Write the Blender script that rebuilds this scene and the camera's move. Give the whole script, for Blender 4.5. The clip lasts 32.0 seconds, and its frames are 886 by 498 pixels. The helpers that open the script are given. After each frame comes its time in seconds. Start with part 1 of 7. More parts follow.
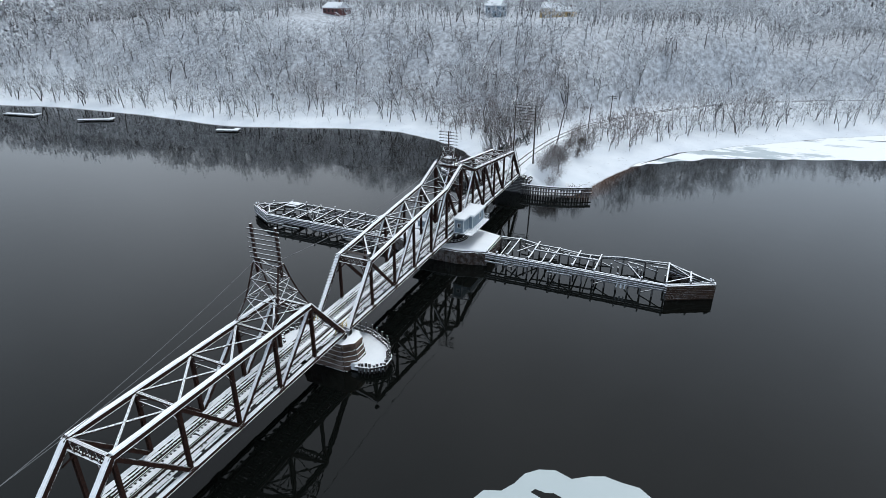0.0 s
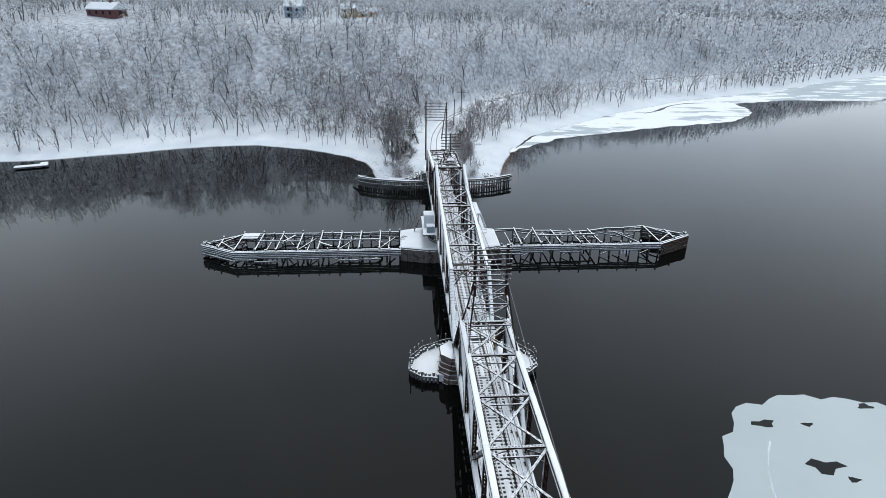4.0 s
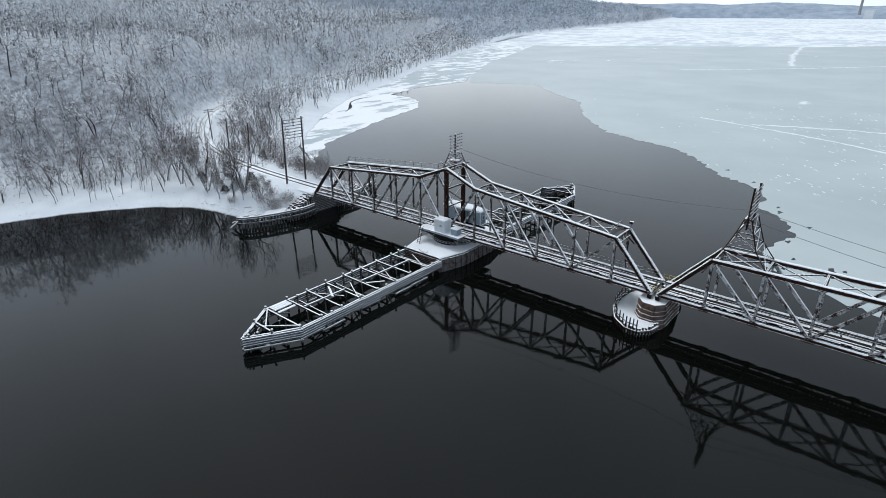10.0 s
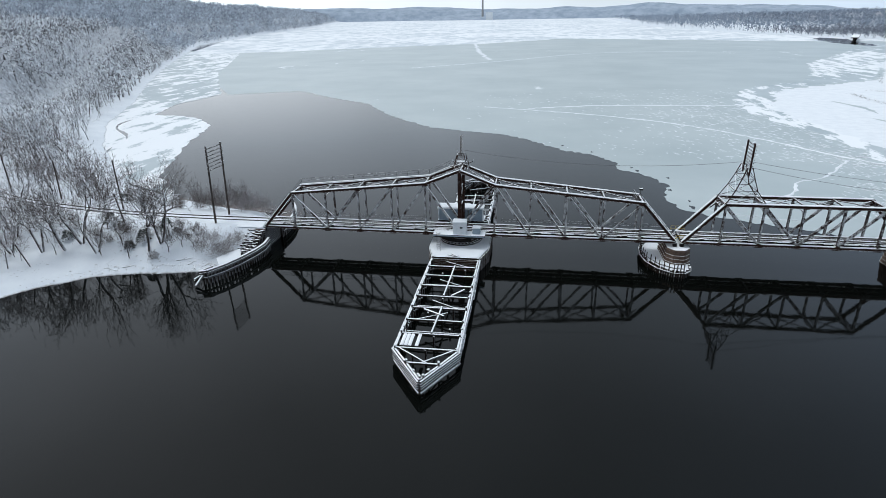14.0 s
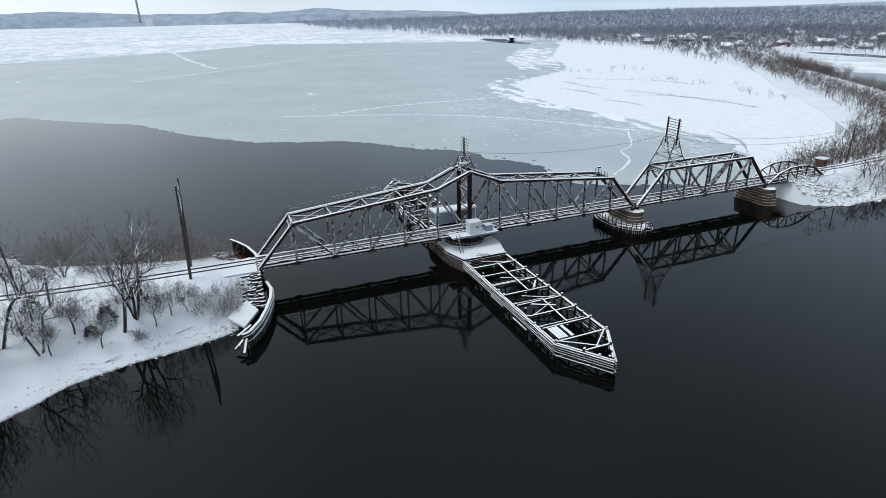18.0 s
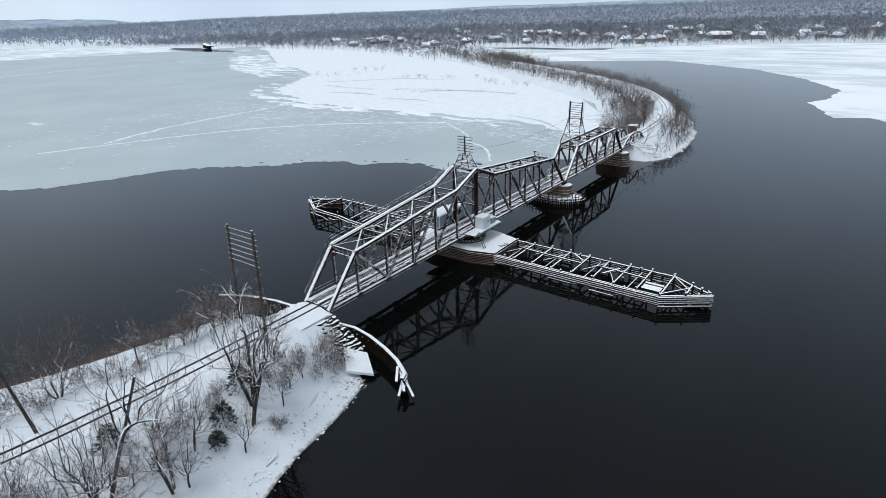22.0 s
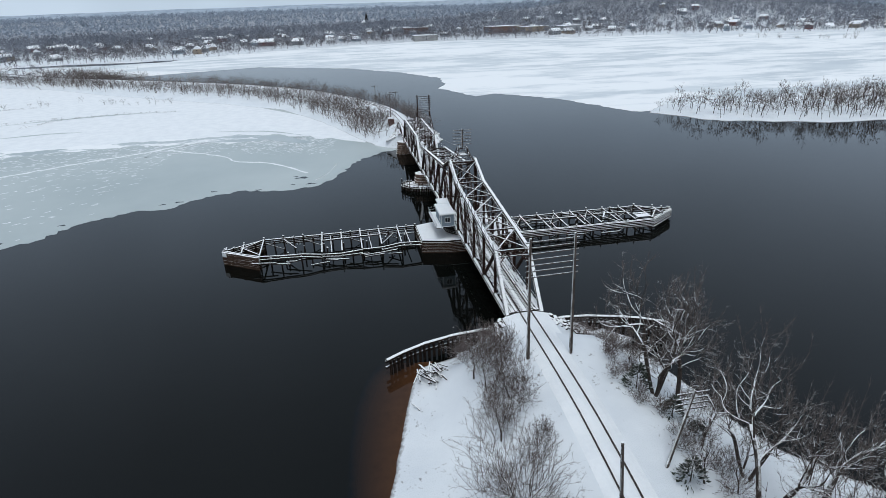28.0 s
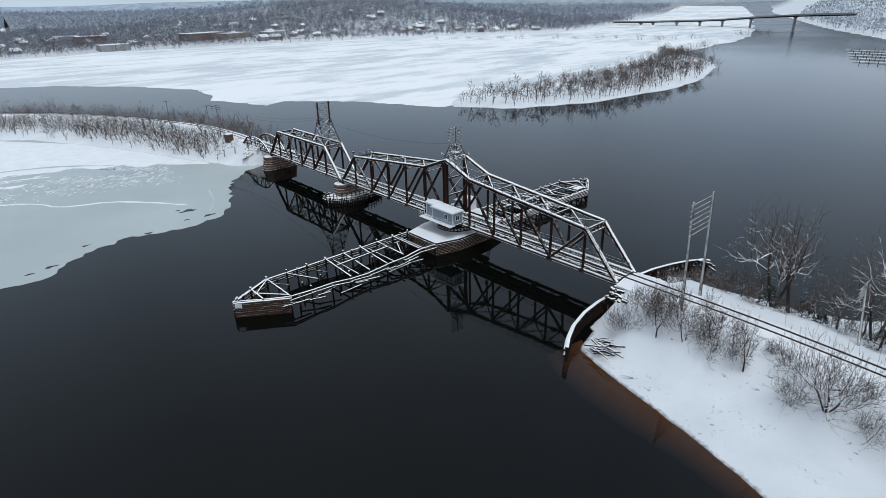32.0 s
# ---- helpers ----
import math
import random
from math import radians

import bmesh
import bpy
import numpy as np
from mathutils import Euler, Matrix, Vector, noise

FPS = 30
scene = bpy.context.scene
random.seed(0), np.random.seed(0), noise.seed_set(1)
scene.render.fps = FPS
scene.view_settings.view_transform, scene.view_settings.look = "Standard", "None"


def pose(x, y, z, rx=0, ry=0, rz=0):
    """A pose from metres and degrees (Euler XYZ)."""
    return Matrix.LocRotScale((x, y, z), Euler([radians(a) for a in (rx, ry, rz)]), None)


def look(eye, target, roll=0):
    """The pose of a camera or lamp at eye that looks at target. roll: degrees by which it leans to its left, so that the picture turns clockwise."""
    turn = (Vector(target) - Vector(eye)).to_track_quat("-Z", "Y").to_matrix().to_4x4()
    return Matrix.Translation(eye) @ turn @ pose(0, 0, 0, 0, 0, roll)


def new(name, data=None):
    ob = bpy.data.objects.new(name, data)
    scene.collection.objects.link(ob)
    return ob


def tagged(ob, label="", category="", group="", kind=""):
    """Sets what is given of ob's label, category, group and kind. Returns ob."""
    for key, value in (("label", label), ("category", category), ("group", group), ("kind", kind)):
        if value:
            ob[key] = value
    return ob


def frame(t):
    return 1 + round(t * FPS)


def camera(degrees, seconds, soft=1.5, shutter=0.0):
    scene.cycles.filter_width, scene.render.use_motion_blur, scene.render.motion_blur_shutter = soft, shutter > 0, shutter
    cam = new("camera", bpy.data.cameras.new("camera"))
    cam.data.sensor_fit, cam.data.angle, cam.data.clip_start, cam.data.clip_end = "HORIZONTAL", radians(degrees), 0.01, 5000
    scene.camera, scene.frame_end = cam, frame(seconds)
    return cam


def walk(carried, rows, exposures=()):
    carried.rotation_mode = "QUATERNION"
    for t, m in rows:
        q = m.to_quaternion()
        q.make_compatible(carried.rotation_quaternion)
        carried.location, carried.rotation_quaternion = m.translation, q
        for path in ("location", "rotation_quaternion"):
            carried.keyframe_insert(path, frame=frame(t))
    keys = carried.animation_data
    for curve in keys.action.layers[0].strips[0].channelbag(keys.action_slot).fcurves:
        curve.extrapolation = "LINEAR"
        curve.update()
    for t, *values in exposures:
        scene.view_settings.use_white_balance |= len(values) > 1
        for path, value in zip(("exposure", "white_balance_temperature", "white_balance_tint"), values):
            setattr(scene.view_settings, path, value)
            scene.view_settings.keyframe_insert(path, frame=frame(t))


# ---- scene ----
cam = camera(76.33, 32.0, soft=0.6)
PATH = [
    (0, (85.602, 36.065, 41.025), (35.245, 14.329, 16.698), 0.45),
    (1, (89.122, 25.793, 41.228), (36.599, 10.047, 16.869), 0.32),
    (2, (91.549, 14.966, 41.275), (37.517, 5.568, 16.941), 0.36),
    (3, (92.733, 3.664, 41.194), (37.923, 0.913, 16.938), 0.50),
    (4, (92.522, -8.033, 41.014), (37.743, -3.910, 16.884), 0.64),
    (5, (90.790, -20.003, 40.764), (36.918, -8.878, 16.804), 0.74),
    (6, (87.492, -31.959, 40.483), (35.462, -13.851, 16.712), 0.76),
    (7, (82.608, -43.569, 40.209), (33.376, -18.671, 16.625), 0.69),
    (8, (76.117, -54.505, 39.984), (30.619, -23.183, 16.556), 0.51),
    (9, (68.041, -64.467, 39.838), (27.155, -27.257, 16.519), 0.22),
    (10, (58.574, -73.283, 39.769), (23.082, -30.859, 16.519), -0.13),
    (11, (47.952, -80.815, 39.766), (18.516, -33.963, 16.562), -0.47),
    (12, (36.412, -86.921, 39.817), (13.557, -36.512, 16.653), -0.76),
    (13, (24.188, -91.472, 39.913), (8.300, -38.434, 16.793), -0.94),
    (14, (11.498, -94.368, 40.044), (2.846, -39.664, 16.967), -1.02),
    (15, (-1.443, -95.518, 40.203), (-2.701, -40.136, 17.154), -1.05),
    (16, (-14.420, -94.831, 40.382), (-8.240, -39.779, 17.336), -1.05),
    (17, (-27.213, -92.255, 40.572), (-13.679, -38.549, 17.497), -1.05),
    (18, (-39.588, -87.897, 40.761), (-18.937, -36.530, 17.633), -1.07),
    (19, (-51.308, -81.901, 40.938), (-23.927, -33.814, 17.743), -1.16),
    (20, (-62.133, -74.411, 41.088), (-28.550, -30.466, 17.827), -1.33),
    (21, (-71.840, -65.570, 41.201), (-32.695, -26.533, 17.883), -1.59),
    (22, (-80.267, -55.514, 41.273), (-36.273, -22.071, 17.904), -1.89),
    (23, (-87.267, -44.374, 41.302), (-39.204, -17.144, 17.884), -2.16),
    (24, (-92.692, -32.285, 41.286), (-41.411, -11.810, 17.813), -2.33),
    (25, (-96.418, -19.409, 41.233), (-42.847, -6.140, 17.694), -2.35),
    (26, (-98.414, -6.026, 41.189), (-43.561, -0.263, 17.568), -2.26),
    (27, (-98.672, 7.552, 41.209), (-43.592, 5.689, 17.487), -2.11),
    (28, (-97.183, 21.015, 41.352), (-42.940, 11.595, 17.501), -1.97),
    (29, (-93.949, 34.061, 41.633), (-41.567, 17.328, 17.631), -1.88),
    (30, (-89.001, 46.425, 41.908), (-39.431, 22.751, 17.776), -1.80),
    (31, (-82.380, 57.853, 41.992), (-36.488, 27.703, 17.805), -1.66),
    (32, (-74.125, 68.087, 41.701), (-32.691, 32.008, 17.586), -1.41),
]
walk(cam, [(t, look(eye, target, roll)) for t, eye, target, roll in PATH], [(0, 0.19), (3, 0.14), (8, 0.05), (14, -0.05), (20, -0.06), (23, -0.05), (25, -0.15), (28, -0.18), (32, -0.16)])

# ---- world and light ----
world = bpy.data.worlds.new("overcast_sky")
scene.world = world
world.use_nodes = True
wn = world.node_tree
wn.nodes.clear()
w_out = wn.nodes.new("ShaderNodeOutputWorld")
w_bg = wn.nodes.new("ShaderNodeBackground")
w_sky = wn.nodes.new("ShaderNodeTexSky")
w_sky.sky_type = "NISHITA"
w_sky.sun_disc = False
w_sky.sun_elevation = radians(74)
w_sky.sun_rotation = radians(-72)
w_sky.dust_density = 4.0
w_sky.air_density = 1.2
w_geo = wn.nodes.new("ShaderNodeTexCoord")
w_sep = wn.nodes.new("ShaderNodeSeparateXYZ")
w_ramp = wn.nodes.new("ShaderNodeValToRGB")
w_ramp.color_ramp.elements[0].position = 0.0
w_ramp.color_ramp.elements[0].color = (7.9, 8.6, 9.1, 1)
w_ramp.color_ramp.elements[1].position = 0.6
w_ramp.color_ramp.elements[1].color = (4.2, 4.6, 5.05, 1)
w_haze = w_ramp.color_ramp.elements.new(0.09)
w_haze.color = (7.3, 8.0, 8.6, 1)
w_low = w_ramp.color_ramp.elements.new(0.2)
w_low.color = (5.75, 6.55, 7.4, 1)
w_cloud = wn.nodes.new("ShaderNodeTexNoise")
w_cloud.inputs["Scale"].default_value = 2.2
w_cloud.inputs["Detail"].default_value = 4
w_mul = wn.nodes.new("ShaderNodeMapRange")
w_mul.inputs["From Min"].default_value = 0.3
w_mul.inputs["From Max"].default_value = 0.7
w_mul.inputs["To Min"].default_value = 0.86
w_mul.inputs["To Max"].default_value = 1.1
w_tint = wn.nodes.new("ShaderNodeMix")
w_tint.data_type = "RGBA"
w_tint.blend_type = "MULTIPLY"
w_tint.inputs[0].default_value = 1.0
w_mix = wn.nodes.new("ShaderNodeMix")
w_mix.data_type = "RGBA"
w_mix.inputs[0].default_value = 0.95
wn.links.new(w_geo.outputs["Generated"], w_sep.inputs[0])
wn.links.new(w_geo.outputs["Generated"], w_cloud.inputs["Vector"])
wn.links.new(w_sep.outputs["Z"], w_ramp.inputs[0])
wn.links.new(w_cloud.outputs["Fac"], w_mul.inputs["Value"])
wn.links.new(w_ramp.outputs[0], w_tint.inputs[6])
wn.links.new(w_mul.outputs[0], w_tint.inputs[7])
w_dot = wn.nodes.new("ShaderNodeVectorMath")
w_dot.operation = "DOT_PRODUCT"
w_dot.inputs[1].default_value = (-0.97, 0.12, 0.0)
w_half = wn.nodes.new("ShaderNodeMapRange")
w_half.inputs["From Min"].default_value = -1.0
w_half.inputs["From Max"].default_value = 1.0
w_side = wn.nodes.new("ShaderNodeValToRGB")
w_side.color_ramp.elements[0].position = 0.0
w_side.color_ramp.elements[0].color = (0.86, 0.97, 1.1, 1)
w_side.color_ramp.elements[1].position = 1.0
w_side.color_ramp.elements[1].color = (1.8, 1.89, 2.0, 1)
for w_p, w_r, w_g, w_b in ((0.15, 0.99, 1.09, 1.22), (0.3, 0.98, 1.1, 1.27), (0.5, 1.12, 1.17, 1.22), (0.85, 1.9, 1.87, 1.87)):
    w_e = w_side.color_ramp.elements.new(w_p)
    w_e.color = (w_r, w_g, w_b, 1)
w_lit = wn.nodes.new("ShaderNodeMix")
w_lit.data_type = "RGBA"
w_lit.blend_type = "MULTIPLY"
w_lit.inputs[0].default_value = 1.0
wn.links.new(w_geo.outputs["Generated"], w_dot.inputs[0])
wn.links.new(w_dot.outputs["Value"], w_half.inputs["Value"])
wn.links.new(w_half.outputs[0], w_side.inputs[0])
wn.links.new(w_tint.outputs[2], w_lit.inputs[6])
wn.links.new(w_side.outputs[0], w_lit.inputs[7])
wn.links.new(w_sky.outputs[0], w_mix.inputs[6])
wn.links.new(w_lit.outputs[2], w_mix.inputs[7])
wn.links.new(w_mix.outputs[2], w_bg.inputs["Color"])
w_bg.inputs["Strength"].default_value = 0.094
wn.links.new(w_bg.outputs[0], w_out.inputs["Surface"])

sun_data = bpy.data.lights.new("sun", "SUN")
sun_data.energy = 1.42
sun_data.angle = radians(25)
sun_data.color = (0.93, 0.98, 1.0)
sun = new("sun", sun_data)
sun.matrix_world = look((-24, 8, 90), (0, 0, 0))


# ---- materials ----
def mat_base(name):
    m = bpy.data.materials.new(name)
    m.use_nodes = True
    nt = m.node_tree
    return m, nt, nt.nodes["Principled BSDF"]


def nz(nt, scale, detail=4.0, rough=0.55, vec=None):
    n = nt.nodes.new("ShaderNodeTexNoise")
    n.inputs["Scale"].default_value = scale
    n.inputs["Detail"].default_value = detail
    n.inputs["Roughness"].default_value = rough
    if vec is None:
        g = nt.nodes.new("ShaderNodeNewGeometry")
        vec = g.outputs["Position"]
    nt.links.new(vec, n.inputs["Vector"])
    return n.outputs["Fac"]


def ramp(nt, fac, a, b, ca, cb):
    r = nt.nodes.new("ShaderNodeValToRGB")
    r.color_ramp.elements[0].position, r.color_ramp.elements[1].position = a, b
    r.color_ramp.elements[0].color, r.color_ramp.elements[1].color = (*ca, 1), (*cb, 1)
    nt.links.new(fac, r.inputs[0])
    return r.outputs[0]


def math_node(nt, op, a, b=None, c=None):
    n = nt.nodes.new("ShaderNodeMath")
    n.operation = op
    for i, v in enumerate((a, b, c)):
        if v is None:
            continue
        if isinstance(v, (int, float)):
            n.inputs[i].default_value = v
        else:
            nt.links.new(v, n.inputs[i])
    return n.outputs[0]


def maprange(nt, v, a, b, lo=0.0, hi=1.0):
    n = nt.nodes.new("ShaderNodeMapRange")
    n.inputs["From Min"].default_value, n.inputs["From Max"].default_value = a, b
    n.inputs["To Min"].default_value, n.inputs["To Max"].default_value = lo, hi
    nt.links.new(v, n.inputs["Value"])
    return n.outputs[0]


def mixc(nt, fac, a, b, mode="MIX"):
    n = nt.nodes.new("ShaderNodeMix")
    n.data_type = "RGBA"
    n.blend_type = mode
    for sock, v in ((n.inputs[0], fac), (n.inputs[6], a), (n.inputs[7], b)):
        if isinstance(v, (int, float)):
            sock.default_value = v
        elif isinstance(v, tuple):
            sock.default_value = (*v, 1)
        else:
            nt.links.new(v, sock)
    return n.outputs[2]


def bump(nt, bsdf, h, strength, dist):
    b = nt.nodes.new("ShaderNodeBump")
    b.inputs["Strength"].default_value = strength
    b.inputs["Distance"].default_value = dist
    nt.links.new(h, b.inputs["Height"])
    nt.links.new(b.outputs[0], bsdf.inputs["Normal"])


SNOW_COL = (0.89, 0.905, 0.92)


def snowy(name, ca, cb, rough, metal=0.0, wind=0.45, top=0.35, grain=6.0, fine=40.0, cover=0.5, gloss=0.12, met=(0.95, -0.2, 0.3)):
    """A weathered surface with snow that lies on upward faces and sticks to those that met the wind, which blew against met."""
    m, nt, bs = mat_base(name)
    geo = nt.nodes.new("ShaderNodeNewGeometry")
    pos, nor = geo.outputs["Position"], geo.outputs["True Normal"]
    base = ramp(nt, nz(nt, grain, 5, 0.6, pos), 0.3, 0.7, ca, cb)
    sp = nt.nodes.new("ShaderNodeSeparateXYZ")
    nt.links.new(nor, sp.inputs[0])
    n1 = nz(nt, 1.3, 5, 0.6, pos)
    n2 = nz(nt, fine * 0.25, 3, 0.6, pos)
    blot = math_node(nt, "ADD", math_node(nt, "MULTIPLY", n1, 0.6), math_node(nt, "MULTIPLY", n2, 0.4))
    up = math_node(nt, "ADD", sp.outputs["Z"], math_node(nt, "MULTIPLY", math_node(nt, "SUBTRACT", blot, 0.5), 1.0))
    s_up = maprange(nt, up, top, top + 0.18)
    side = math_node(nt, "ADD", math_node(nt, "MULTIPLY_ADD", sp.outputs["Z"], met[2], math_node(nt, "MULTIPLY", sp.outputs["X"], met[0])), math_node(nt, "MULTIPLY", sp.outputs["Y"], met[1]))
    sd = math_node(nt, "MULTIPLY_ADD", math_node(nt, "SUBTRACT", blot, cover), 2.0, side)
    s_side = math_node(nt, "MULTIPLY", maprange(nt, sd, 0.6, 0.8), wind)
    fac = math_node(nt, "MAXIMUM", s_up, s_side)
    col = mixc(nt, fac, base, SNOW_COL)
    nt.links.new(col, bs.inputs["Base Color"])
    rg = nt.nodes.new("ShaderNodeMapRange")
    rg.inputs["To Min"].default_value, rg.inputs["To Max"].default_value = rough, 0.85
    nt.links.new(fac, rg.inputs["Value"])
    nt.links.new(rg.outputs[0], bs.inputs["Roughness"])
    bs.inputs["Metallic"].default_value = metal
    bs.inputs["Specular IOR Level"].default_value = gloss
    bump(nt, bs, nz(nt, fine, 3, 0.6, pos), 0.35, 0.02)
    return m


M_STEEL = snowy("rusty_steel", (0.009, 0.0045, 0.0038), (0.046, 0.0195, 0.0135), 0.75, wind=0.5, top=0.6, cover=0.76, met=(0.22, -0.93, 0.35))
M_WEB = snowy("dusted_steel", (0.009, 0.0045, 0.0038), (0.046, 0.0195, 0.0135), 0.75, wind=0.62, top=0.6, cover=0.62, fine=26.0, met=(0.12, -0.95, 0.35))
M_STEEL_DARK = snowy("black_steel", (0.005, 0.0045, 0.0045), (0.015, 0.012, 0.011), 0.7, wind=0.3, top=0.6, cover=0.55)
M_TIMBER = snowy("wet_timber", (0.007, 0.0048, 0.004), (0.034, 0.022, 0.0165), 0.85, wind=0.16, top=0.5, grain=3.0, cover=0.54)
M_BOARD = snowy("brown_boards", (0.03, 0.02, 0.015), (0.085, 0.052, 0.038), 0.85, wind=0.15, grain=2.0, cover=0.6)
M_TIE = snowy("tie_wood", (0.018, 0.015, 0.013), (0.055, 0.044, 0.037), 0.85, wind=0.2, top=0.52, grain=3.0)
M_RAIL = snowy("rail_steel", (0.03, 0.024, 0.022), (0.07, 0.05, 0.042), 0.45, metal=0.4, wind=0.1, top=1.3)
M_STONE = snowy("pier_masonry", (0.05, 0.034, 0.027), (0.2, 0.138, 0.107), 0.9, wind=0.12, grain=0.9, cover=0.62)
M_BARK = snowy("bark", (0.02, 0.016, 0.014), (0.085, 0.068, 0.06), 0.9, wind=0.5, top=0.3, grain=5.0, cover=0.54, gloss=0.05)
M_TWIG = snowy("twig", (0.06, 0.048, 0.044), (0.17, 0.14, 0.13), 0.9, wind=0.2, top=0.66, grain=5.0, cover=0.58, gloss=0.05)
M_WOOD_BARK = snowy("frosted_bark", (0.035, 0.03, 0.03), (0.12, 0.105, 0.1), 0.9, wind=0.45, top=0.5, grain=2.0, cover=0.5, gloss=0.05)
M_POLE = snowy("pole_wood", (0.035, 0.028, 0.025), (0.11, 0.09, 0.08), 0.85, wind=0.5, grain=2.0, met=(0.0, 0.9, 0.3))


def snow_material(name, ca, cb, rel=0.4, scale=0.25):
    m, nt, bs = mat_base(name)
    geo = nt.nodes.new("ShaderNodeNewGeometry")
    pos = geo.outputs["Position"]
    a = nz(nt, scale, 5, 0.6, pos)
    b = nz(nt, 3.0, 4, 0.6, pos)
    nt.links.new(ramp(nt, math_node(nt, "ADD", math_node(nt, "MULTIPLY", a, 0.7), math_node(nt, "MULTIPLY", b, 0.3)), 0.36, 0.6, ca, cb), bs.inputs["Base Color"])
    bs.inputs["Roughness"].default_value = 0.8
    bs.inputs["Specular IOR Level"].default_value = 0.2
    bump(nt, bs, math_node(nt, "ADD", b, math_node(nt, "MULTIPLY", nz(nt, 14.0, 3, 0.6, pos), 0.4)), rel, 0.15)
    return m


M_SNOW = snow_material("fresh_snow", (0.78, 0.805, 0.835), (0.87, 0.89, 0.91))


M_FRESH = snow_material("powder_snow", (0.87, 0.885, 0.9), (0.95, 0.955, 0.965))


def ground_material():
    m, nt, bs = mat_base("snowy_ground")
    geo = nt.nodes.new("ShaderNodeNewGeometry")
    pos = geo.outputs["Position"]
    a = nz(nt, 0.12, 5, 0.6, pos)
    b = nz(nt, 1.7, 5, 0.65, pos)
    snow = ramp(nt, a, 0.35, 0.65, (0.7, 0.735, 0.775), (0.79, 0.82, 0.85))
    litter = math_node(nt, "MULTIPLY", maprange(nt, b, 0.6, 0.68), 0.75)
    litter = math_node(nt, "MULTIPLY", litter, maprange(nt, nz(nt, 0.22, 3, 0.5, pos), 0.5, 0.62))
    col = mixc(nt, litter, snow, (0.09, 0.075, 0.062))
    sp = nt.nodes.new("ShaderNodeSeparateXYZ")
    nt.links.new(pos, sp.inputs[0])
    brush = ramp(nt, nz(nt, 0.6, 6, 0.7, pos), 0.36, 0.66, (0.2, 0.2, 0.215), (0.72, 0.75, 0.79))
    yards = ramp(nt, nz(nt, 0.05, 6, 0.7, pos), 0.4, 0.72, (0.15, 0.155, 0.175), (0.55, 0.58, 0.63))
    wood = math_node(nt, "MULTIPLY", maprange(nt, sp.outputs["Z"], 3.0, 7.0), maprange(nt, sp.outputs["X"], -84, -100))
    town = math_node(nt, "MULTIPLY", maprange(nt, sp.outputs["X"], 560, 820), 1.0)
    col = mixc(nt, math_node(nt, "MULTIPLY", wood, 0.85), col, brush)
    col = mixc(nt, math_node(nt, "MULTIPLY", town, 0.9), col, yards)
    edge = maprange(nt, math_node(nt, "MULTIPLY_ADD", b, 0.35, sp.outputs["Z"]), 0.14, 0.3)
    col = mixc(nt, edge, (0.075, 0.05, 0.035), col)
    nt.links.new(col, bs.inputs["Base Color"])
    bs.inputs["Roughness"].default_value = 0.85
    bs.inputs["Specular IOR Level"].default_value = 0.2
    bump(nt, bs, math_node(nt, "ADD", b, nz(nt, 9.0, 3, 0.6, pos)), 0.5, 0.12)
    return m


M_GROUND = ground_material()


def water_material():
    m, nt, bs = mat_base("river_water")
    geo = nt.nodes.new("ShaderNodeNewGeometry")
    pos = geo.outputs["Position"]
    bs.inputs["Base Color"].default_value = (0.0032, 0.0038, 0.0033, 1)
    bs.inputs["IOR"].default_value = 1.33
    slick = maprange(nt, nz(nt, 0.012, 3, 0.5, pos), 0.4, 0.62, 0.012, 0.055)
    # the wind ruffles the open reach down the river
    sp = nt.nodes.new("ShaderNodeSeparateXYZ")
    nt.links.new(pos, sp.inputs[0])
    slick = math_node(nt, "ADD", slick, maprange(nt, sp.outputs["Y"], -330, -520, 0.0, 0.22))
    nt.links.new(slick, bs.inputs["Roughness"])
    bump(nt, bs, math_node(nt, "ADD", nz(nt, 0.35, 2, 0.5, pos), math_node(nt, "MULTIPLY", nz(nt, 1.6, 2, 0.5, pos), 0.25)), 0.05, 0.2)
    return m


M_WATER = water_material()


def ice_material(name, ca, cb, snow_from, snow_to, rough=0.35, fine=1.0):
    m, nt, bs = mat_base(name)
    geo = nt.nodes.new("ShaderNodeNewGeometry")
    pos = geo.outputs["Position"]
    base = ramp(nt, nz(nt, 0.02, 5, 0.6, pos), 0.35, 0.65, ca, cb)
    mp = nt.nodes.new("ShaderNodeMapping")
    mp.inputs["Scale"].default_value = (0.05, 0.016, 1)
    mp.inputs["Rotation"].default_value = (0, 0, radians(35))
    nt.links.new(pos, mp.inputs[0])
    s1 = nz(nt, fine, 6, 0.68, mp.outputs[0])
    s2 = nz(nt, 0.006, 3, 0.5, pos)
    streak = maprange(nt, math_node(nt, "MULTIPLY_ADD", math_node(nt, "SUBTRACT", s2, 0.5), 0.5, s1), snow_from, snow_to)
    col = mixc(nt, streak, base, SNOW_COL)
    nt.links.new(col, bs.inputs["Base Color"])
    nt.links.new(maprange(nt, streak, 0, 1, rough, 0.85), bs.inputs["Roughness"])
    bs.inputs["IOR"].default_value = 1.31
    return m


M_ICE = ice_material("grey_ice", (0.4, 0.455, 0.46), (0.49, 0.54, 0.54), 0.66, 0.74)
M_ICE_SNOW = ice_material("snowed_ice", (0.58, 0.63, 0.67), (0.7, 0.74, 0.77), 0.42, 0.56, 0.6)

M_PATCHY = ice_material("patchy_shore_ice", (0.4, 0.46, 0.48), (0.5, 0.55, 0.57), 0.47, 0.51, 0.45, 2.6)


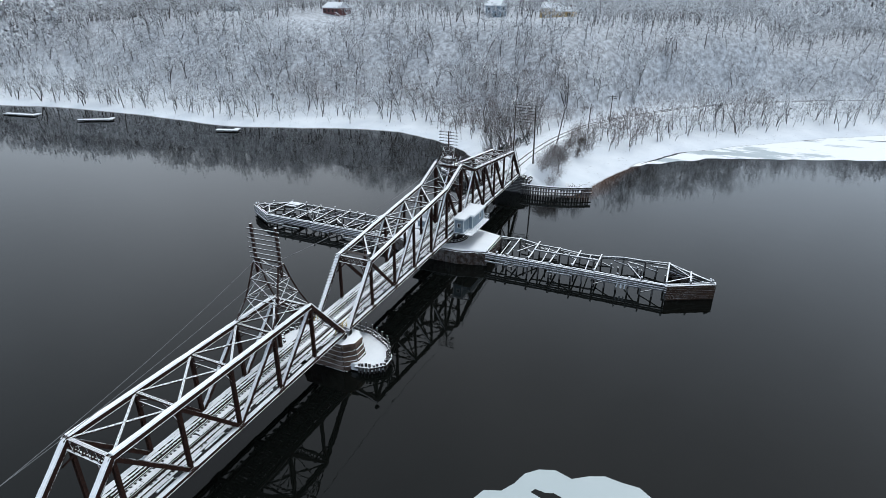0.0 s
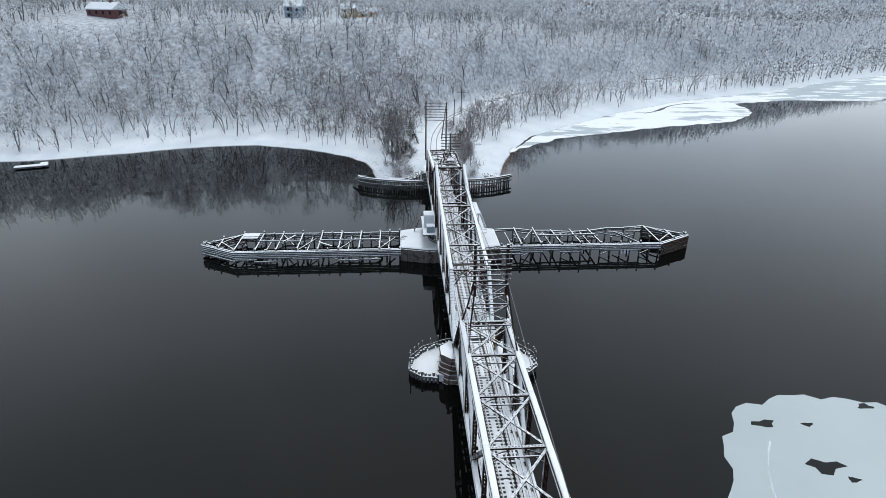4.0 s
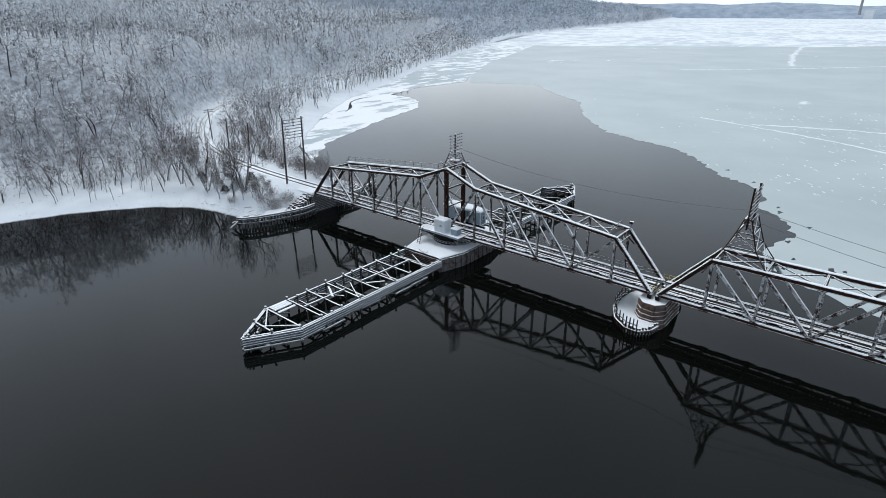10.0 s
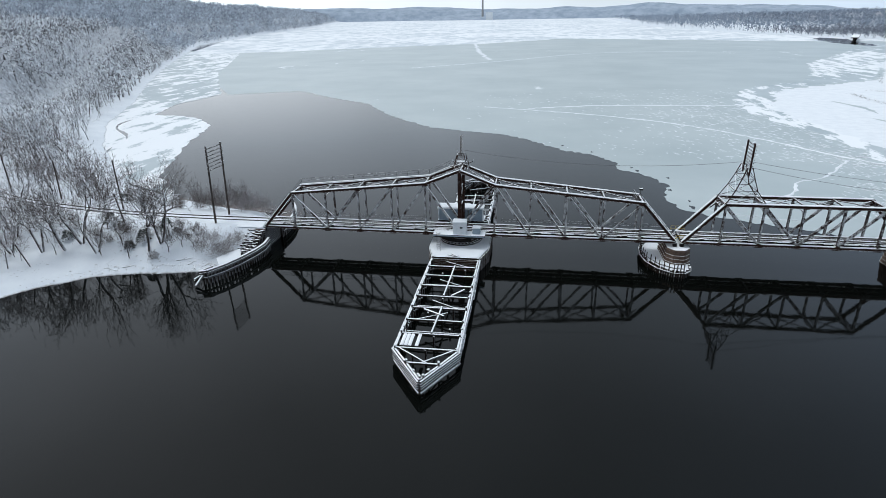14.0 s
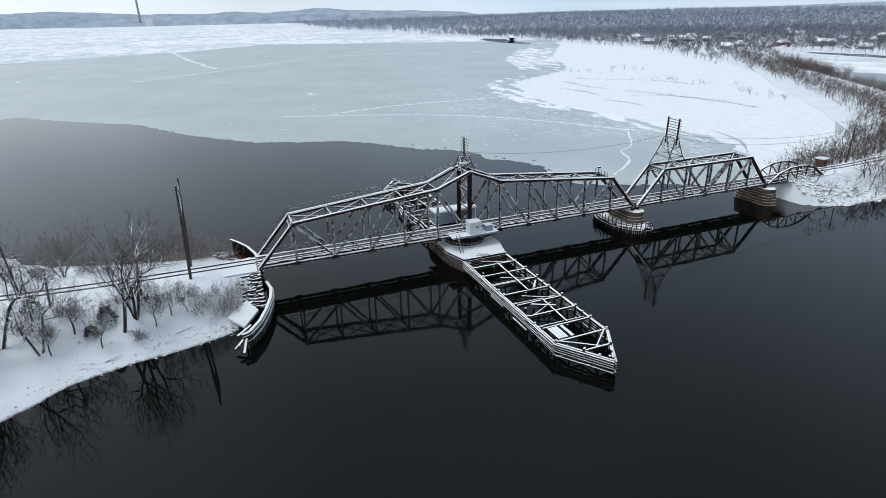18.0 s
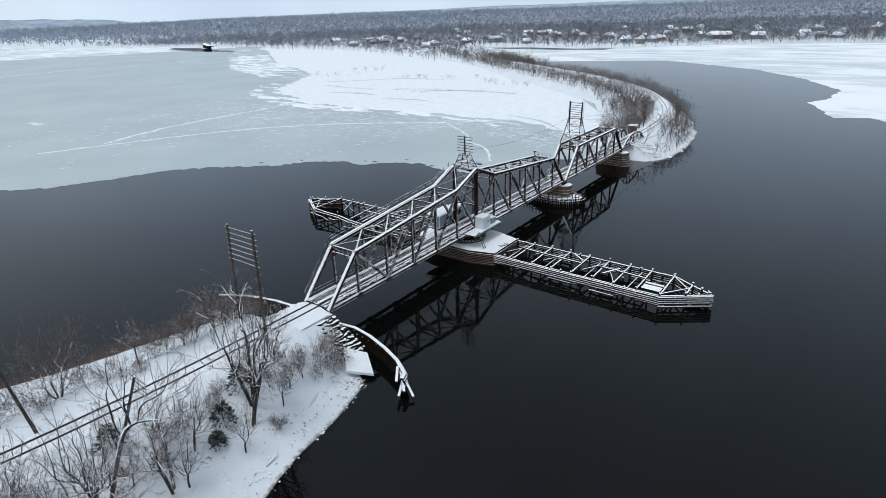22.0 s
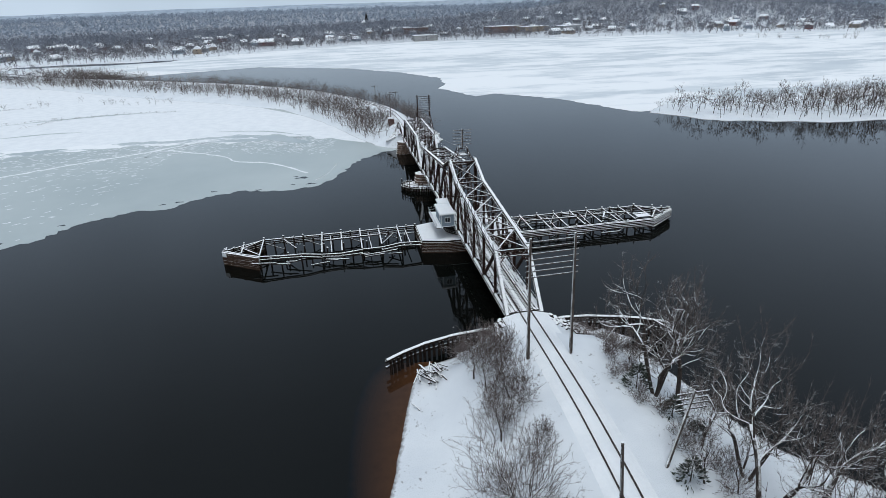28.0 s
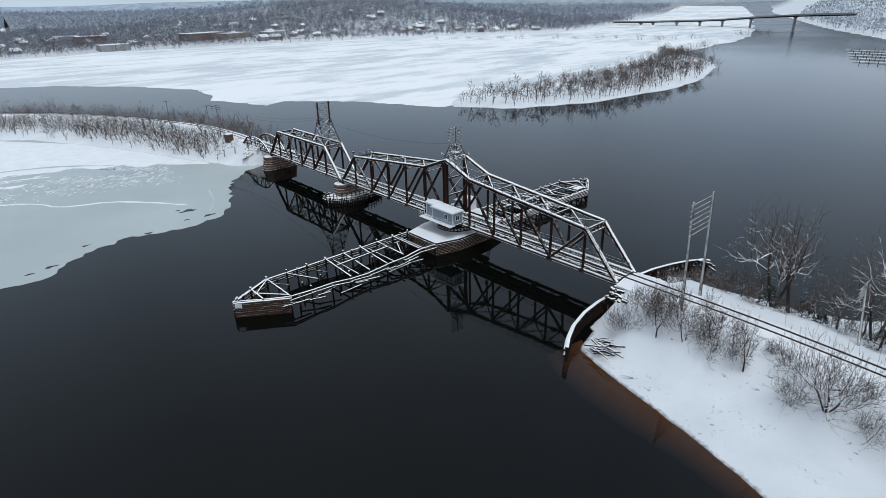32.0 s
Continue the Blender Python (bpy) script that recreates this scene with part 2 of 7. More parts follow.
def plain(name, ca, cb, rough=0.6, scale=3.0, metal=0.0):
    m, nt, bs = mat_base(name)
    nt.links.new(ramp(nt, nz(nt, scale, 5, 0.6), 0.3, 0.7, ca, cb), bs.inputs["Base Color"])
    bs.inputs["Roughness"].default_value = rough
    bs.inputs["Metallic"].default_value = metal
    return m


M_CABIN = plain("blue_grey_siding", (0.2, 0.26, 0.31), (0.27, 0.33, 0.38), 0.7)
M_WHITE = plain("white_paint", (0.62, 0.65, 0.67), (0.74, 0.76, 0.78), 0.6)
M_WINDOW = plain("window_glass", (0.015, 0.018, 0.022), (0.03, 0.034, 0.04), 0.08)
M_WIRE = plain("wire", (0.1, 0.1, 0.105), (0.16, 0.16, 0.165), 0.6)
M_YELLOW = plain("yellow_paint", (0.42, 0.3, 0.05), (0.55, 0.4, 0.08), 0.6)


# ---- mesh helpers ----
def part(name, bm, material, parent=None, label=""):
    me = bpy.data.meshes.new(name)
    bm.to_mesh(me)
    bm.free()
    me.materials.append(material)
    ob = new(name, me)
    ob.parent = parent
    if label:
        tagged(ob, label)
    return ob


def shared(name, me, parent, m):
    """One more object on a mesh that others use too."""
    ob = new(name, me)
    ob.parent = parent
    ob.matrix_basis = m
    return ob


def mesh_of(name, bm, material):
    me = bpy.data.meshes.new(name)
    bm.to_mesh(me)
    bm.free()
    me.materials.append(material)
    return me


def mesh_np(name, verts, faces, material):
    me = bpy.data.meshes.new(name)
    me.from_pydata(verts.tolist(), [], faces.tolist())
    me.materials.append(material)
    me.update()
    return me


def thing(name, x, y, z, label, category, group="", kind=""):
    ob = new(name)
    ob.location = (x, y, z)
    ob.empty_display_size = 0.3
    return tagged(ob, label, category, group, kind)


def beam(bm, a, b, w, h, up=(0, 0, 1), e=0.0):
    """A bar from a to b, w across and h along up; e: how far it runs past both ends."""
    a, b = Vector(a), Vector(b)
    d = (b - a).normalized()
    a, b = a - d * e, b + d * e
    s = d.cross(Vector(up))
    if s.length < 1e-4:
        s = d.cross(Vector((0, 1, 0)))
    s.normalize()
    u = s.cross(d).normalized()
    v = []
    for p in (a, b):
        for i, j in ((-1, -1), (1, -1), (1, 1), (-1, 1)):
            v.append(bm.verts.new(p + s * (w / 2 * i) + u * (h / 2 * j)))
    for f in ((3, 2, 1, 0), (4, 5, 6, 7), (0, 1, 5, 4), (1, 2, 6, 5), (2, 3, 7, 6), (3, 0, 4, 7)):
        bm.faces.new([v[i] for i in f])
    return bm


def tube(bm, a, b, ra, rb, n=6):
    a, b = Vector(a), Vector(b)
    d = (b - a).normalized()
    s = d.cross(Vector((0.13, 0.21, 1))) if abs(d.z) < 0.95 else d.cross(Vector((1, 0.1, 0)))
    s.normalize()
    u = s.cross(d)
    rings = []
    for p, r in ((a, ra), (b, rb)):
        rings.append([bm.verts.new(p + (s * math.cos(6.28318 * k / n) - u * math.sin(6.28318 * k / n)) * r) for k in range(n)])
    for k in range(n):
        bm.faces.new((rings[0][k], rings[1][k], rings[1][(k + 1) % n], rings[0][(k + 1) % n]))
    bm.faces.new(rings[0])
    bm.faces.new(rings[1][::-1])
    return bm


def box(bm, x0, x1, y0, y1, z0, z1):
    return beam(bm, (x0, (y0 + y1) / 2, (z0 + z1) / 2), (x1, (y0 + y1) / 2, (z0 + z1) / 2), y1 - y0, z1 - z0)


def prism(bm, pts, z0, z1, inset=0.0):
    """An upright block over a polygon (counter-clockwise); inset: how much the top is drawn in towards its middle."""
    c = sum((Vector((x, y)) for x, y in pts), Vector((0, 0))) / len(pts)
    lo = [bm.verts.new((x, y, z0)) for x, y in pts]
    hi = [bm.verts.new((x + (c.x - x) * inset, y + (c.y - y) * inset, z1)) for x, y in pts]
    n = len(pts)
    for k in range(n):
        bm.faces.new((lo[k], lo[(k + 1) % n], hi[(k + 1) % n], hi[k]))
    bm.faces.new(hi)
    bm.faces.new(lo[::-1])
    return bm


def laced(bm, a, b, w, d, up, flange=0.11, bars=None):
    """A built-up member: two side plates w apart and d deep, tied by crossing lacing bars on both open faces."""
    a, b = Vector(a), Vector(b)
    ax = (b - a).normalized()
    s = ax.cross(Vector(up)).normalized()
    u = s.cross(ax).normalized()
    for k in (-1, 1):
        beam(bm, a + s * (w / 2 * k), b + s * (w / 2 * k), 0.05, d, up)
        for j in (-1, 1):
            off = s * ((w / 2 - flange / 2) * k) + u * (d / 2 * j)
            beam(bm, a + off, b + off, flange, 0.03, up)
    n = bars or max(3, round((b - a).length / (w * 1.25)))
    for j in (-1, 1):
        off = u * ((d / 2 + 0.005) * j)
        for i in range(n):
            p, q = a.lerp(b, i / n), a.lerp(b, (i + 1) / n)
            k = 1 if i % 2 else -1
            beam(bm, p + s * (w * 0.42 * k) + off, q - s * (w * 0.42 * k) + off, 0.07, 0.02, u)
    return bm


# ---- the land ----
SHORE_WEST = [(900, -2600), (500, -1500), (214, -874), (148, -742), (40, -560), (-20, -420), (-48, -300), (-57, -223), (-64, -199),
              (-67, -152), (-64, -111), (-71, -91), (-80, -68), (-82, -52), (-77, -38), (-69, -26), (-61, -18.3), (-54, -16), (-47, -15), (-41.5, -13.5),
              (-38.5, -9), (-37.2, -4), (-37, 2), (-37.4, 8), (-39, 14.5), (-43, 16), (-50, 18), (-57, 19.5), (-64, 22), (-74, 25), (-90, 34), (-108, 51)]
SHORE_NORTH = [(-133, 78), (-163, 120), (-194, 181), (-240, 258), (-330, 425), (-514, 792), (-686, 1427), (-836, 2172), (-1340, 3960), (-1400, 4600)]
SHORE_EAST = [(470, 4600), (443, 3805), (312, 1659), (351, 1180), (430, 900), (462, 700), (444, 467), (391, 325), (304, 196), (258, 148), (225, 108),
              (199, 76), (170, 46), (136, 29), (111, 20), (91, 13), (81.5, 7), (79, 1), (80.5, -7), (87, -12), (104, -12.5), (128, -9), (156, 2), (186, 16), (216, 36),
              (246, 62), (276, 98), (306, 142), (340, 190), (400, 262), (470, 318), (530, 320), (522, 215), (530, 160), (578, 87), (619, 10), (644, -92), (612, -230), (566, -361), (480, -520), (430, -620)]
SHORE_SOUTH = [(520, -900), (760, -1500), (1300, -2600)]
ISLAND = [(108, -98), (84, -114), (70, -145), (64, -198), (69, -245), (90, -312), (118, -352), (150, -378), (160, -360), (132, -300), (116, -240), (112, -190), (118, -140), (122, -110)]
FAR = 4600
LAND_W = SHORE_WEST + SHORE_NORTH + [(-FAR, 4600), (-FAR, -FAR), (900, -FAR)]
LAND_E = SHORE_EAST + SHORE_SOUTH + [(1500, -FAR), (FAR, -FAR), (FAR, 4600)]
TRACK_W = [(-37, 0), (-58, 0.4), (-78, 2.5), (-100, 8), (-122, 19), (-142, 32), (-160, 48), (-185, 80), (-205, 122), (-228, 172), (-278, 255), (-335, 335), (-390, 421), (-460, 544)]
TRACK_E = [(73, 0), (104, 0), (122, 1.6), (140, 6), (165, 16), (192, 31), (216, 50), (240, 74), (268, 110), (300, 155), (345, 215), (420, 290), (520, 350)]


def seg_dist(px, py, pts, closed):
    best = np.full(px.shape, 1e9)
    n = len(pts)
    for i in range(n if closed else n - 1):
        (ax, ay), (bx, by) = pts[i], pts[(i + 1) % n]
        dx, dy = bx - ax, by - ay
        t = np.clip(((px - ax) * dx + (py - ay) * dy) / (dx * dx + dy * dy), 0, 1)
        best = np.minimum(best, np.hypot(px - ax - t * dx, py - ay - t * dy))
    return best


def inside(px, py, pts):
    c = np.zeros(px.shape, bool)
    n = len(pts)
    for i in range(n):
        (ax, ay), (bx, by) = pts[i], pts[(i + 1) % n]
        if ay == by:
            continue
        c ^= ((ay > py) != (by > py)) & (px < (bx - ax) * (py - ay) / (by - ay) + ax)
    return c


def signed(px, py, pts):
    d = seg_dist(px, py, pts, True)
    return np.where(inside(px, py, pts), d, -d)


def smooth(a, b, v):
    t = np.clip((v - a) / (b - a), 0, 1)
    return t * t * (3 - 2 * t)


def waves(x, y, s, seed=0.0):
    """Gentle, endless unevenness from a few crossed waves, about -1 to 1."""
    v = np.zeros(np.shape(x))
    for k, (a, f) in enumerate(((0.4, 1.0), (1.9, 1.7), (2.8, 2.9), (4.4, 4.3), (5.3, 6.1))):
        v = v + np.sin((x * math.cos(a) + y * math.sin(a)) * f / s + seed + 1.7 * k) / (1 + 0.55 * k)
    return v / 2.4


def height(x, y):
    x, y = np.asarray(x, float), np.asarray(y, float)
    rough = 0.7 * waves(x, y, 5.0) + 0.35 * waves(x, y, 1.7, 2.0)
    w = signed(x, y, LAND_W) + rough * smooth(30, 80, np.abs(x)) * 0.9
    e = signed(x, y, LAND_E) + rough * 0.6
    i = signed(x, y, ISLAND) + rough * 2
    tw, te = seg_dist(x, y, TRACK_W, False), seg_dist(x, y, TRACK_E, False)

    def bank(s, h):
        return np.where(s > 0, h * (1 - np.exp(-np.maximum(s, 0) / 5.0)), np.maximum(s * 0.3, -2.5))
    hill = 30.5 * smooth(14, 72, w) + 4 * smooth(72, 115, w) + 30 * smooth(112, 330, w) + 14 * smooth(400, 2500, w) + (2.5 * waves(x, y, 34) + 5 * waves(x, y, 95, 1.0)) * smooth(25, 110, w)
    hw = bank(w, 1.7) + hill * np.where(y > 60, 0.75 + 0.25 * smooth(60, 200, y), 1.0) * smooth(4, 26, tw + 0.15 * w)
    bed = 4.45 - np.maximum(0, tw - 2.4) * 0.62
    hw = np.where((w > 0.5) & (x > -470), np.maximum(hw, np.minimum(bed, 4.45)), hw)
    cut = smooth(4, 14, tw)
    hw = np.where((w > 4) & (tw < 14) & (x > -470), np.maximum(1.2, hw * cut + 4.45 * (1 - cut)), hw)
    he = bank(e, 1.3) + 20 * smooth(120, 1500, e) + 22 * smooth(900, 3600, e) + (4 * waves(x, y, 190, 3.0) + 7 * waves(x, y, 640, 1.0)) * smooth(250, 1300, e)
    he = he + 46 * np.exp(-((x - 1060) ** 2 + (y + 650) ** 2) / 300.0 ** 2) * smooth(20, 200, e) * (e > 0)
    bed = 4.45 - np.maximum(0, te - 2.6) * 0.55
    he = np.where(e > -0.5, np.maximum(he, np.where(bed > 0.3, bed, -9)), he)
    hi = bank(i, 1.0)
    return np.maximum(np.maximum(hw, he), hi)


def axis_lines(lo, hi, step, grow):
    v, s, out = lo, step, []
    a = np.arange(lo, hi + 0.01, step).tolist()
    while v > -FAR:
        s *= grow
        v -= s
        out.append(max(v, -FAR))
    v, s, far = hi, step, []
    while v < FAR:
        s *= grow
        v += s
        far.append(min(v, FAR))
    return np.array(out[::-1] + a + far)


GX, GY = axis_lines(-110, 130, 1.6, 1.045), axis_lines(-40, 40, 1.6, 1.04)
gx, gy = np.meshgrid(GX, GY)
gz = height(gx, gy)
nxx, nyy = len(GX), len(GY)
gv = np.stack([gx.ravel(), gy.ravel(), gz.ravel()], 1)
idx = np.arange(nxx * nyy).reshape(nyy, nxx)
gf = np.stack([idx[:-1, :-1].ravel(), idx[:-1, 1:].ravel(), idx[1:, 1:].ravel(), idx[1:, :-1].ravel()], 1)
me = mesh_np("ground", gv, gf, M_GROUND)
me.polygons.foreach_set("use_smooth", [True] * len(me.polygons))
ground = tagged(new("ground", me), "snow-covered river banks, causeway and wooded hills", "ground", kind="structure")

bm = bmesh.new()
bm.faces.new([bm.verts.new(p) for p in ((-FAR, -FAR, 0), (FAR, -FAR, 0), (FAR, FAR, 0), (-FAR, FAR, 0))])
water = tagged(part("water", bm, M_WATER), "dark still river water with soft reflections", "water", kind="structure")


def ragged(pts, amp, step=3.0, seed=1, closed=True):
    """The outline through pts, with small uneven steps along it."""
    rnd = random.Random(seed)
    out = []
    n = len(pts)
    for i in range(n if closed else n - 1):
        a, b = Vector(pts[i]), Vector(pts[(i + 1) % n])
        k = max(1, min(60, int((b - a).length / step)))
        d = (b - a).normalized()
        for j in range(k):
            p = a.lerp(b, j / k)
            if j:
                p += Vector((-d.y, d.x)) * rnd.uniform(-amp, amp)
            out.append((p.x, p.y))
    return out


def sheet(name, pts, z, thick, material, label, category, parent=None):
    bm = bmesh.new()
    lo = [bm.verts.new((x, y, z)) for x, y in pts]
    f = bm.faces.new(lo)
    if f.normal.z < 0 or sum((pts[i][0] * pts[(i + 1) % len(pts)][1] - pts[(i + 1) % len(pts)][0] * pts[i][1]) for i in range(len(pts))) < 0:
        f.normal_flip()
    ex = bmesh.ops.extrude_face_region(bm, geom=[f])
    for v in ex["geom"]:
        if isinstance(v, bmesh.types.BMVert):
            v.co.z -= thick
    bmesh.ops.recalc_face_normals(bm, faces=bm.faces[:])
    bmesh.ops.triangulate(bm, faces=[g for g in bm.faces if len(g.verts) > 4])
    ob = part(name, bm, material, parent)
    return tagged(ob, label, category, kind="" if parent else "structure")


ICE_EDGE = [(-158, 211), (-121, 228), (-95, 202), (-68, 180), (-47, 144), (-37, 132), (-25, 119), (-9, 112), (2, 108), (12, 98), (22, 84), (29, 80), (36, 70), (35.5, 63),
            (43, 55), (46, 46), (44, 42), (43, 36), (44, 30), (49, 24.5), (56, 21.5), (63, 19), (70, 15), (78, 6)]
edge = ragged(ICE_EDGE, 0.75, 1.3, 4, closed=False)
ice_main = sheet("ice_sheet", edge + [(78, 3), (95, 3), (130, 18), (190, 55), (230, 100), (300, 180), (390, 310), (445, 470), (475, 700), (440, 1000), (360, 1400), (-520, 900), (-330, 560), (-230, 330), (-185, 250)], 0.03, 0.08, M_ICE,
                 "smooth grey river ice with wind-blown snow streaks", "ice")
ice_far = sheet("snowed_ice_sheet", ragged([(-400, 560), (-262, 640), (-60, 760), (60, 900), (330, 760), (480, 700)], 8, 25, 6, closed=False) + [(500, 1500), (600, 4600), (-1500, 4600), (-900, 2000), (-540, 900)], 0.06, 0.05, M_ICE_SNOW,
                "snow-covered lake ice reaching to the horizon", "ice")
ice_shore = sheet("shore_ice", ragged([(-70, 23), (-80, 33), (-90, 45), (-99, 68), (-104, 78), (-116, 118), (-128, 132), (-141, 140), (-157, 142), (-166, 172), (-163, 212), (-185, 250), (-230, 330), (-328, 556), (-362, 624)], 0.8, 3, 8, closed=False)
                  + [(-360, 624), (-450, 640), (-420, 560), (-250, 250), (-150, 90), (-85, 28)], 0.05, 0.07, M_PATCHY, "patchy grey and white shore ice along the wooded bank", "ice")
ice_marsh = sheet("snow_flat", ragged([(91, 13.4), (97, 20), (105, 30.5), (113, 41), (118, 55), (118, 78), (119, 93), (116, 128), (113, 165), (118, 184), (133, 222), (146, 241), (168, 254), (186, 268), (212, 284), (246, 340), (264, 390), (300, 440), (335, 490), (400, 580), (436, 650)], 2.2, 3, 9, closed=False)
                  + [(480, 690), (458, 470), (402, 320), (312, 190), (235, 108), (200, 70), (140, 28), (98, 12)], 0.07, 0.06, M_SNOW, "snow-covered marsh flat beside the curving causeway", "snow")
drift = sheet("drifted_margin", ragged([(96, 30), (106, 46), (108, 80), (110, 96), (106, 130), (102, 165), (106, 190), (118, 228), (134, 252), (160, 268), (176, 290), (196, 330), (216, 390), (256, 450), (296, 510), (360, 610), (410, 680)], 3.0, 4, 19, closed=False)
              + [(436, 660), (400, 585), (300, 445), (212, 288), (146, 243), (120, 186), (118, 128), (121, 93), (120, 55), (112, 41)], 0.055, 0.04, M_PATCHY, "wind-drifted patches of snow round the marsh flat", "snow")
ice_south = sheet("back_bay_ice", ragged([(345, 205), (374, 140), (394, 80), (346, 10), (302, -22), (256, -43), (224, -39), (212, -33), (192, -40), (176, -45), (181, -56), (156, -77), (108, -97)], 1.0, 3, 10, closed=False) + [(118, -140), (112, -190), (116, -240), (132, -300), (158, -370)]
                  + ragged([(158, -400), (162, -448), (190, -610), (260, -790), (325, -944), (447, -1264), (640, -1700)], 4, 20, 12, closed=False) + [(900, -2300), (1310, -2600), (790, -1500), (550, -900), (450, -600), (600, -300), (660, -92), (630, 20), (530, 170), (540, 330), (450, 320)], 0.045, 0.08, M_ICE_SNOW,
                  "broad field of snow-covered ice before the town", "ice")


# ---- the swing bridge ----
HALF = 2.32
BOTTOM = 4.25
TIE_TOP = 4.76


def snow_cap(bm, a, b, w, t=0.1):
    """A rounded ridge of snow along a bar's top from a to b."""
    a, b = Vector(a), Vector(b)
    d = (b - a).normalized()
    s = d.cross(Vector((0, 0, 1))).normalized()
    u = s.cross(d)
    n = max(2, int((b - a).length / 0.8))
    rnd = random.Random(int(abs(a.x * 31 + a.y * 17 + b.x * 7) * 10))
    rows = []
    for i in range(n + 1):
        p = a.lerp(b, i / n)
        k = rnd.uniform(0.7, 1.2) * t
        e = rnd.uniform(0.86, 1.0) * w / 2
        rows.append([bm.verts.new(p + s * (x * e) + u * z) for x, z in ((-1, 0), (-0.8, k * 0.8), (-0.2, k), (0.3, k), (0.85, k * 0.75), (1, 0))])
    for r, q in zip(rows, rows[1:]):
        for j in range(5):
            bm.faces.new((r[j], r[j + 1], q[j + 1], q[j]))
    bm.faces.new(rows[0][::-1])
    bm.faces.new(rows[-1])
    bmesh.ops.recalc_face_normals(bm, faces=bm.faces[:])
    return bm


def chord(thing_ob, name, a, b, w, h, cap=True):
    """A riveted box chord: cover plate, two webs and lacing below, with a ridge of snow."""
    a, b = Vector(a), Vector(b)
    bm = bmesh.new()
    d = (b - a).normalized()
    s = d.cross(Vector((0, 0, 1))).normalized()
    u = s.cross(d)
    beam(bm, a + u * (h / 2 - 0.015), b + u * (h / 2 - 0.015), w, 0.03)
    for k in (-1, 1):
        beam(bm, a + s * (k * (w / 2 - 0.06)), b + s * (k * (w / 2 - 0.06)), 0.04, h - 0.06)
        beam(bm, a + s * (k * (w / 2 - 0.03)) - u * (h / 2 - 0.02), b + s * (k * (w / 2 - 0.03)) - u * (h / 2 - 0.02), 0.14, 0.03)
    n = max(3, int((b - a).length / 0.6))
    for i in range(n):
        p, q = a.lerp(b, i / n) - u * (h / 2 - 0.02), a.lerp(b, (i + 1) / n) - u * (h / 2 - 0.02)
        k = 1 if i % 2 else -1
        beam(bm, p + s * (k * w * 0.36), q - s * (k * w * 0.36), 0.06, 0.02)
    ob = part(name, bm, M_STEEL, thing_ob)
    if cap:
        bm = bmesh.new()
        snow_cap(bm, a + u * (h / 2 + 0.002), b + u * (h / 2 + 0.002), w * 1.06, 0.14)
        part("snow_cap", bm, M_FRESH, ob, "ridge of fresh snow")
    return ob


def web_member(thing_ob, name, a, b, w, d, vertical=False):
    bm = bmesh.new()
    ax = (Vector(b) - Vector(a)).normalized()
    up = Vector((1, 0, 0)) if vertical else Vector((0, 1, 0)).cross(ax)
    laced(bm, a, b, w, d, up)
    ob = part(name, bm, M_WEB, thing_ob)
    lo, hi = (a, b) if a[2] < b[2] else (b, a)
    if not vertical and lo[0] > hi[0]:
        # snow blown onto the upper face that met the wind
        u = Vector((0, 1, 0)).cross(ax).normalized()
        u = u if u.z > 0 else -u
        bm = bmesh.new()
        snow_cap(bm, Vector(hi) + u * (d / 2 + 0.02), Vector(lo) + u * (d / 2 + 0.02), w * 0.92, 0.05)
        part("snow_cap", bm, M_FRESH, ob, "thin coat of blown snow")
    return ob


def solid(thing_ob, name, a, b, w, h, up=(0, 0, 1), material=None, label=""):
    bm = bmesh.new()
    beam(bm, a, b, w, h, up)
    return part(name, bm, material or M_STEEL, thing_ob, label)


def gusset(thing_ob, x, y, z, lx, lz):
    bm = bmesh.new()
    for k in (-1, 1):
        yy = y + k * 0.2
        pts = [(-lx, -lz * 0.5), (lx, -lz * 0.5), (lx * 0.8, lz * 0.35), (lx * 0.3, lz * 0.6), (-lx * 0.3, lz * 0.6), (-lx * 0.8, lz * 0.35)]
        fr = [bm.verts.new((x + px, yy - 0.014, z + pz)) for px, pz in pts]
        bk = [bm.verts.new((x + px, yy + 0.014, z + pz)) for px, pz in pts]
        bm.faces.new(fr)
        bm.faces.new(bk[::-1])
        for i in range(6):
            bm.faces.new((fr[i], bk[i], bk[(i + 1) % 6], fr[(i + 1) % 6]))
    bmesh.ops.recalc_face_normals(bm, faces=bm.faces[:])
    part("gusset_plate", bm, M_STEEL, thing_ob)


def portal(thing_ob, x, z, dz, lean):
    """The lattice portal between the end posts: a plate with holes, framed above and below, and two knees."""
    bm = bmesh.new()
    n = 5
    lo, hi = z - dz, z
    xl = x + lean * dz
    beam(bm, (x, -HALF, hi), (x, HALF, hi), 0.3, 0.09)
    beam(bm, (xl, -HALF, lo), (xl, HALF, lo), 0.16, 0.07)
    for i in range(n):
        y0, y1 = -HALF + 2 * HALF * i / n, -HALF + 2 * HALF * (i + 1) / n
        for p, q in (((x, y0, hi), (xl, y1, lo)), ((xl, y0, lo), (x, y1, hi))):
            beam(bm, p, q, 0.13, 0.03, (1, 0, 0))
        beam(bm, (x, y1, hi), (xl, y1, lo), 0.12, 0.03, (1, 0, 0))
    for k in (-1, 1):
        beam(bm, (xl, k * HALF * 0.5, lo), (x + lean * (dz + 1.25), k * HALF * 0.97, lo - 1.25), 0.14, 0.1, (1, 0, 0))
    part("portal_frame", bm, M_STEEL, thing_ob, "latticed portal frame plastered with snow")


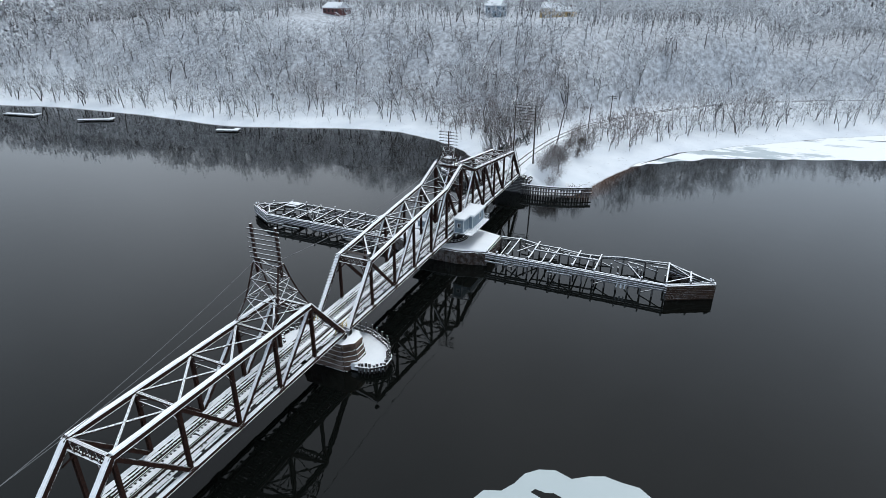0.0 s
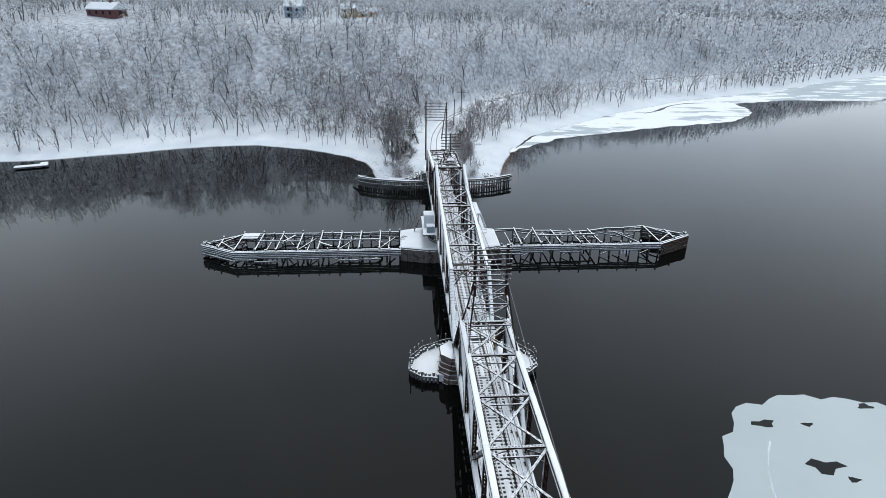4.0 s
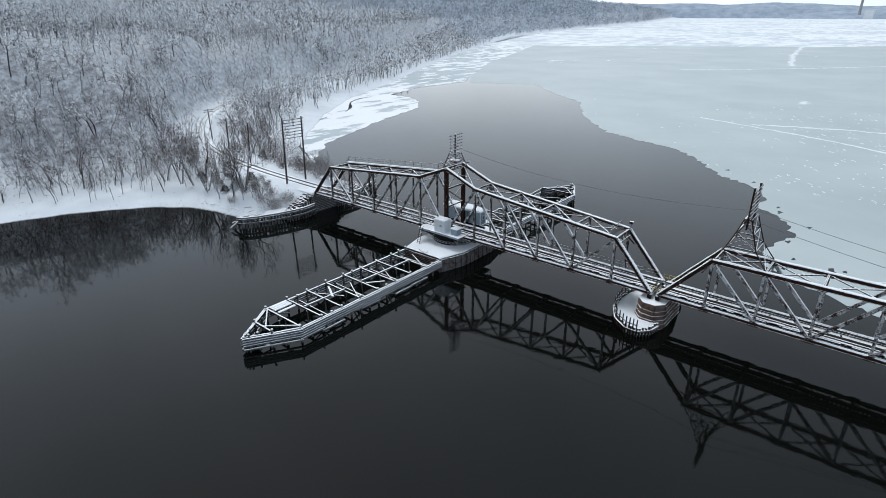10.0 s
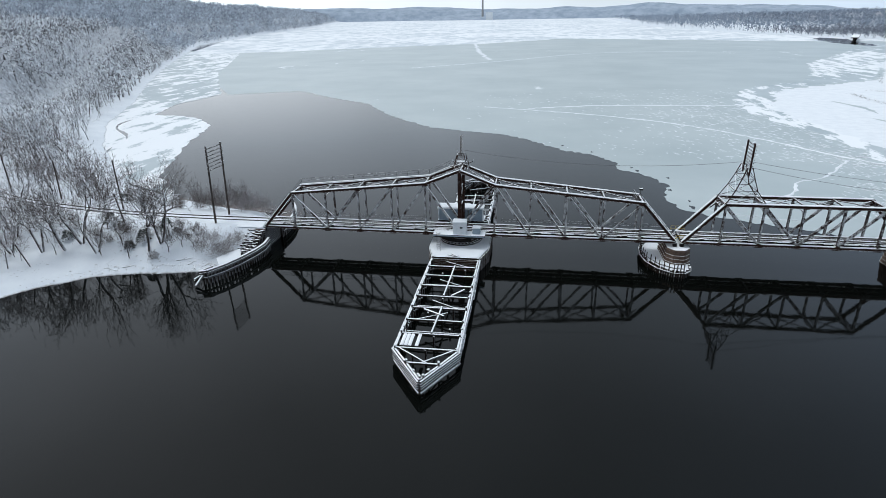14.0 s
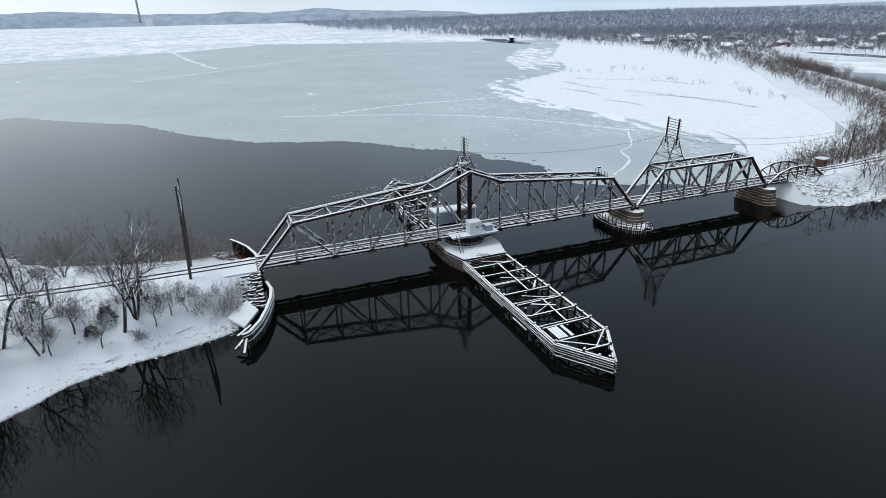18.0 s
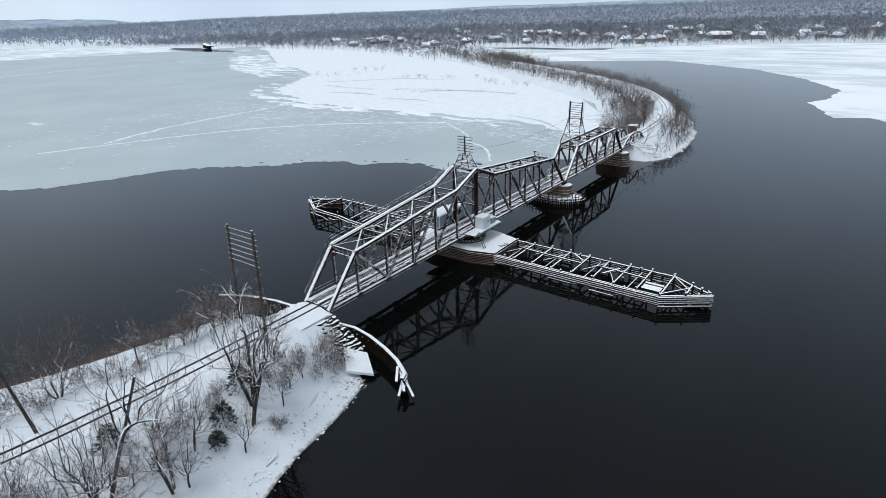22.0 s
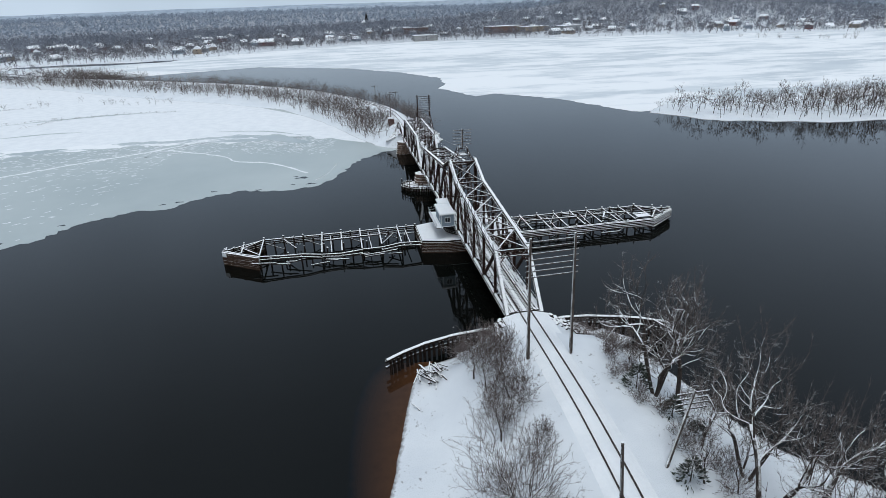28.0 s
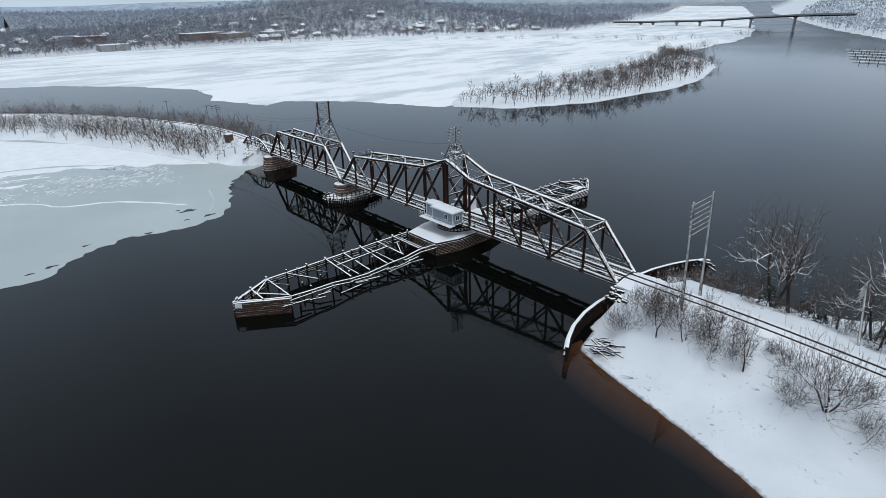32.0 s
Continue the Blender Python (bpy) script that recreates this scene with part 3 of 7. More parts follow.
def truss_span(ob, xs, top, diagonals, heavy=1.0, caps=True):
    """The two trusses of one arm. xs: panel points from end to end; top: {index: height} of the upper joints; diagonals: (upper index, lower index)."""
    idx = sorted(top)
    for k in (-1, 1):
        y = k * HALF
        for i in range(len(xs) - 1):
            chord(ob, "bottom_chord", (xs[i], y, BOTTOM), (xs[i + 1], y, BOTTOM), 0.4 * heavy, 0.36 * heavy)
        for i, j in zip(idx, idx[1:]):
            chord(ob, "top_chord", (xs[i], y, top[i]), (xs[j], y, top[j]), 0.46 * heavy, 0.42 * heavy)
        for i in idx:
            web_member(ob, "post", (xs[i], y, BOTTOM), (xs[i], y, top[i] - 0.2), 0.3 * heavy, 0.26 * heavy, True)
            gusset(ob, xs[i], y, BOTTOM - 0.02, 0.62, 0.62)
            gusset(ob, xs[i], y, top[i] - 0.05, 0.5, 0.55)
        for hi, lo in diagonals:
            web_member(ob, "diagonal", (xs[hi], y, top[hi] - 0.15), (xs[lo], y, BOTTOM + 0.1), 0.32 * heavy, (0.3 if abs(hi - lo) == 1 else 0.34) * heavy)
    for n, i in enumerate(idx):
        bm = bmesh.new()
        laced(bm, (xs[i], -HALF, top[i] + 0.02), (xs[i], HALF, top[i] + 0.02), 0.2, 0.16, (0, 0, 1), 0.07)
        part("top_strut", bm, M_STEEL, ob)
        bm = bmesh.new()
        z = top[i] - 0.9
        beam(bm, (xs[i], -HALF, z), (xs[i], HALF, z), 0.1, 0.1)
        for k in (-1, 1):
            beam(bm, (xs[i], k * HALF, z - 0.8), (xs[i], k * HALF * 0.55, z), 0.09, 0.07, (1, 0, 0))
            beam(bm, (xs[i], k * HALF, z), (xs[i], k * HALF * 0.1, top[i]), 0.08, 0.05, (1, 0, 0))
        part("sway_frame", bm, M_STEEL, ob)
    for i, j in zip(idx, idx[1:]):
        for k in (-1, 1):
            bm = bmesh.new()
            laced(bm, (xs[i], -k * HALF, top[i] - 0.05), (xs[j], k * HALF, top[j] - 0.05 - 0.03 * k), 0.16, 0.1, (0, 0, 1), 0.06, 14)
            part("top_lateral", bm, M_STEEL, ob)


def floor_system(ob, xs, x0, x1):
    for x in xs:
        bm = bmesh.new()
        beam(bm, (x, -HALF, 4.16), (x, HALF, 4.16), 0.03, 0.62)
        for z in (3.86, 4.46):
            beam(bm, (x, -HALF, z), (x, HALF, z), 0.26, 0.03)
        part("floor_beam", bm, M_STEEL_DARK, ob)
    for a, b in zip(xs, xs[1:]):
        for k in (-1, 1):
            bm = bmesh.new()
            beam(bm, (a, k * 0.85, 4.27), (b, k * 0.85, 4.27), 0.03, 0.5)
            for z in (4.03, 4.52):
                beam(bm, (a, k * 0.85, z), (b, k * 0.85, z), 0.22, 0.03)
            part("stringer", bm, M_STEEL_DARK, ob)
            bm = bmesh.new()
            beam(bm, (a, -k * HALF, 3.98), (b, k * HALF, 3.98 - 0.02 * k), 0.1, 0.09)
            part("bottom_lateral", bm, M_STEEL_DARK, ob)
    rnd = random.Random(int(x0))
    short = beam(bmesh.new(), (0, -1.5, 0), (0, 1.5, 0), 0.23, 0.22)
    short = mesh_of("tie", short, M_TIE)
    long = mesh_of("tie", beam(bmesh.new(), (0, -2.02, 0), (0, 2.02, 0), 0.23, 0.22), M_TIE)
    n = int((x1 - x0) / 0.44)
    for i in range(n):
        x = x0 + (i + 0.5) * (x1 - x0) / n
        shared("tie", long if i % 3 == 0 else short, ob, pose(x + rnd.uniform(-0.03, 0.03), rnd.uniform(-0.06, 0.06), TIE_TOP - 0.11 + rnd.uniform(-0.01, 0.01), 0, 0, rnd.uniform(-1, 1)))
    for y, w in ((-0.753, 1), (0.753, 1), (-0.5, 0), (0.5, 0)):
        bm = bmesh.new()
        z = TIE_TOP
        beam(bm, (x0, y, z + 0.015), (x1, y, z + 0.015), 0.14, 0.03)
        beam(bm, (x0, y, z + 0.08), (x1, y, z + 0.08), 0.03, 0.12)
        beam(bm, (x0, y, z + 0.155), (x1, y, z + 0.155), 0.075, 0.04)
        part("running_rail" if w else "guard_rail", bm, M_RAIL if w else M_TIE, ob)
    for k in (-1, 1):
        solid(ob, "guard_timber", (x0, k * 1.24, TIE_TOP + 0.08), (x1, k * 1.24, TIE_TOP + 0.08), 0.2, 0.15, material=M_TIE)
        for j, y in enumerate((1.72,)):
            m = max(1, int((x1 - x0) / 4.8))
            for i in range(m):
                a, b = x0 + (x1 - x0) * i / m, x0 + (x1 - x0) * (i + 1) / m
                solid(ob, "walk_plank", (a + 0.02, k * y, TIE_TOP + 0.03), (b - 0.02, k * y, TIE_TOP + 0.03), 0.24, 0.05, material=M_TIE)
    # thin drifts of snow between the rails
    for y, w in ((0, 0.55), (-1.0, 0.24), (1.0, 0.24), (-1.47, 0.3), (1.47, 0.3), (-1.95, 0.22), (1.95, 0.22)):
        a = x0 + rnd.uniform(0, 1)
        while a < x1 - 1:
            b = min(x1, a + (rnd.uniform(1.5, 7.0) if abs(y) < 1.2 else rnd.uniform(0.6, 2.8)))
            bm = bmesh.new()
            zb = TIE_TOP - 0.02
            snow_cap(bm, (a, y + rnd.uniform(-0.04, 0.04), zb), (b, y + rnd.uniform(-0.04, 0.04), zb), w * rnd.uniform(0.7, 1.0), 0.07)
            part("snow_drift", bm, M_FRESH, ob, "thin drift of snow on the ties")
            a = b + (rnd.uniform(0.1, 1.0) if abs(y) < 1.2 else rnd.uniform(0.3, 1.8))


def hand_rail(ob, pts, h=1.05, step=2.0, material=None):
    for a, b in zip(pts, pts[1:]):
        a, b = Vector(a), Vector(b)
        n = max(1, round((b - a).length / step))
        for i in range(n + 1):
            p = a.lerp(b, i / n)
            solid(ob, "rail_post", p, p + Vector((0, 0, h)), 0.05, 0.05, (1, 0, 0), material or M_STEEL_DARK)
        for z in (h, h * 0.55):
            solid(ob, "hand_rail", a + Vector((0, 0, z)), b + Vector((0, 0, z)), 0.04, 0.04, material=material or M_STEEL_DARK)


swing = thing("swing_bridge", 0, 0, 0, "rusty steel railway swing span with snow on its trusses", "bridge")
XP = [0.0, 6.03, 12.06, 18.12, 24.2, 30.4, 36.2]
HIP, KNEE, APEX = 10.8, 13.15, 15.55
for sgn in (-1, 1):
    xs = [sgn * v for v in XP]
    tops = {i: KNEE + (HIP - KNEE) * (XP[i] - XP[1]) / (XP[5] - XP[1]) for i in range(1, 6)}
    truss_span(swing, xs, tops, [(5, 4), (3, 4), (2, 3), (1, 2), (1, 0)])
    for k in (-1, 1):
        y = k * HALF
        chord(swing, "end_post", (xs[6], y, BOTTOM), (xs[5], y, HIP), 0.46, 0.42)
        chord(swing, "apex_chord", (xs[1], y, KNEE), (0, y, APEX), 0.46, 0.42)
        bm = bmesh.new()
        beam(bm, (xs[6], y, BOTTOM - 0.1), (xs[6], y, 3.5), 0.5, 0.6, (1, 0, 0))
        part("bearing_shoe", bm, M_STEEL_DARK, swing)
    portal(swing, xs[5], HIP + 0.05, 0.75, sgn * 0.5)
    # the bracing of the sloping apex panel
    bm = bmesh.new()
    beam(bm, (xs[1], -HALF, KNEE), (0, HALF, APEX - 0.3), 0.1, 0.08)
    beam(bm, (xs[1], HALF, KNEE), (0, -HALF, APEX - 0.35), 0.1, 0.08)
    part("apex_lateral", bm, M_STEEL, swing)
floor_system(swing, sorted({s * v for v in XP for s in (-1, 1)}), -36.5, 36.5)
for k in (-1, 1):
    bm = bmesh.new()
    laced(bm, (0, k * HALF, BOTTOM), (0, k * HALF, APEX), 0.42, 0.62, (1, 0, 0), 0.14)
    part("tower_post", bm, M_STEEL, swing)
for z0, z1 in ((8.9, 12.1), (12.1, 15.2)):
    for k in (-1, 1):
        solid(swing, "tower_brace", (0.02 * k, -k * HALF, z0), (0.02 * k, k * HALF, z1), 0.1, 0.1)
    solid(swing, "tower_strut", (0, -HALF, z0), (0, HALF, z0), 0.2, 0.22)
solid(swing, "tower_strut", (0, -HALF, 15.3), (0, HALF, 15.3), 0.3, 0.3)

# the small frame on the tower, and its wire mast
cage = thing("mast_frame", 0, 0, 15.7, "small steel frame with snowy platform on the tower top", "frame")
cage.location = (0, 0, 0)
LV = [(15.6, 1.2, 1.7), (16.7, 0.95, 1.2), (17.9, 0.62, 0.8)]
for (z0, a0, b0), (z1, a1, b1) in zip(LV, LV[1:]):
    for sx in (-1, 1):
        for sy in (-1, 1):
            solid(cage, "leg", (sx * a0, sy * b0, z0), (sx * a1, sy * b1, z1), 0.11, 0.11)
        solid(cage, "brace", (sx * a0, -b0, z0), (sx * a1, b1, z1), 0.06, 0.06)
        solid(cage, "brace", (sx * a0, b0, z0), (sx * a1, -b1, z1), 0.06, 0.06)
    for sy in (-1, 1):
        solid(cage, "brace", (-a0, sy * b0, z0), (a1, sy * b1, z1), 0.06, 0.06)
        solid(cage, "brace", (a0, sy * b0, z0), (-a1, sy * b1, z1), 0.06, 0.06)
for z, a, b in LV:
    for s in (-1, 1):
        solid(cage, "ring_bar", (-a, s * b, z), (a, s * b, z), 0.1, 0.1)
        solid(cage, "ring_bar", (s * a, -b, z), (s * a, b, z), 0.1, 0.1)
solid(cage, "platform", (-0.8, 0, 16.7), (0.8, 0, 16.7), 1.2, 0.06, material=M_TIE)
for sx, sy, z in ((-1.2, -1.5, 16.1), (1.1, -1.3, 16.1), (-1.1, 1.4, 16.1), (1.25, 1.5, 16.1), (-0.5, 0.6, 17.95), (0.5, -0.6, 17.95)):
    solid(cage, "cable_bracket", (sx, sy, z), (sx * 1.5, sy * 1.1, z + 0.25), 0.1, 0.12)
    solid(cage, "insulator", (sx * 1.5, sy * 1.1, z + 0.1), (sx * 1.5, sy * 1.1, z + 0.5), 0.12, 0.12, (1, 0, 0), M_WHITE)


def cross_arm(ob, c, half, rise=0.0, pins=5, size=0.11):
    """A crossarm along y through c, with pin insulators on it."""
    x, y, z = c
    solid(ob, "cross_arm", (x, y - half, z - rise), (x, y + half, z + rise), size, size * 1.2, material=M_POLE)
    me_pin = tube(bmesh.new(), (0, 0, 0), (0, 0, 0.11), 0.035, 0.025, 5)
    me_pin = mesh_of("insulator", me_pin, M_WIRE)
    for i in range(pins):
        for s in (-1, 1):
            f = (i + 0.6) / pins
            shared("insulator", me_pin, ob, pose(x, y + s * half * f, z + s * rise * f + 0.06))


mast = thing("wire_mast", 0, 0, 0, "dark timber mast with six wire crossarms", "mast")
bm = bmesh.new()
tube(bm, (0, 0, 17.9), (0, 0, 21.15), 0.16, 0.12, 8)
part("pole", bm, M_POLE, mast)
for i in range(6):
    cross_arm(mast, (0.14, 0, 18.45 + 0.5 * i), 1.65, 0.0, 3, 0.08)

# walkway and stair on the west arm's upper chord, and on the east end post
stair = thing("chord_walkway", 0, 0, 0, "narrow steel inspection walkway with handrail on the top chord", "walkway")
yw = HALF
wk = [(-36.0, yw, BOTTOM + 0.5), (-30.4, yw, HIP + 0.42), (-6.03, yw, KNEE + 0.42), (-1.3, yw, APEX + 0.05)]
for a, b in zip(wk, wk[1:]):
    a, b = Vector(a), Vector(b)
    n = int((b - a).length / 0.36)
    if a.x < -33:
        for i in range(n):
            p = a.lerp(b, (i + 0.5) / n)
            solid(stair, "tread", p - Vector((0, 0.34, 0)), p + Vector((0, 0.34, 0)), 0.26, 0.05, material=M_STEEL_DARK)
    else:
        solid(stair, "plank", a + Vector((0, 0.1, -0.06)), b + Vector((0, 0.1, -0.06)), 0.5, 0.05, material=M_TIE)
hand_rail(stair, [(x, y + 0.36, z - 0.05) for x, y, z in wk], 0.95, 2.0)
stair_e = thing("end_post_stair", 0, 0, 0, "steel step rungs up the snowy inclined end post", "stair")
a, b = Vector((36.0, -HALF, BOTTOM + 0.5)), Vector((30.5, -HALF, HIP + 0.4))
for i in range(22):
    p = a.lerp(b, (i + 0.5) / 22)
    solid(stair_e, "tread", p - Vector((0, 0.32, 0)), p + Vector((0, 0.32, 0)), 0.22, 0.05, material=M_STEEL_DARK)
perch = thing("hip_platform", 0, 0, 0, "small railed platform over the east portal", "platform")
solid(perch, "deck", (29.5, -2.0, HIP + 0.3), (29.5, 1.8, HIP + 0.3), 0.55, 0.06, material=M_RAIL)
hand_rail(perch, [(29.3, -2.1, HIP + 0.33), (29.3, 1.7, HIP + 0.33)], 0.9, 1.0)
bm = bmesh.new()
beam(bm, (30.6, HALF, HIP + 0.25), (30.6, HALF, HIP + 1.2), 0.06, 0.06, (1, 0, 0))
box(bm, 30.35, 30.9, HALF - 0.2, HALF + 0.2, HIP + 0.95, HIP + 1.25)
part("signal_lamp", bm, M_STEEL_DARK, perch)

# side rails of the swing deck
deck_rail = thing("deck_handrail", 0, 0, 0, "thin steel handrail along the swing span walkway", "railing")
for x0 in (-35.5, 7.0):
    hand_rail(deck_rail, [(x0, 2.0, TIE_TOP), (x0 + 28.5, 2.0, TIE_TOP)], 1.0, 3.0)
hand_rail(deck_rail, [(-35.5, -2.0, TIE_TOP), (-5, -2.0, TIE_TOP)], 1.0, 3.0)

# ---- the fixed span ----
fixed = thing("truss_bridge", 0, 0, 0, "rusty steel through-truss railway span with snow-laden chords", "bridge")
FX = [37.3, 43.15, 49.07, 54.98, 60.9, 66.8, 72.7]
FT = 11.0
truss_span(fixed, FX, {i: FT for i in range(1, 6)}, [(1, 2), (2, 3), (4, 3), (5, 4)], 1.08)
for k in (-1, 1):
    chord(fixed, "end_post", (FX[0], k * HALF, BOTTOM), (FX[1], k * HALF, FT), 0.5, 0.45)
    chord(fixed, "end_post", (FX[6], k * HALF, BOTTOM), (FX[5], k * HALF, FT), 0.5, 0.45)
    for x in (FX[0], FX[6]):
        bm = bmesh.new()
        beam(bm, (x, k * HALF, BOTTOM - 0.1), (x, k * HALF, 3.55), 0.5, 0.6, (1, 0, 0))
        part("bearing_shoe", bm, M_STEEL_DARK, fixed)
portal(fixed, FX[1], FT + 0.05, 0.75, -0.5)
portal(fixed, FX[5], FT + 0.05, 0.75, 0.5)
floor_system(fixed, FX, 36.95, 73.0)

# ---- the wire tower on the fixed span ----
wt = thing("wire_tower", 0, 0, 0, "lattice steel wire tower standing on the truss top", "tower")
cx = 45.95
RING = [(FT + 0.3, (FX[1], FX[2]), 2.28), (13.3, (44.25, 47.55), 2.0), (15.2, (45.0, 46.9), 1.72), (16.9, (45.55, 46.35), 1.55)]
for (z0, (a0, b0), y0), (z1, (a1, b1), y1) in zip(RING, RING[1:]):
    for s in (-1, 1):
        for p, q in ((a0, a1), (b0, b1)):
            solid(wt, "leg", (p, s * y0, z0), (q, s * y1, z1), 0.12, 0.12)
        solid(wt, "brace", (a0, s * y0, z0), (b1, s * y1, z1), 0.07, 0.05)
        solid(wt, "brace", (b0, s * y0, z0), (a1, s * y1, z1), 0.07, 0.05)
        solid(wt, "girt", (a1, s * y1, z1), (b1, s * y1, z1), 0.1, 0.1)
    for p0, p1 in ((a0, a1), (b0, b1)):
        solid(wt, "brace", (p0, -y0, z0), (p1, y1, z1), 0.07, 0.05)
        solid(wt, "brace", (p0, y0, z0), (p1, -y1, z1), 0.07, 0.05)
        solid(wt, "girt", (p1, -y1, z1), (p1, y1, z1), 0.1, 0.1)
for s in (-1, 1):
    solid(wt, "rack_post", (cx, s * 1.5, 15.6), (cx, s * 1.5 - 0.08, 20.85), 0.26, 0.2, (1, 0, 0))
for i in range(7):
    cross_arm(wt, (cx + 0.16, -0.08, 17.3 + 0.52 * i), 1.95, 0.05, 5, 0.09)


def wire(name, a, b, sag, label, r=0.03):
    a, b = Vector(a), Vector(b)
    bm = bmesh.new()
    n = 24
    pts = []
    for i in range(n + 1):
        t = i / n
        p = a.lerp(b, t)
        p.z -= sag * 4 * t * (1 - t)
        pts.append(p)
    side = (b - a).cross(Vector((0, 0, 1))).normalized()
    rings = [[bm.verts.new(p + side * (r * math.cos(k)) + Vector((0, 0, r * math.sin(k)))) for k in (0.5, 2.6, 4.7)] for p in pts]
    for u, v in zip(rings, rings[1:]):
        for k in range(3):
            bm.faces.new((u[k], u[(k + 1) % 3], v[(k + 1) % 3], v[k]))
    return tagged(part(name, bm, M_WIRE), label, "wire", "overhead wires")


wire("overhead_wire", (0.2, 1.2, 18.4), (45.9, 1.2, 17.3), 1.6, "thin dark wire hanging between mast and wire tower")
wire("overhead_wire", (46.0, 1.5, 17.4), (106.8, 1.4, 13.3), 1.8, "thin dark wire sagging towards the causeway pole")
wire("overhead_wire", (46.0, -1.5, 17.0), (106.8, 2.2, 12.7), 2.4, "thin dark wire sagging towards the causeway pole")

# ---- the pony span beyond ----
pony = thing("pony_truss", 0, 0, 0, "low curved steel pony truss span dusted with snow", "bridge")
PX = [73.7, 76.6, 79.5, 82.4, 85.3, 88.2, 91.0]
PZ = {1: 6.2, 2: 7.1, 3: 7.35, 4: 7.1, 5: 6.2}
for k in (-1, 1):
    y = k * HALF
    for i in range(6):
        solid(pony, "bottom_chord", (PX[i], y, BOTTOM), (PX[i + 1], y, BOTTOM), 0.3, 0.3)
        a = (PX[i], y, PZ.get(i, BOTTOM))
        b = (PX[i + 1], y, PZ.get(i + 1, BOTTOM))
        solid(pony, "top_chord", a, b, 0.36, 0.32)
    for i in range(1, 6):
        solid(pony, "post", (PX[i], y, BOTTOM), (PX[i], y, PZ[i]), 0.18, 0.18, (1, 0, 0))
    for hi, lo in ((1, 2), (2, 3), (4, 3), (5, 4)):
        solid(pony, "diagonal", (PX[hi], y, PZ[hi]), (PX[lo], y, BOTTOM), 0.14, 0.16)
floor_system(pony, PX, 73.2, 91.5)


# ---- piers ----
rnd_pier = random.Random(90)


def pier(name, x, top, hx, hy, label):
    ob = thing(name, 0, 0, 0, label, "pier")
    z, n = -0.6, 6
    step = (top - 0.35 - z) / n
    for i in range(n):
        k = 1.16 - 0.16 * (i / (n - 1))
        a, b = hx * k, hy * k
        pts = [(x - a, -b * 0.72), (x - a * 0.45, -b), (x + a * 0.45, -b), (x + a, -b * 0.72), (x + a, b * 0.72), (x + a * 0.45, b), (x - a * 0.45, b), (x - a, b * 0.72)]
        core = [(x + (px - x) * 0.86, py * 0.94) for px, py in pts]
        part("course_core", prism(bmesh.new(), core, z + i * step, z + (i + 1) * step), M_STONE, ob)
        for j in range(8):
            p, q = Vector(pts[j]), Vector(pts[(j + 1) % 8])
            m = max(1, round((q - p).length / 0.85))
            for u in range(m):
                f0, f1 = u / m, (u + 1) / m
                c = (p.lerp(q, f0) + p.lerp(q, f1)) / 2
                inn = (Vector((x, 0)) - c).normalized() * rnd_pier.uniform(0.12, 0.17)
                va, vb = p.lerp(q, f0) + inn, p.lerp(q, f1) + inn
                gap = (vb - va).normalized() * 0.02
                va, vb = va + gap, vb - gap
                bm = bmesh.new()
                beam(bm, (va.x, va.y, z + (i + 0.5) * step), (vb.x, vb.y, z + (i + 0.5) * step + rnd_pier.uniform(-0.02, 0.02)), 0.5, step - rnd_pier.uniform(0.015, 0.04))
                part("stone", bm, M_STONE, ob)
    a, b = hx * 1.06, hy * 1.05
    pts = [(x - a, -b * 0.72), (x - a * 0.45, -b), (x + a * 0.45, -b), (x + a, -b * 0.72), (x + a, b * 0.72), (x + a * 0.45, b), (x - a * 0.45, b), (x - a, b * 0.72)]
    part("coping", prism(bmesh.new(), pts, top - 0.35, top, 0.02), M_STONE, ob)
    return ob


rest = pier("stone_pier", 36.75, 3.45, 1.75, 3.9, "brown masonry rest pier under the span ends")
pier("stone_pier", 73.2, 3.5, 1.6, 4.2, "brown masonry pier near the causeway")


def pile_wall(ob, pts, z0, z1, spacing, r, seed, uneven=0.25, caps=True):
    """A row of round timber piles along a line; the tops stand unevenly and carry snow."""
    rnd = random.Random(seed)
    me_pile = mesh_of("timber_post", tube(bmesh.new(), (0, 0, 0), (0, 0, 1), r, r * 0.92, 7), M_TIMBER)
    for a, b in zip(pts, pts[1:]):
        a, b = Vector(a), Vector(b)
        n = max(1, round((b - a).length / spacing))
        for i in range(n):
            p = a.lerp(b, i / n)
            h = z1 - z0 + rnd.uniform(-uneven, uneven)
            ob2 = shared("timber_post", me_pile, ob, pose(p.x, p.y, z0, rnd.uniform(-2, 2), rnd.uniform(-2, 2)) @ Matrix.Diagonal((1, 1, h, 1)))


apron = thing("pile_apron", 0, 0, 0, "timber pile apron with snow-filled top round the pier", "apron")
ring = [(38.4, -4.4), (38.0, -6.2), (36.8, -7.5), (35.3, -7.4), (33.3, -5.9), (31.8, -3.0), (31.4, 0), (31.8, 3.0), (33.3, 5.9), (35.3, 7.4), (36.8, 7.5), (38.0, 6.2), (38.4, 4.4)]
pile_wall(apron, ring, -1, 1.35, 0.42, 0.17, 3, 0.14)
bm = prism(bmesh.new(), ring, 0.2, 1.02, 0.04)
part("snow_fill", bm, M_SNOW, apron, "smooth snow filling the apron")
for a, b in zip(ring, ring[1:]):
    solid(apron, "waler", (*a, 0.85), (*b, 0.85), 0.62, 0.22, material=M_TIMBER)
pts = [(36.8, -7.6), (35.3, -7.5), (33.3, -6.0), (31.8, -3.0), (31.4, 0), (31.8, 3.0), (33.3, 6.0), (35.3, 7.5), (36.8, 7.6)]
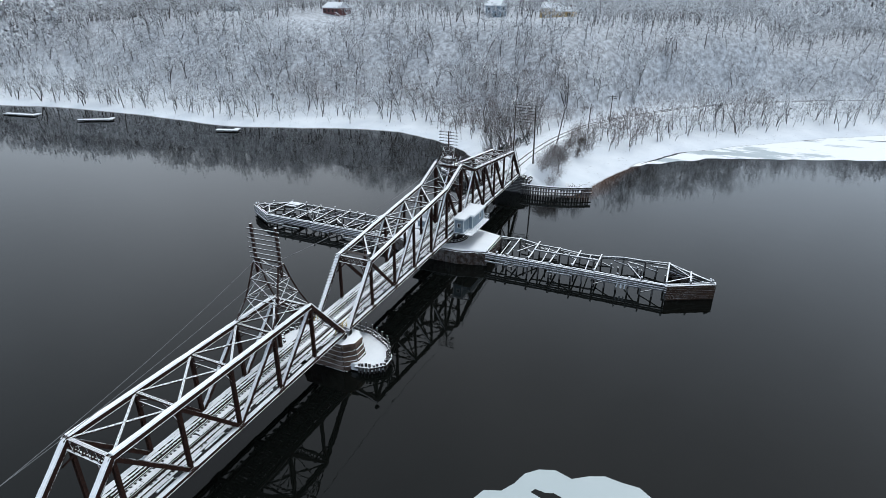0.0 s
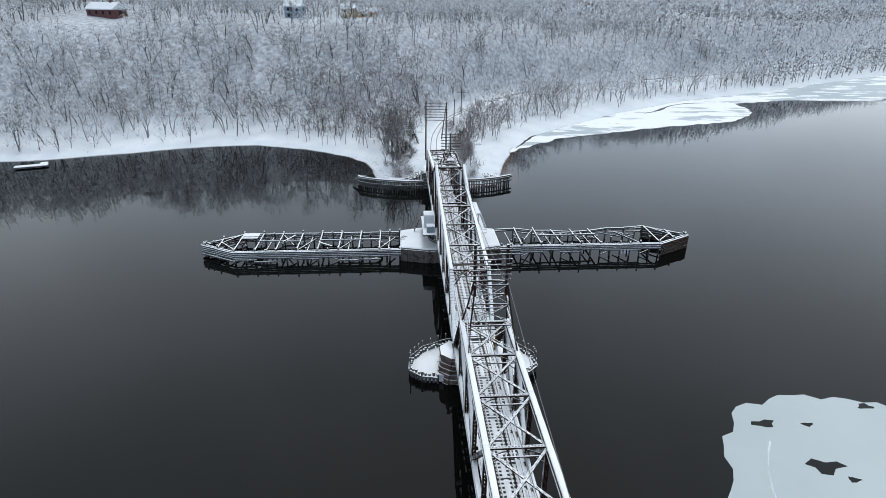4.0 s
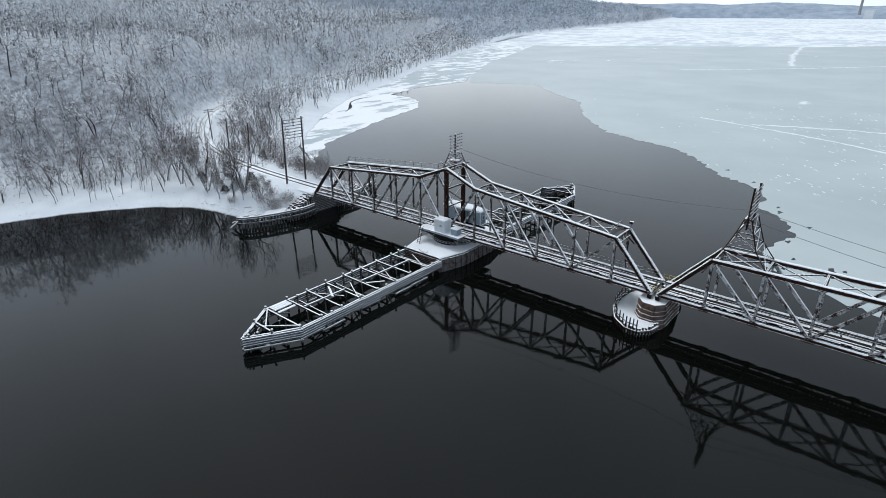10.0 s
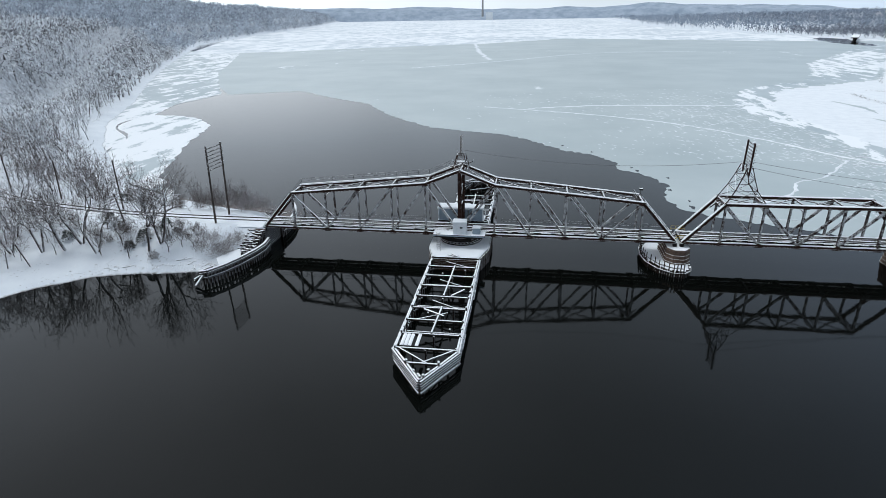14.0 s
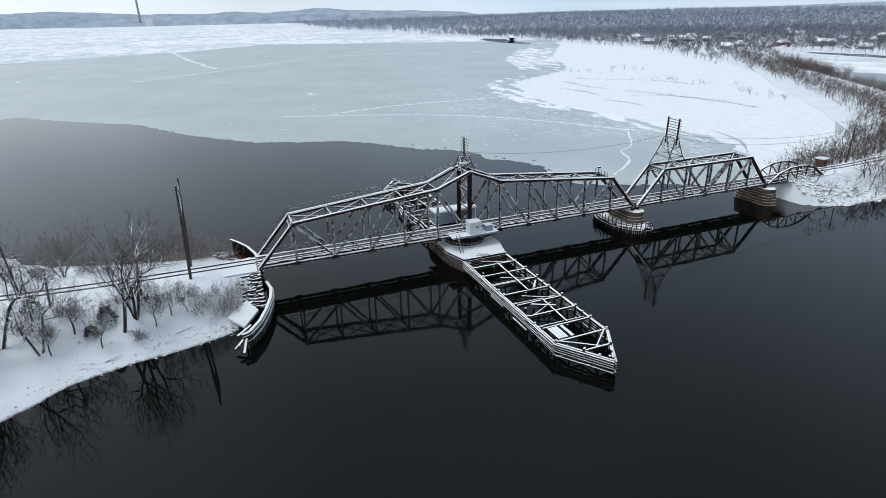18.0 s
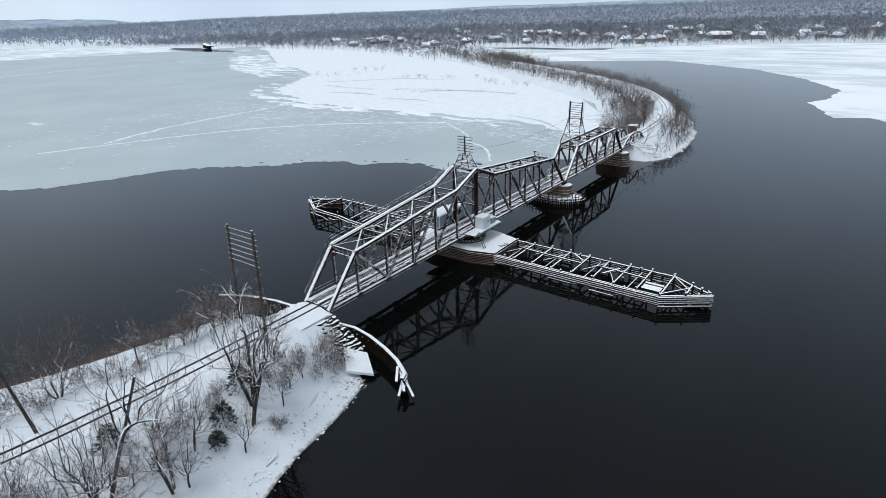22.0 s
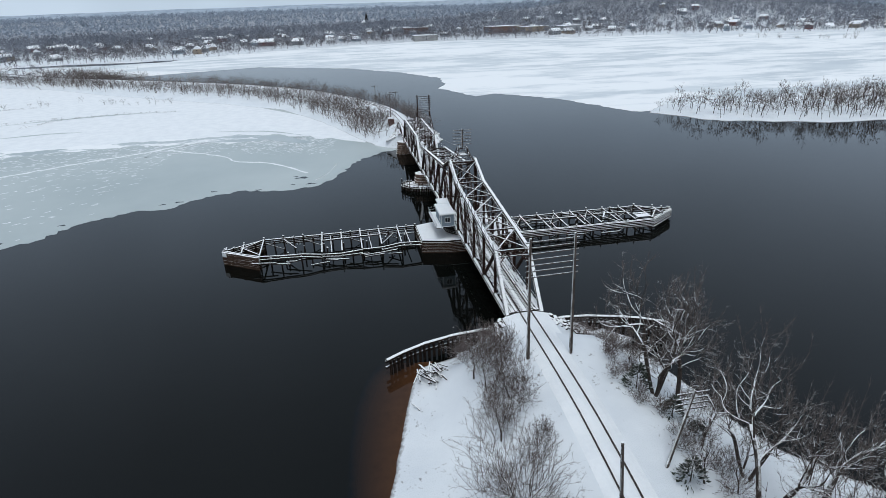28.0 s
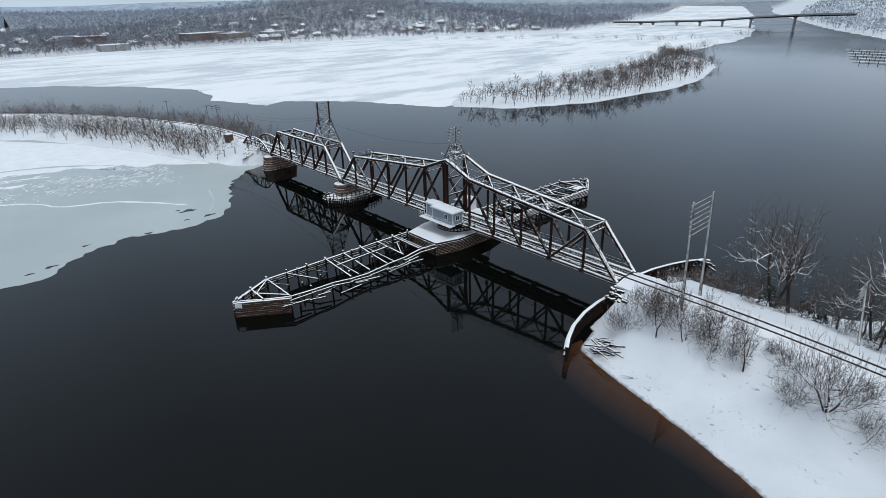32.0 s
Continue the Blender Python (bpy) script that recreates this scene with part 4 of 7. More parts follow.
for a, b in zip(pts, pts[1:]):
    n = 3
    for i in range(n):
        x, y = a[0] + (b[0] - a[0]) * i / n, a[1] + (b[1] - a[1]) * i / n
        solid(apron, "fence_post", (x, y, 1.0), (x, y, 2.6), 0.13, 0.13, (1, 0, 0), M_TIMBER)
    solid(apron, "fence_rail", (*a, 1.75), (*b, 1.75), 0.07, 0.14, material=M_TIMBER)

# yellow end gate beside the rest pier
gate = thing("yellow_guard_rail", 0, 0, 0, "small yellow railing at the swing span end", "railing")
hand_rail(gate, [(36.3, 2.1, TIE_TOP - 0.2), (38.6, 2.1, TIE_TOP - 0.2)], 1.0, 0.8, M_YELLOW)
hand_rail(gate, [(36.3, -2.1, TIE_TOP - 0.2), (37.4, -2.1, TIE_TOP - 0.2)], 0.8, 0.6, M_YELLOW)

# ---- the pivot pier ----
pivot = thing("pivot_pier", 0, 0, 0, "timber-skirted pivot pier with snow-covered deck", "pier")
hull = [(-3.9, -8.6), (3.9, -8.6), (5.2, -4), (5.2, 4), (3.9, 8.6), (-3.9, 8.6), (-5.2, 4), (-5.2, -4)]
part("core", prism(bmesh.new(), [(x * 0.96, y * 0.97) for x, y in hull], -1, 2.2), M_TIMBER, pivot)
part("deck", prism(bmesh.new(), hull, 2.2, 2.42), M_TIMBER, pivot)
part("snow_cover", prism(bmesh.new(), [(x * 0.985, y * 0.99) for x, y in hull], 2.42, 2.54, 0.015), M_SNOW, pivot, "even cover of fresh snow")
rnd = random.Random(12)
for i, (a, b) in enumerate(zip(hull, hull[1:] + hull[:1])):
    a, b = Vector(a), Vector(b)
    d = (b - a).normalized()
    out = Vector((d.y, -d.x))
    if i in (1, 2, 3):
        n = int((b - a).length / 0.55)
        for j in range(n):
            p = a.lerp(b, (j + 0.5) / n) + out * 0.02
            w = (b - a).length / n
            bm = bmesh.new()
            beam(bm, (p.x, p.y, -0.8), (p.x, p.y, 2.2 + rnd.uniform(-0.03, 0.03)), w * 0.94, 0.22 + 0.14 * (j % 2), (out.x, out.y, 0))
            part("skirt_plank", bm, M_BOARD, pivot)
    else:
        for z in np.arange(0.15, 2.2, 0.3):
            q = out * 0.05
            solid(pivot, "skirt_board", (a.x + q.x, a.y + q.y, z), (b.x + q.x, b.y + q.y, z), 0.12, 0.27, material=M_BOARD)

table = thing("turntable", 0, 0, 0, "dark steel turntable drum with roller ring", "turntable")
bm = bmesh.new()
n = 40
for r0, r1, z0, z1 in ((3.75, 3.45, 2.56, 2.78), (3.55, 3.1, 3.1, 3.85)):
    for i in range(n):
        a0, a1 = 2 * math.pi * i / n, 2 * math.pi * (i + 1) / n
        v = [bm.verts.new((r * math.cos(a), r * math.sin(a), z)) for r, z in ((r0, z0), (r0, z1), (r1, z1), (r1, z0)) for a in (a0, a1)]
        for k in range(4):
            bm.faces.new((v[2 * k], v[2 * k + 1], v[(2 * k + 3) % 8], v[(2 * k + 2) % 8]))
bmesh.ops.remove_doubles(bm, verts=bm.verts[:], dist=0.001)
bmesh.ops.recalc_face_normals(bm, faces=bm.faces[:])
part("drum", bm, M_STEEL_DARK, table)
roller = mesh_of("roller", tube(bmesh.new(), (-0.14, 0, 0), (0.14, 0, 0), 0.16, 0.16, 10), M_STEEL_DARK)
for i in range(36):
    a = 2 * math.pi * i / 36
    shared("roller", roller, table, pose(3.55 * math.cos(a), 3.55 * math.sin(a), 2.95, 0, 0, math.degrees(a)))
for i in range(12):
    a = 2 * math.pi * i / 12
    solid(table, "spoke", (0.5 * math.cos(a), 0.5 * math.sin(a), 3.3), (3.2 * math.cos(a), 3.2 * math.sin(a), 3.3), 0.14, 0.3, material=M_STEEL_DARK)
part("centre_casting", tube(bmesh.new(), (0, 0, 2.5), (0, 0, 3.9), 0.75, 0.6, 16), M_STEEL_DARK, table)
for s in (-1, 1):
    for x in (-3.4, 3.4):
        solid(table, "strut", (x * 0.55, s * 2.6, 2.95), (x, s * 4.5, 4.5), 0.14, 0.16, material=M_STEEL)
    solid(table, "outrigger", (-4.2, s * 3.3, 4.45), (4.2, s * 3.3, 4.45), 0.2, 0.34, material=M_STEEL_DARK)
    solid(table, "outrigger", (-4.2, s * 4.6, 4.5), (4.2, s * 4.6, 4.5), 0.16, 0.24, material=M_STEEL_DARK)

# ---- the operator's cabin and the machine box ----
def window(ob, c, w, h, normal, name="window"):
    """A framed sash: c is the middle on the wall's face, normal (nx, ny)."""
    x, y, z = c
    nx, ny = normal
    tx, ty = -ny, nx
    bm = bmesh.new()
    for s in (-1, 1):
        beam(bm, (x + tx * s * w / 2 + nx * 0.03, y + ty * s * w / 2 + ny * 0.03, z - h / 2), (x + tx * s * w / 2 + nx * 0.03, y + ty * s * w / 2 + ny * 0.03, z + h / 2), 0.1, 0.1, (1, 0, 0))
        beam(bm, (x - tx * w / 2 + nx * 0.03, y - ty * w / 2 + ny * 0.03, z + s * h / 2), (x + tx * w / 2 + nx * 0.03, y + ty * w / 2 + ny * 0.03, z + s * h / 2), 0.1, 0.1)
    beam(bm, (x + nx * 0.03, y + ny * 0.03, z - h / 2), (x + nx * 0.03, y + ny * 0.03, z + h / 2), 0.05, 0.05, (1, 0, 0))
    fr = part(name, bm, M_WHITE, ob, "white window frame with dark glass")
    bm = bmesh.new()
    beam(bm, (x - tx * w / 2 + nx * 0.015, y - ty * w / 2 + ny * 0.015, z), (x + tx * w / 2 + nx * 0.015, y + ty * w / 2 + ny * 0.015, z), 0.02, h)
    part("pane", bm, M_WINDOW, fr)


cabin = thing("operator_cabin", 0, 0, 0, "blue-grey clapboard cabin with snowy flat roof", "cabin")
for x0, x1, y0, y1, z1 in ((-4.5, 1.0, 2.72, 5.0, 7.15), (1.0, 3.55, 2.72, 4.3, 7.25)):
    part("wall", box(bmesh.new(), x0, x1, y0, y1, 4.95, z1), M_CABIN, cabin)
    n = 13
    for i in range(n):
        z = 5.02 + (z1 - 5.02) * i / n
        bm = bmesh.new()
        for p, q in (((x0, y0), (x1, y0)), ((x1, y0), (x1, y1)), ((x1, y1), (x0, y1)), ((x0, y1), (x0, y0))):
            d = (Vector(q) - Vector(p)).normalized()
            o = Vector((d.y, -d.x)) * 0.012
            beam(bm, (p[0] + o.x, p[1] + o.y, z + 0.07), (q[0] + o.x, q[1] + o.y, z + 0.07), 0.024, 0.14)
        part("clapboard", bm, M_CABIN, cabin)
    for x, y in ((x0, y0), (x1, y0), (x1, y1), (x0, y1)):
        solid(cabin, "corner_trim", (x, y, 4.95), (x, y, z1), 0.13, 0.13, (1, 0, 0), M_WHITE)
    roof = part("roof", box(bmesh.new(), x0 - 0.3, x1 + 0.25, y0 - 0.25, y1 + 0.35, z1, z1 + 0.14), M_WHITE, cabin)
    bm = prism(bmesh.new(), [(x0 - 0.28, y0 - 0.22), (x1 + 0.22, y0 - 0.22), (x1 + 0.22, y1 + 0.32), (x0 - 0.28, y1 + 0.32)], z1 + 0.144, z1 + 0.29, 0.03)
    part("snow_cover", bm, M_SNOW, roof, "even cover of fresh snow")
window(cabin, (-4.5, 3.9, 6.15), 0.95, 0.95, (-1, 0))
window(cabin, (-2.7, 5.0, 6.15), 0.9, 0.95, (0, 1))
window(cabin, (3.55, 3.6, 6.2), 0.6, 0.8, (1, 0))
bm = bmesh.new()
box(bm, -1.4, -0.65, 5.0, 5.04, 4.98, 6.95)
part("door", bm, M_CABIN, cabin)
solid(cabin, "catwalk", (-4.9, 5.4, 4.84), (3.9, 5.4, 4.84), 1.3, 0.1, material=M_TIE)
solid(cabin, "floor_frame", (-4.7, 3.7, 4.84), (3.8, 3.7, 4.84), 2.1, 0.2, material=M_STEEL_DARK)
hand_rail(cabin, [(3.85, 4.6, 4.9), (3.85, 6.0, 4.9), (-4.85, 6.0, 4.9), (-4.85, 5.1, 4.9)], 1.0, 1.1, M_WHITE)
hut2 = thing("machine_box", 0, 0, 0, "small white machinery hut with two-pane window", "hut")
part("wall", box(bmesh.new(), -0.95, 1.3, -4.45, -2.7, 4.98, 7.0), M_WHITE, hut2)
part("roof", box(bmesh.new(), -1.05, 1.4, -4.55, -2.65, 7.0, 7.1), M_WHITE, hut2)
part("snow_cover", prism(bmesh.new(), [(-1.0, -4.5), (1.35, -4.5), (1.35, -2.7), (-1.0, -2.7)], 7.1, 7.25, 0.04), M_SNOW, hut2, "thick snow on the roof")
window(hut2, (0.5, -4.45, 6.2), 0.55, 0.45, (0, -1))
box2 = thing("equipment_cabinet", 0, 0, 0, "pale grey equipment cabinet beside the machinery hut", "cabinet")
part("body", box(bmesh.new(), 2.4, 3.7, -4.1, -2.8, 4.98, 6.0), M_CABIN, box2)
part("lid", box(bmesh.new(), 2.35, 3.75, -4.15, -2.75, 6.0, 6.1), M_SNOW, box2, "snow-covered lid")
plat = thing("side_platform", 0, 0, 0, "snowy timber platform beside the swing span", "platform")
solid(plat, "deck", (-4.4, -3.7, 4.88), (4.6, -3.7, 4.88), 2.2, 0.12, material=M_TIE)
solid(plat, "fascia", (-4.4, -4.82, 4.76), (4.6, -4.82, 4.76), 0.08, 0.2, material=M_CABIN)
hand_rail(plat, [(-8.2, -2.75, TIE_TOP), (-4.5, -2.75, TIE_TOP)], 1.0, 0.9, M_WHITE)
ladder = thing("ladder", 0, 0, 0, "steel ladder from the platform to the pier deck", "ladder")
for s in (-1, 1):
    solid(ladder, "stile", (-3.4 + 0.28 * s, -4.9, 5.4), (-3.2 + 0.28 * s, -6.2, 2.54), 0.07, 0.09, material=M_STEEL)
for i in range(9):
    t = (i + 0.7) / 10
    solid(ladder, "rung", (-3.66 + 0.2 * t, -4.9 - 1.3 * t, 5.4 - 2.86 * t), (-3.1 + 0.2 * t, -4.9 - 1.3 * t, 5.4 - 2.86 * t), 0.07, 0.05, material=M_STEEL)
dropped = thing("stray_timber", 0, 0, 0, "snowy loose timbers lying on the pier deck", "timber", "loose timbers")
for a, b in (((-1.4, -8.0, 2.6), (0.4, -8.7, 2.62)), ((-0.8, -7.5, 2.6), (0.2, -8.6, 2.66)), ((0.5, -7.9, 2.6), (0.7, -8.8, 2.6))):
    solid(dropped, "timber", a, b, 0.12, 0.1, material=M_TIMBER)


# ---- the guide fenders ----
def fender(name, s, y0, ysh, ytip, half, top, label, seed, broken):
    """A long timber guide pier from y0 to its pointed tip, on the side s of the bridge."""
    ob = thing(name, 0, 0, 0, label, "fender")
    rnd = random.Random(seed)
    n = 8
    ys = [y0 + (ysh - y0) * i / n for i in range(n + 1)]
    pile = mesh_of("timber_post", tube(bmesh.new(), (0, 0, 0), (0, 0, 1), 0.16, 0.13, 7), M_TIMBER)
    knob = bmesh.new()
    bmesh.ops.create_icosphere(knob, subdivisions=1, radius=0.17)
    for v in knob.verts:
        v.co.z *= 0.7
    knob = mesh_of("snow_knob", knob, M_FRESH)

    def put_pile(x, y, h, snow=True):
        shared("timber_post", pile, ob, pose(x, y, -1.0, rnd.uniform(-2, 2), rnd.uniform(-2, 2)) @ Matrix.Diagonal((1, 1, h + 1, 1)))
        if snow:
            shared("snow_knob", knob, ob, pose(x, y, h + 0.04))

    def bar(nm, a, b, w, h, snow=0.06, jit=0.04):
        j = [rnd.uniform(-jit, jit) for _ in range(4)]
        a2, b2 = (a[0] + j[0], a[1], a[2] + j[1]), (b[0] + j[2], b[1], b[2] + j[3])
        o = solid(ob, nm, a2, b2, w, h, material=M_TIMBER)
        if abs(b2[2] - a2[2]) < 1.2:
            bm = bmesh.new()
            snow_cap(bm, (a2[0], a2[1], a2[2] + h / 2), (b2[0], b2[1], b2[2] + h / 2), w, snow)
            part("snow_cap", bm, M_FRESH, o, "ridge of fresh snow")

    tip = (0.35, s * ytip)
    for k in (-1, 1):
        line = [(k * half, s * y) for y in ys] + [((k * half) * 0.5 + 0.17, s * (ysh + ytip) / 2), tip]
        last = len(line) - 2
        gone = broken and k == -1
        sag = [0.0 if not gone or i > n else -0.7 * math.sin(math.pi * i / n) ** 2 + rnd.uniform(-0.15, 0.15) for i in range(len(line))]
        for i, (a, b) in enumerate(zip(line, line[1:])):
            bow = i >= n
            d = Vector((b[0] - a[0], b[1] - a[1]))
            o = Vector((k * 0.25, 0.1 * s if bow else 0))
            ov = d.normalized() * 0.2
            mid = ((a[0] + b[0]) / 2 - k * 0.05, (a[1] + b[1]) / 2)
            put_pile(a[0], a[1], top + sag[i] + (rnd.uniform(0.45, 0.75) if not gone else -0.1), not gone)
            if gone:
                if i % 2:
                    put_pile(mid[0] + 0.6, mid[1], rnd.uniform(0.6, top - 0.4), True)
            else:
                put_pile(mid[0], mid[1], top + (rnd.uniform(0.3, 0.6) if i % 3 == 0 else -0.15), i % 3 == 0)
            za, zb = top + sag[i], top + sag[i + 1]
            bar("cap_timber", (a[0], a[1], za + 0.1), (b[0], b[1], zb + 0.1), 0.24, 0.2)
            if gone and not bow:
                if i != 2:
                    bar("waler", (a[0] + o.x * 1.4, a[1], za - 0.32), (b[0] + o.x * 1.2, b[1], zb - 0.3), 0.18, 0.2, 0.05, 0.1)
                if i in (1, 2, 4, 6, 7):
                    bar("waler", (a[0] + o.x * 2.2, a[1] + 0.8 * s, za - 0.75), (b[0] + o.x * 1.0, b[1] + rnd.uniform(-1, 1.5), zb - 0.95), 0.18, 0.18, 0.05, 0.15)
                continue
            rows = (0.0, 0.33, 0.66, 0.99, 1.5) if not broken else (0.0, 0.36, 0.72, 1.15)
            for j, z in enumerate(rows):
                if j == len(rows) - 1 and not bow:
                    z += 0.22 * math.sin(1.7 * i + seed) + rnd.uniform(-0.08, 0.08)
                    if rnd.random() < 0.25:
                        continue
                bar("waler", (a[0] + o.x - ov.x, a[1] + o.y - ov.y, top - z), (b[0] + o.x + ov.x, b[1] + o.y + ov.y, top - z), 0.22, 0.19, 0.05, 0.04)
            if k == -1 or i % 2:
                bar("brace", (a[0] - k * 0.2, a[1], 0.2), (b[0] - k * 0.2, b[1], top - 0.4), 0.12, 0.14)
    for i, y in enumerate(ys[1:]):
        lost = broken and i in (5, 6)
        if not lost:
            bar("cross_timber", (-half, s * y, top + 0.28 - (0.5 if broken and 1 < i < 6 else 0)), (half, s * y, top + 0.28), 0.22, 0.22)
        if not lost and i % 2 == 0:
            bar("tie_timber", (-half * 0.9, s * (y - 1.7), top - 0.5), (half, s * (y - 1.5), top - 0.4), 0.16, 0.18)
        if i in ((0, 2, 4, 5) if not broken else (1, 6)):
            sg = 1 if i % 2 else -1
            bar("diagonal_timber", (-half * sg * 0.9, s * y, top + 0.05), (half * sg * 0.35, s * (y - 2.6), top + 0.05), 0.15, 0.18)
        put_pile(rnd.uniform(-0.6, 0.6), s * (y - 0.3), top - 0.1, False)
        for q in (-0.45, 0.5):
            if rnd.random() < 0.5:
                put_pile(half * q, s * (y - rnd.uniform(0.4, 1.6)), rnd.uniform(0.7, top + 0.1))
    for a, b in ((0, 3), (4, 6)) if s < 0 else ((1, 4),):
        bar("stringer_timber", (0.4, s * ys[a + 1], top + 0.5), (0.1, s * ys[b + 1], top + 0.45), 0.22, 0.22)
    bar("cross_timber", (-half * 0.5, s * (ysh + ytip) / 2, top + 0.28), (half * 0.5 + 0.3, s * (ysh + ytip) / 2, top + 0.28), 0.22, 0.22)
    for k in (-1, 1):
        bar("bow_timber", (k * half * 0.9, s * ysh, top + 0.3), (0.3 - k * 0.4, s * (ytip - 3.0), top + 0.3), 0.18, 0.2)
    for dx, dy in ((0, -0.2), (0.35, -0.5), (-0.25, -0.55)):
        put_pile(tip[0] + dx, tip[1] + s * dy, top + 0.55)
    return ob


fen_m = fender("guide_fender", -1, 8.8, 36.6, 42.7, 3.85, 2.0, "snow-capped timber guide fender with even log walers", 5, False)
for i in range(4):
    x = -3.1 + 0.5 * i + (0.4 if i > 2 else 0)
    o = solid(fen_m, "deck_plank", (x, -33.7, 2.5), (x, -36.4, 2.5), 0.46, 0.08, material=M_TIE)
    bm = bmesh.new()
    snow_cap(bm, (x, -33.7, 2.542), (x, -36.4, 2.542), 0.47, 0.09)
    part("snow_cap", bm, M_FRESH, o, "thick snow on planks")
solid(fen_m, "loose_plank", (-1.9, -27.2, 2.66), (1.1, -28.9, 2.7), 0.3, 0.1, material=M_TIE)
solid(fen_m, "loose_plank", (1.2, -22.6, 2.5), (2.9, -20.4, 2.5), 0.26, 0.1, material=M_TIE)
fen_p = fender("guide_fender", 1, 8.8, 37.0, 43.6, 3.95, 2.25, "broken timber guide fender with sagging walers and brown boarded tip", 8, True)
rnd = random.Random(76)
for k in (-1, 1):
    a, b = Vector((k * 3.95, 37.0)), Vector((0.4, 43.7))
    d = (b - a).normalized()
    o = Vector((d.y, -d.x)) * (0.38 * k)
    if o.x * k < 0:
        o = -o
    for i in range(8):
        z = 0.1 + 0.3 * i
        c = a.lerp(b, rnd.uniform(0.35, 0.65))
        for p, q in ((a, c), (c, b)):
            bm = bmesh.new()
            u = (q - p).normalized() * 0.01
            beam(bm, (p.x + o.x + u.x, p.y + o.y + u.y, z), (q.x + o.x - u.x, q.y + o.y - u.y, z + rnd.uniform(-0.02, 0.02)), 0.07 + 0.03 * rnd.random(), 0.285)
            part("tip_board", bm, M_BOARD, fen_p, "weathered brown plank")
bm = bmesh.new()
beam(bm, (-0.66, 43.06, 1.95), (-0.14, 43.86, 1.95), 0.03, 0.7)
part("sign_plate", bm, M_WHITE, fen_p, "small faded white plate")
rnd = random.Random(77)
for i in range(7):
    y = 12 + 3.4 * i + rnd.uniform(-0.6, 0.6)
    z = rnd.uniform(0.5, 1.5)
    p, q = (-4.3 + rnd.uniform(-0.9, 0.5), y, z), (-4.3 + rnd.uniform(-1.0, 1.2), y + rnd.uniform(2.0, 5.0), z - rnd.uniform(0.1, 0.9))
    o = solid(fen_p, "fallen_timber", p, q, 0.17, 0.17, material=M_TIMBER)
    bm = bmesh.new()
    snow_cap(bm, (p[0], p[1], p[2] + 0.085), (q[0], q[1], q[2] + 0.085), 0.15, 0.05)
    part("snow_cap", bm, M_FRESH, o, "thin ridge of snow")
for i in range(5):
    y = 30.5 + rnd.uniform(-0.5, 0.9)
    solid(fen_p, "hanging_board", (4.3, y, 1.5), (4.3 + rnd.uniform(-0.1, 0.2), y + rnd.uniform(-0.2, 0.2), 0.7), 0.16, 0.05, (1, 0, 0), M_WHITE)


# ---- the wing walls at the wooded bank ----
def wing(name, pts, top, label, seed):
    ob = thing(name, 0, 0, 0, label, "wing wall")
    pile_wall(ob, pts, -1.2, top, 0.62, 0.2, seed, 0.12)
    for a, b in zip(pts, pts[1:]):
        d = Vector((b[0] - a[0], b[1] - a[1])).normalized()
        for z in (top - 0.15, top - 1.0):
            o = Vector((-d.y, d.x)) * 0.26
            if o.x < 0:
                o = -o
            w = solid(ob, "waler", (a[0] + o.x, a[1] + o.y, z), (b[0] + o.x, b[1] + o.y, z), 0.22, 0.28, material=M_TIMBER)
        c = solid(ob, "cap_timber", (*a, top + 0.16), (*b, top + 0.16), 0.46, 0.26, material=M_TIMBER)
        bm = bmesh.new()
        snow_cap(bm, (*a, top + 0.294), (*b, top + 0.294), 0.4, 0.09)
        part("snow_cap", bm, M_FRESH, c, "thick ridge of snow")
    return ob


wing("wing_wall", [(-35.6, -3.2), (-35.2, -6.0), (-35.6, -9.0), (-36.6, -12.5), (-37.8, -15.6), (-39.4, -18.2), (-40.4, -18.6)], 2.1, "curved timber pile wing wall capped with snow", 21)
wing("wing_wall", [(-35.8, 3.2), (-35.8, 6.0), (-36.2, 9.6), (-37.2, 13.4), (-38.6, 16.4), (-39.8, 18.4)], 2.1, "curved timber pile wing wall with snow-topped cap log", 22)
droop = thing("fallen_cap", 0, 0, 0, "broken snow-covered cap timbers drooping off the wing wall", "timber")
for p, q in (((-39.6, -18.0, 2.2), (-40.4, -20.2, 0.5)), ((-39.2, -17.4, 2.1), (-41.0, -19.4, 1.2)), ((-39.9, -18.3, 1.6), (-41.4, -18.9, 0.6)), ((-39.0, -16.8, 2.5), (-40.9, -18.2, 2.0))):
    solid(droop, "timber", p, q, 0.3, 0.26, material=M_TIMBER)
wreck = thing("timber_heap", 0, 0, 0, "heap of snow-covered broken timbers at the wing wall", "timber")
rnd = random.Random(31)
for i in range(34):
    x, y = -39.6 - rnd.uniform(0, 2.4), 11.9 + rnd.uniform(0, 3.2)
    a = rnd.uniform(-0.5, 0.6)
    l = rnd.uniform(1.2, 3.4)
    solid(wreck, "timber", (x, y, rnd.uniform(0.6, 1.3)), (x - l * math.cos(a), y + l * math.sin(a) - 0.6, rnd.uniform(0.8, 1.7)), rnd.uniform(0.08, 0.22), rnd.uniform(0.08, 0.2), material=M_TIMBER)
slab = thing("snowy_slab", 0, 0, 0, "flat snow-covered concrete slab sloping to the water", "slab")
bm = bmesh.new()
v = [bm.verts.new(p) for p in ((-39.0, -7.6, 1.9), (-37.6, -10.4, 1.35), (-39.9, -13.6, 0.75), (-41.9, -11.0, 1.35))]
w = [bm.verts.new(p.co - Vector((0, 0, 0.35))) for p in v]
bm.faces.new(v)
bm.faces.new(w[::-1])
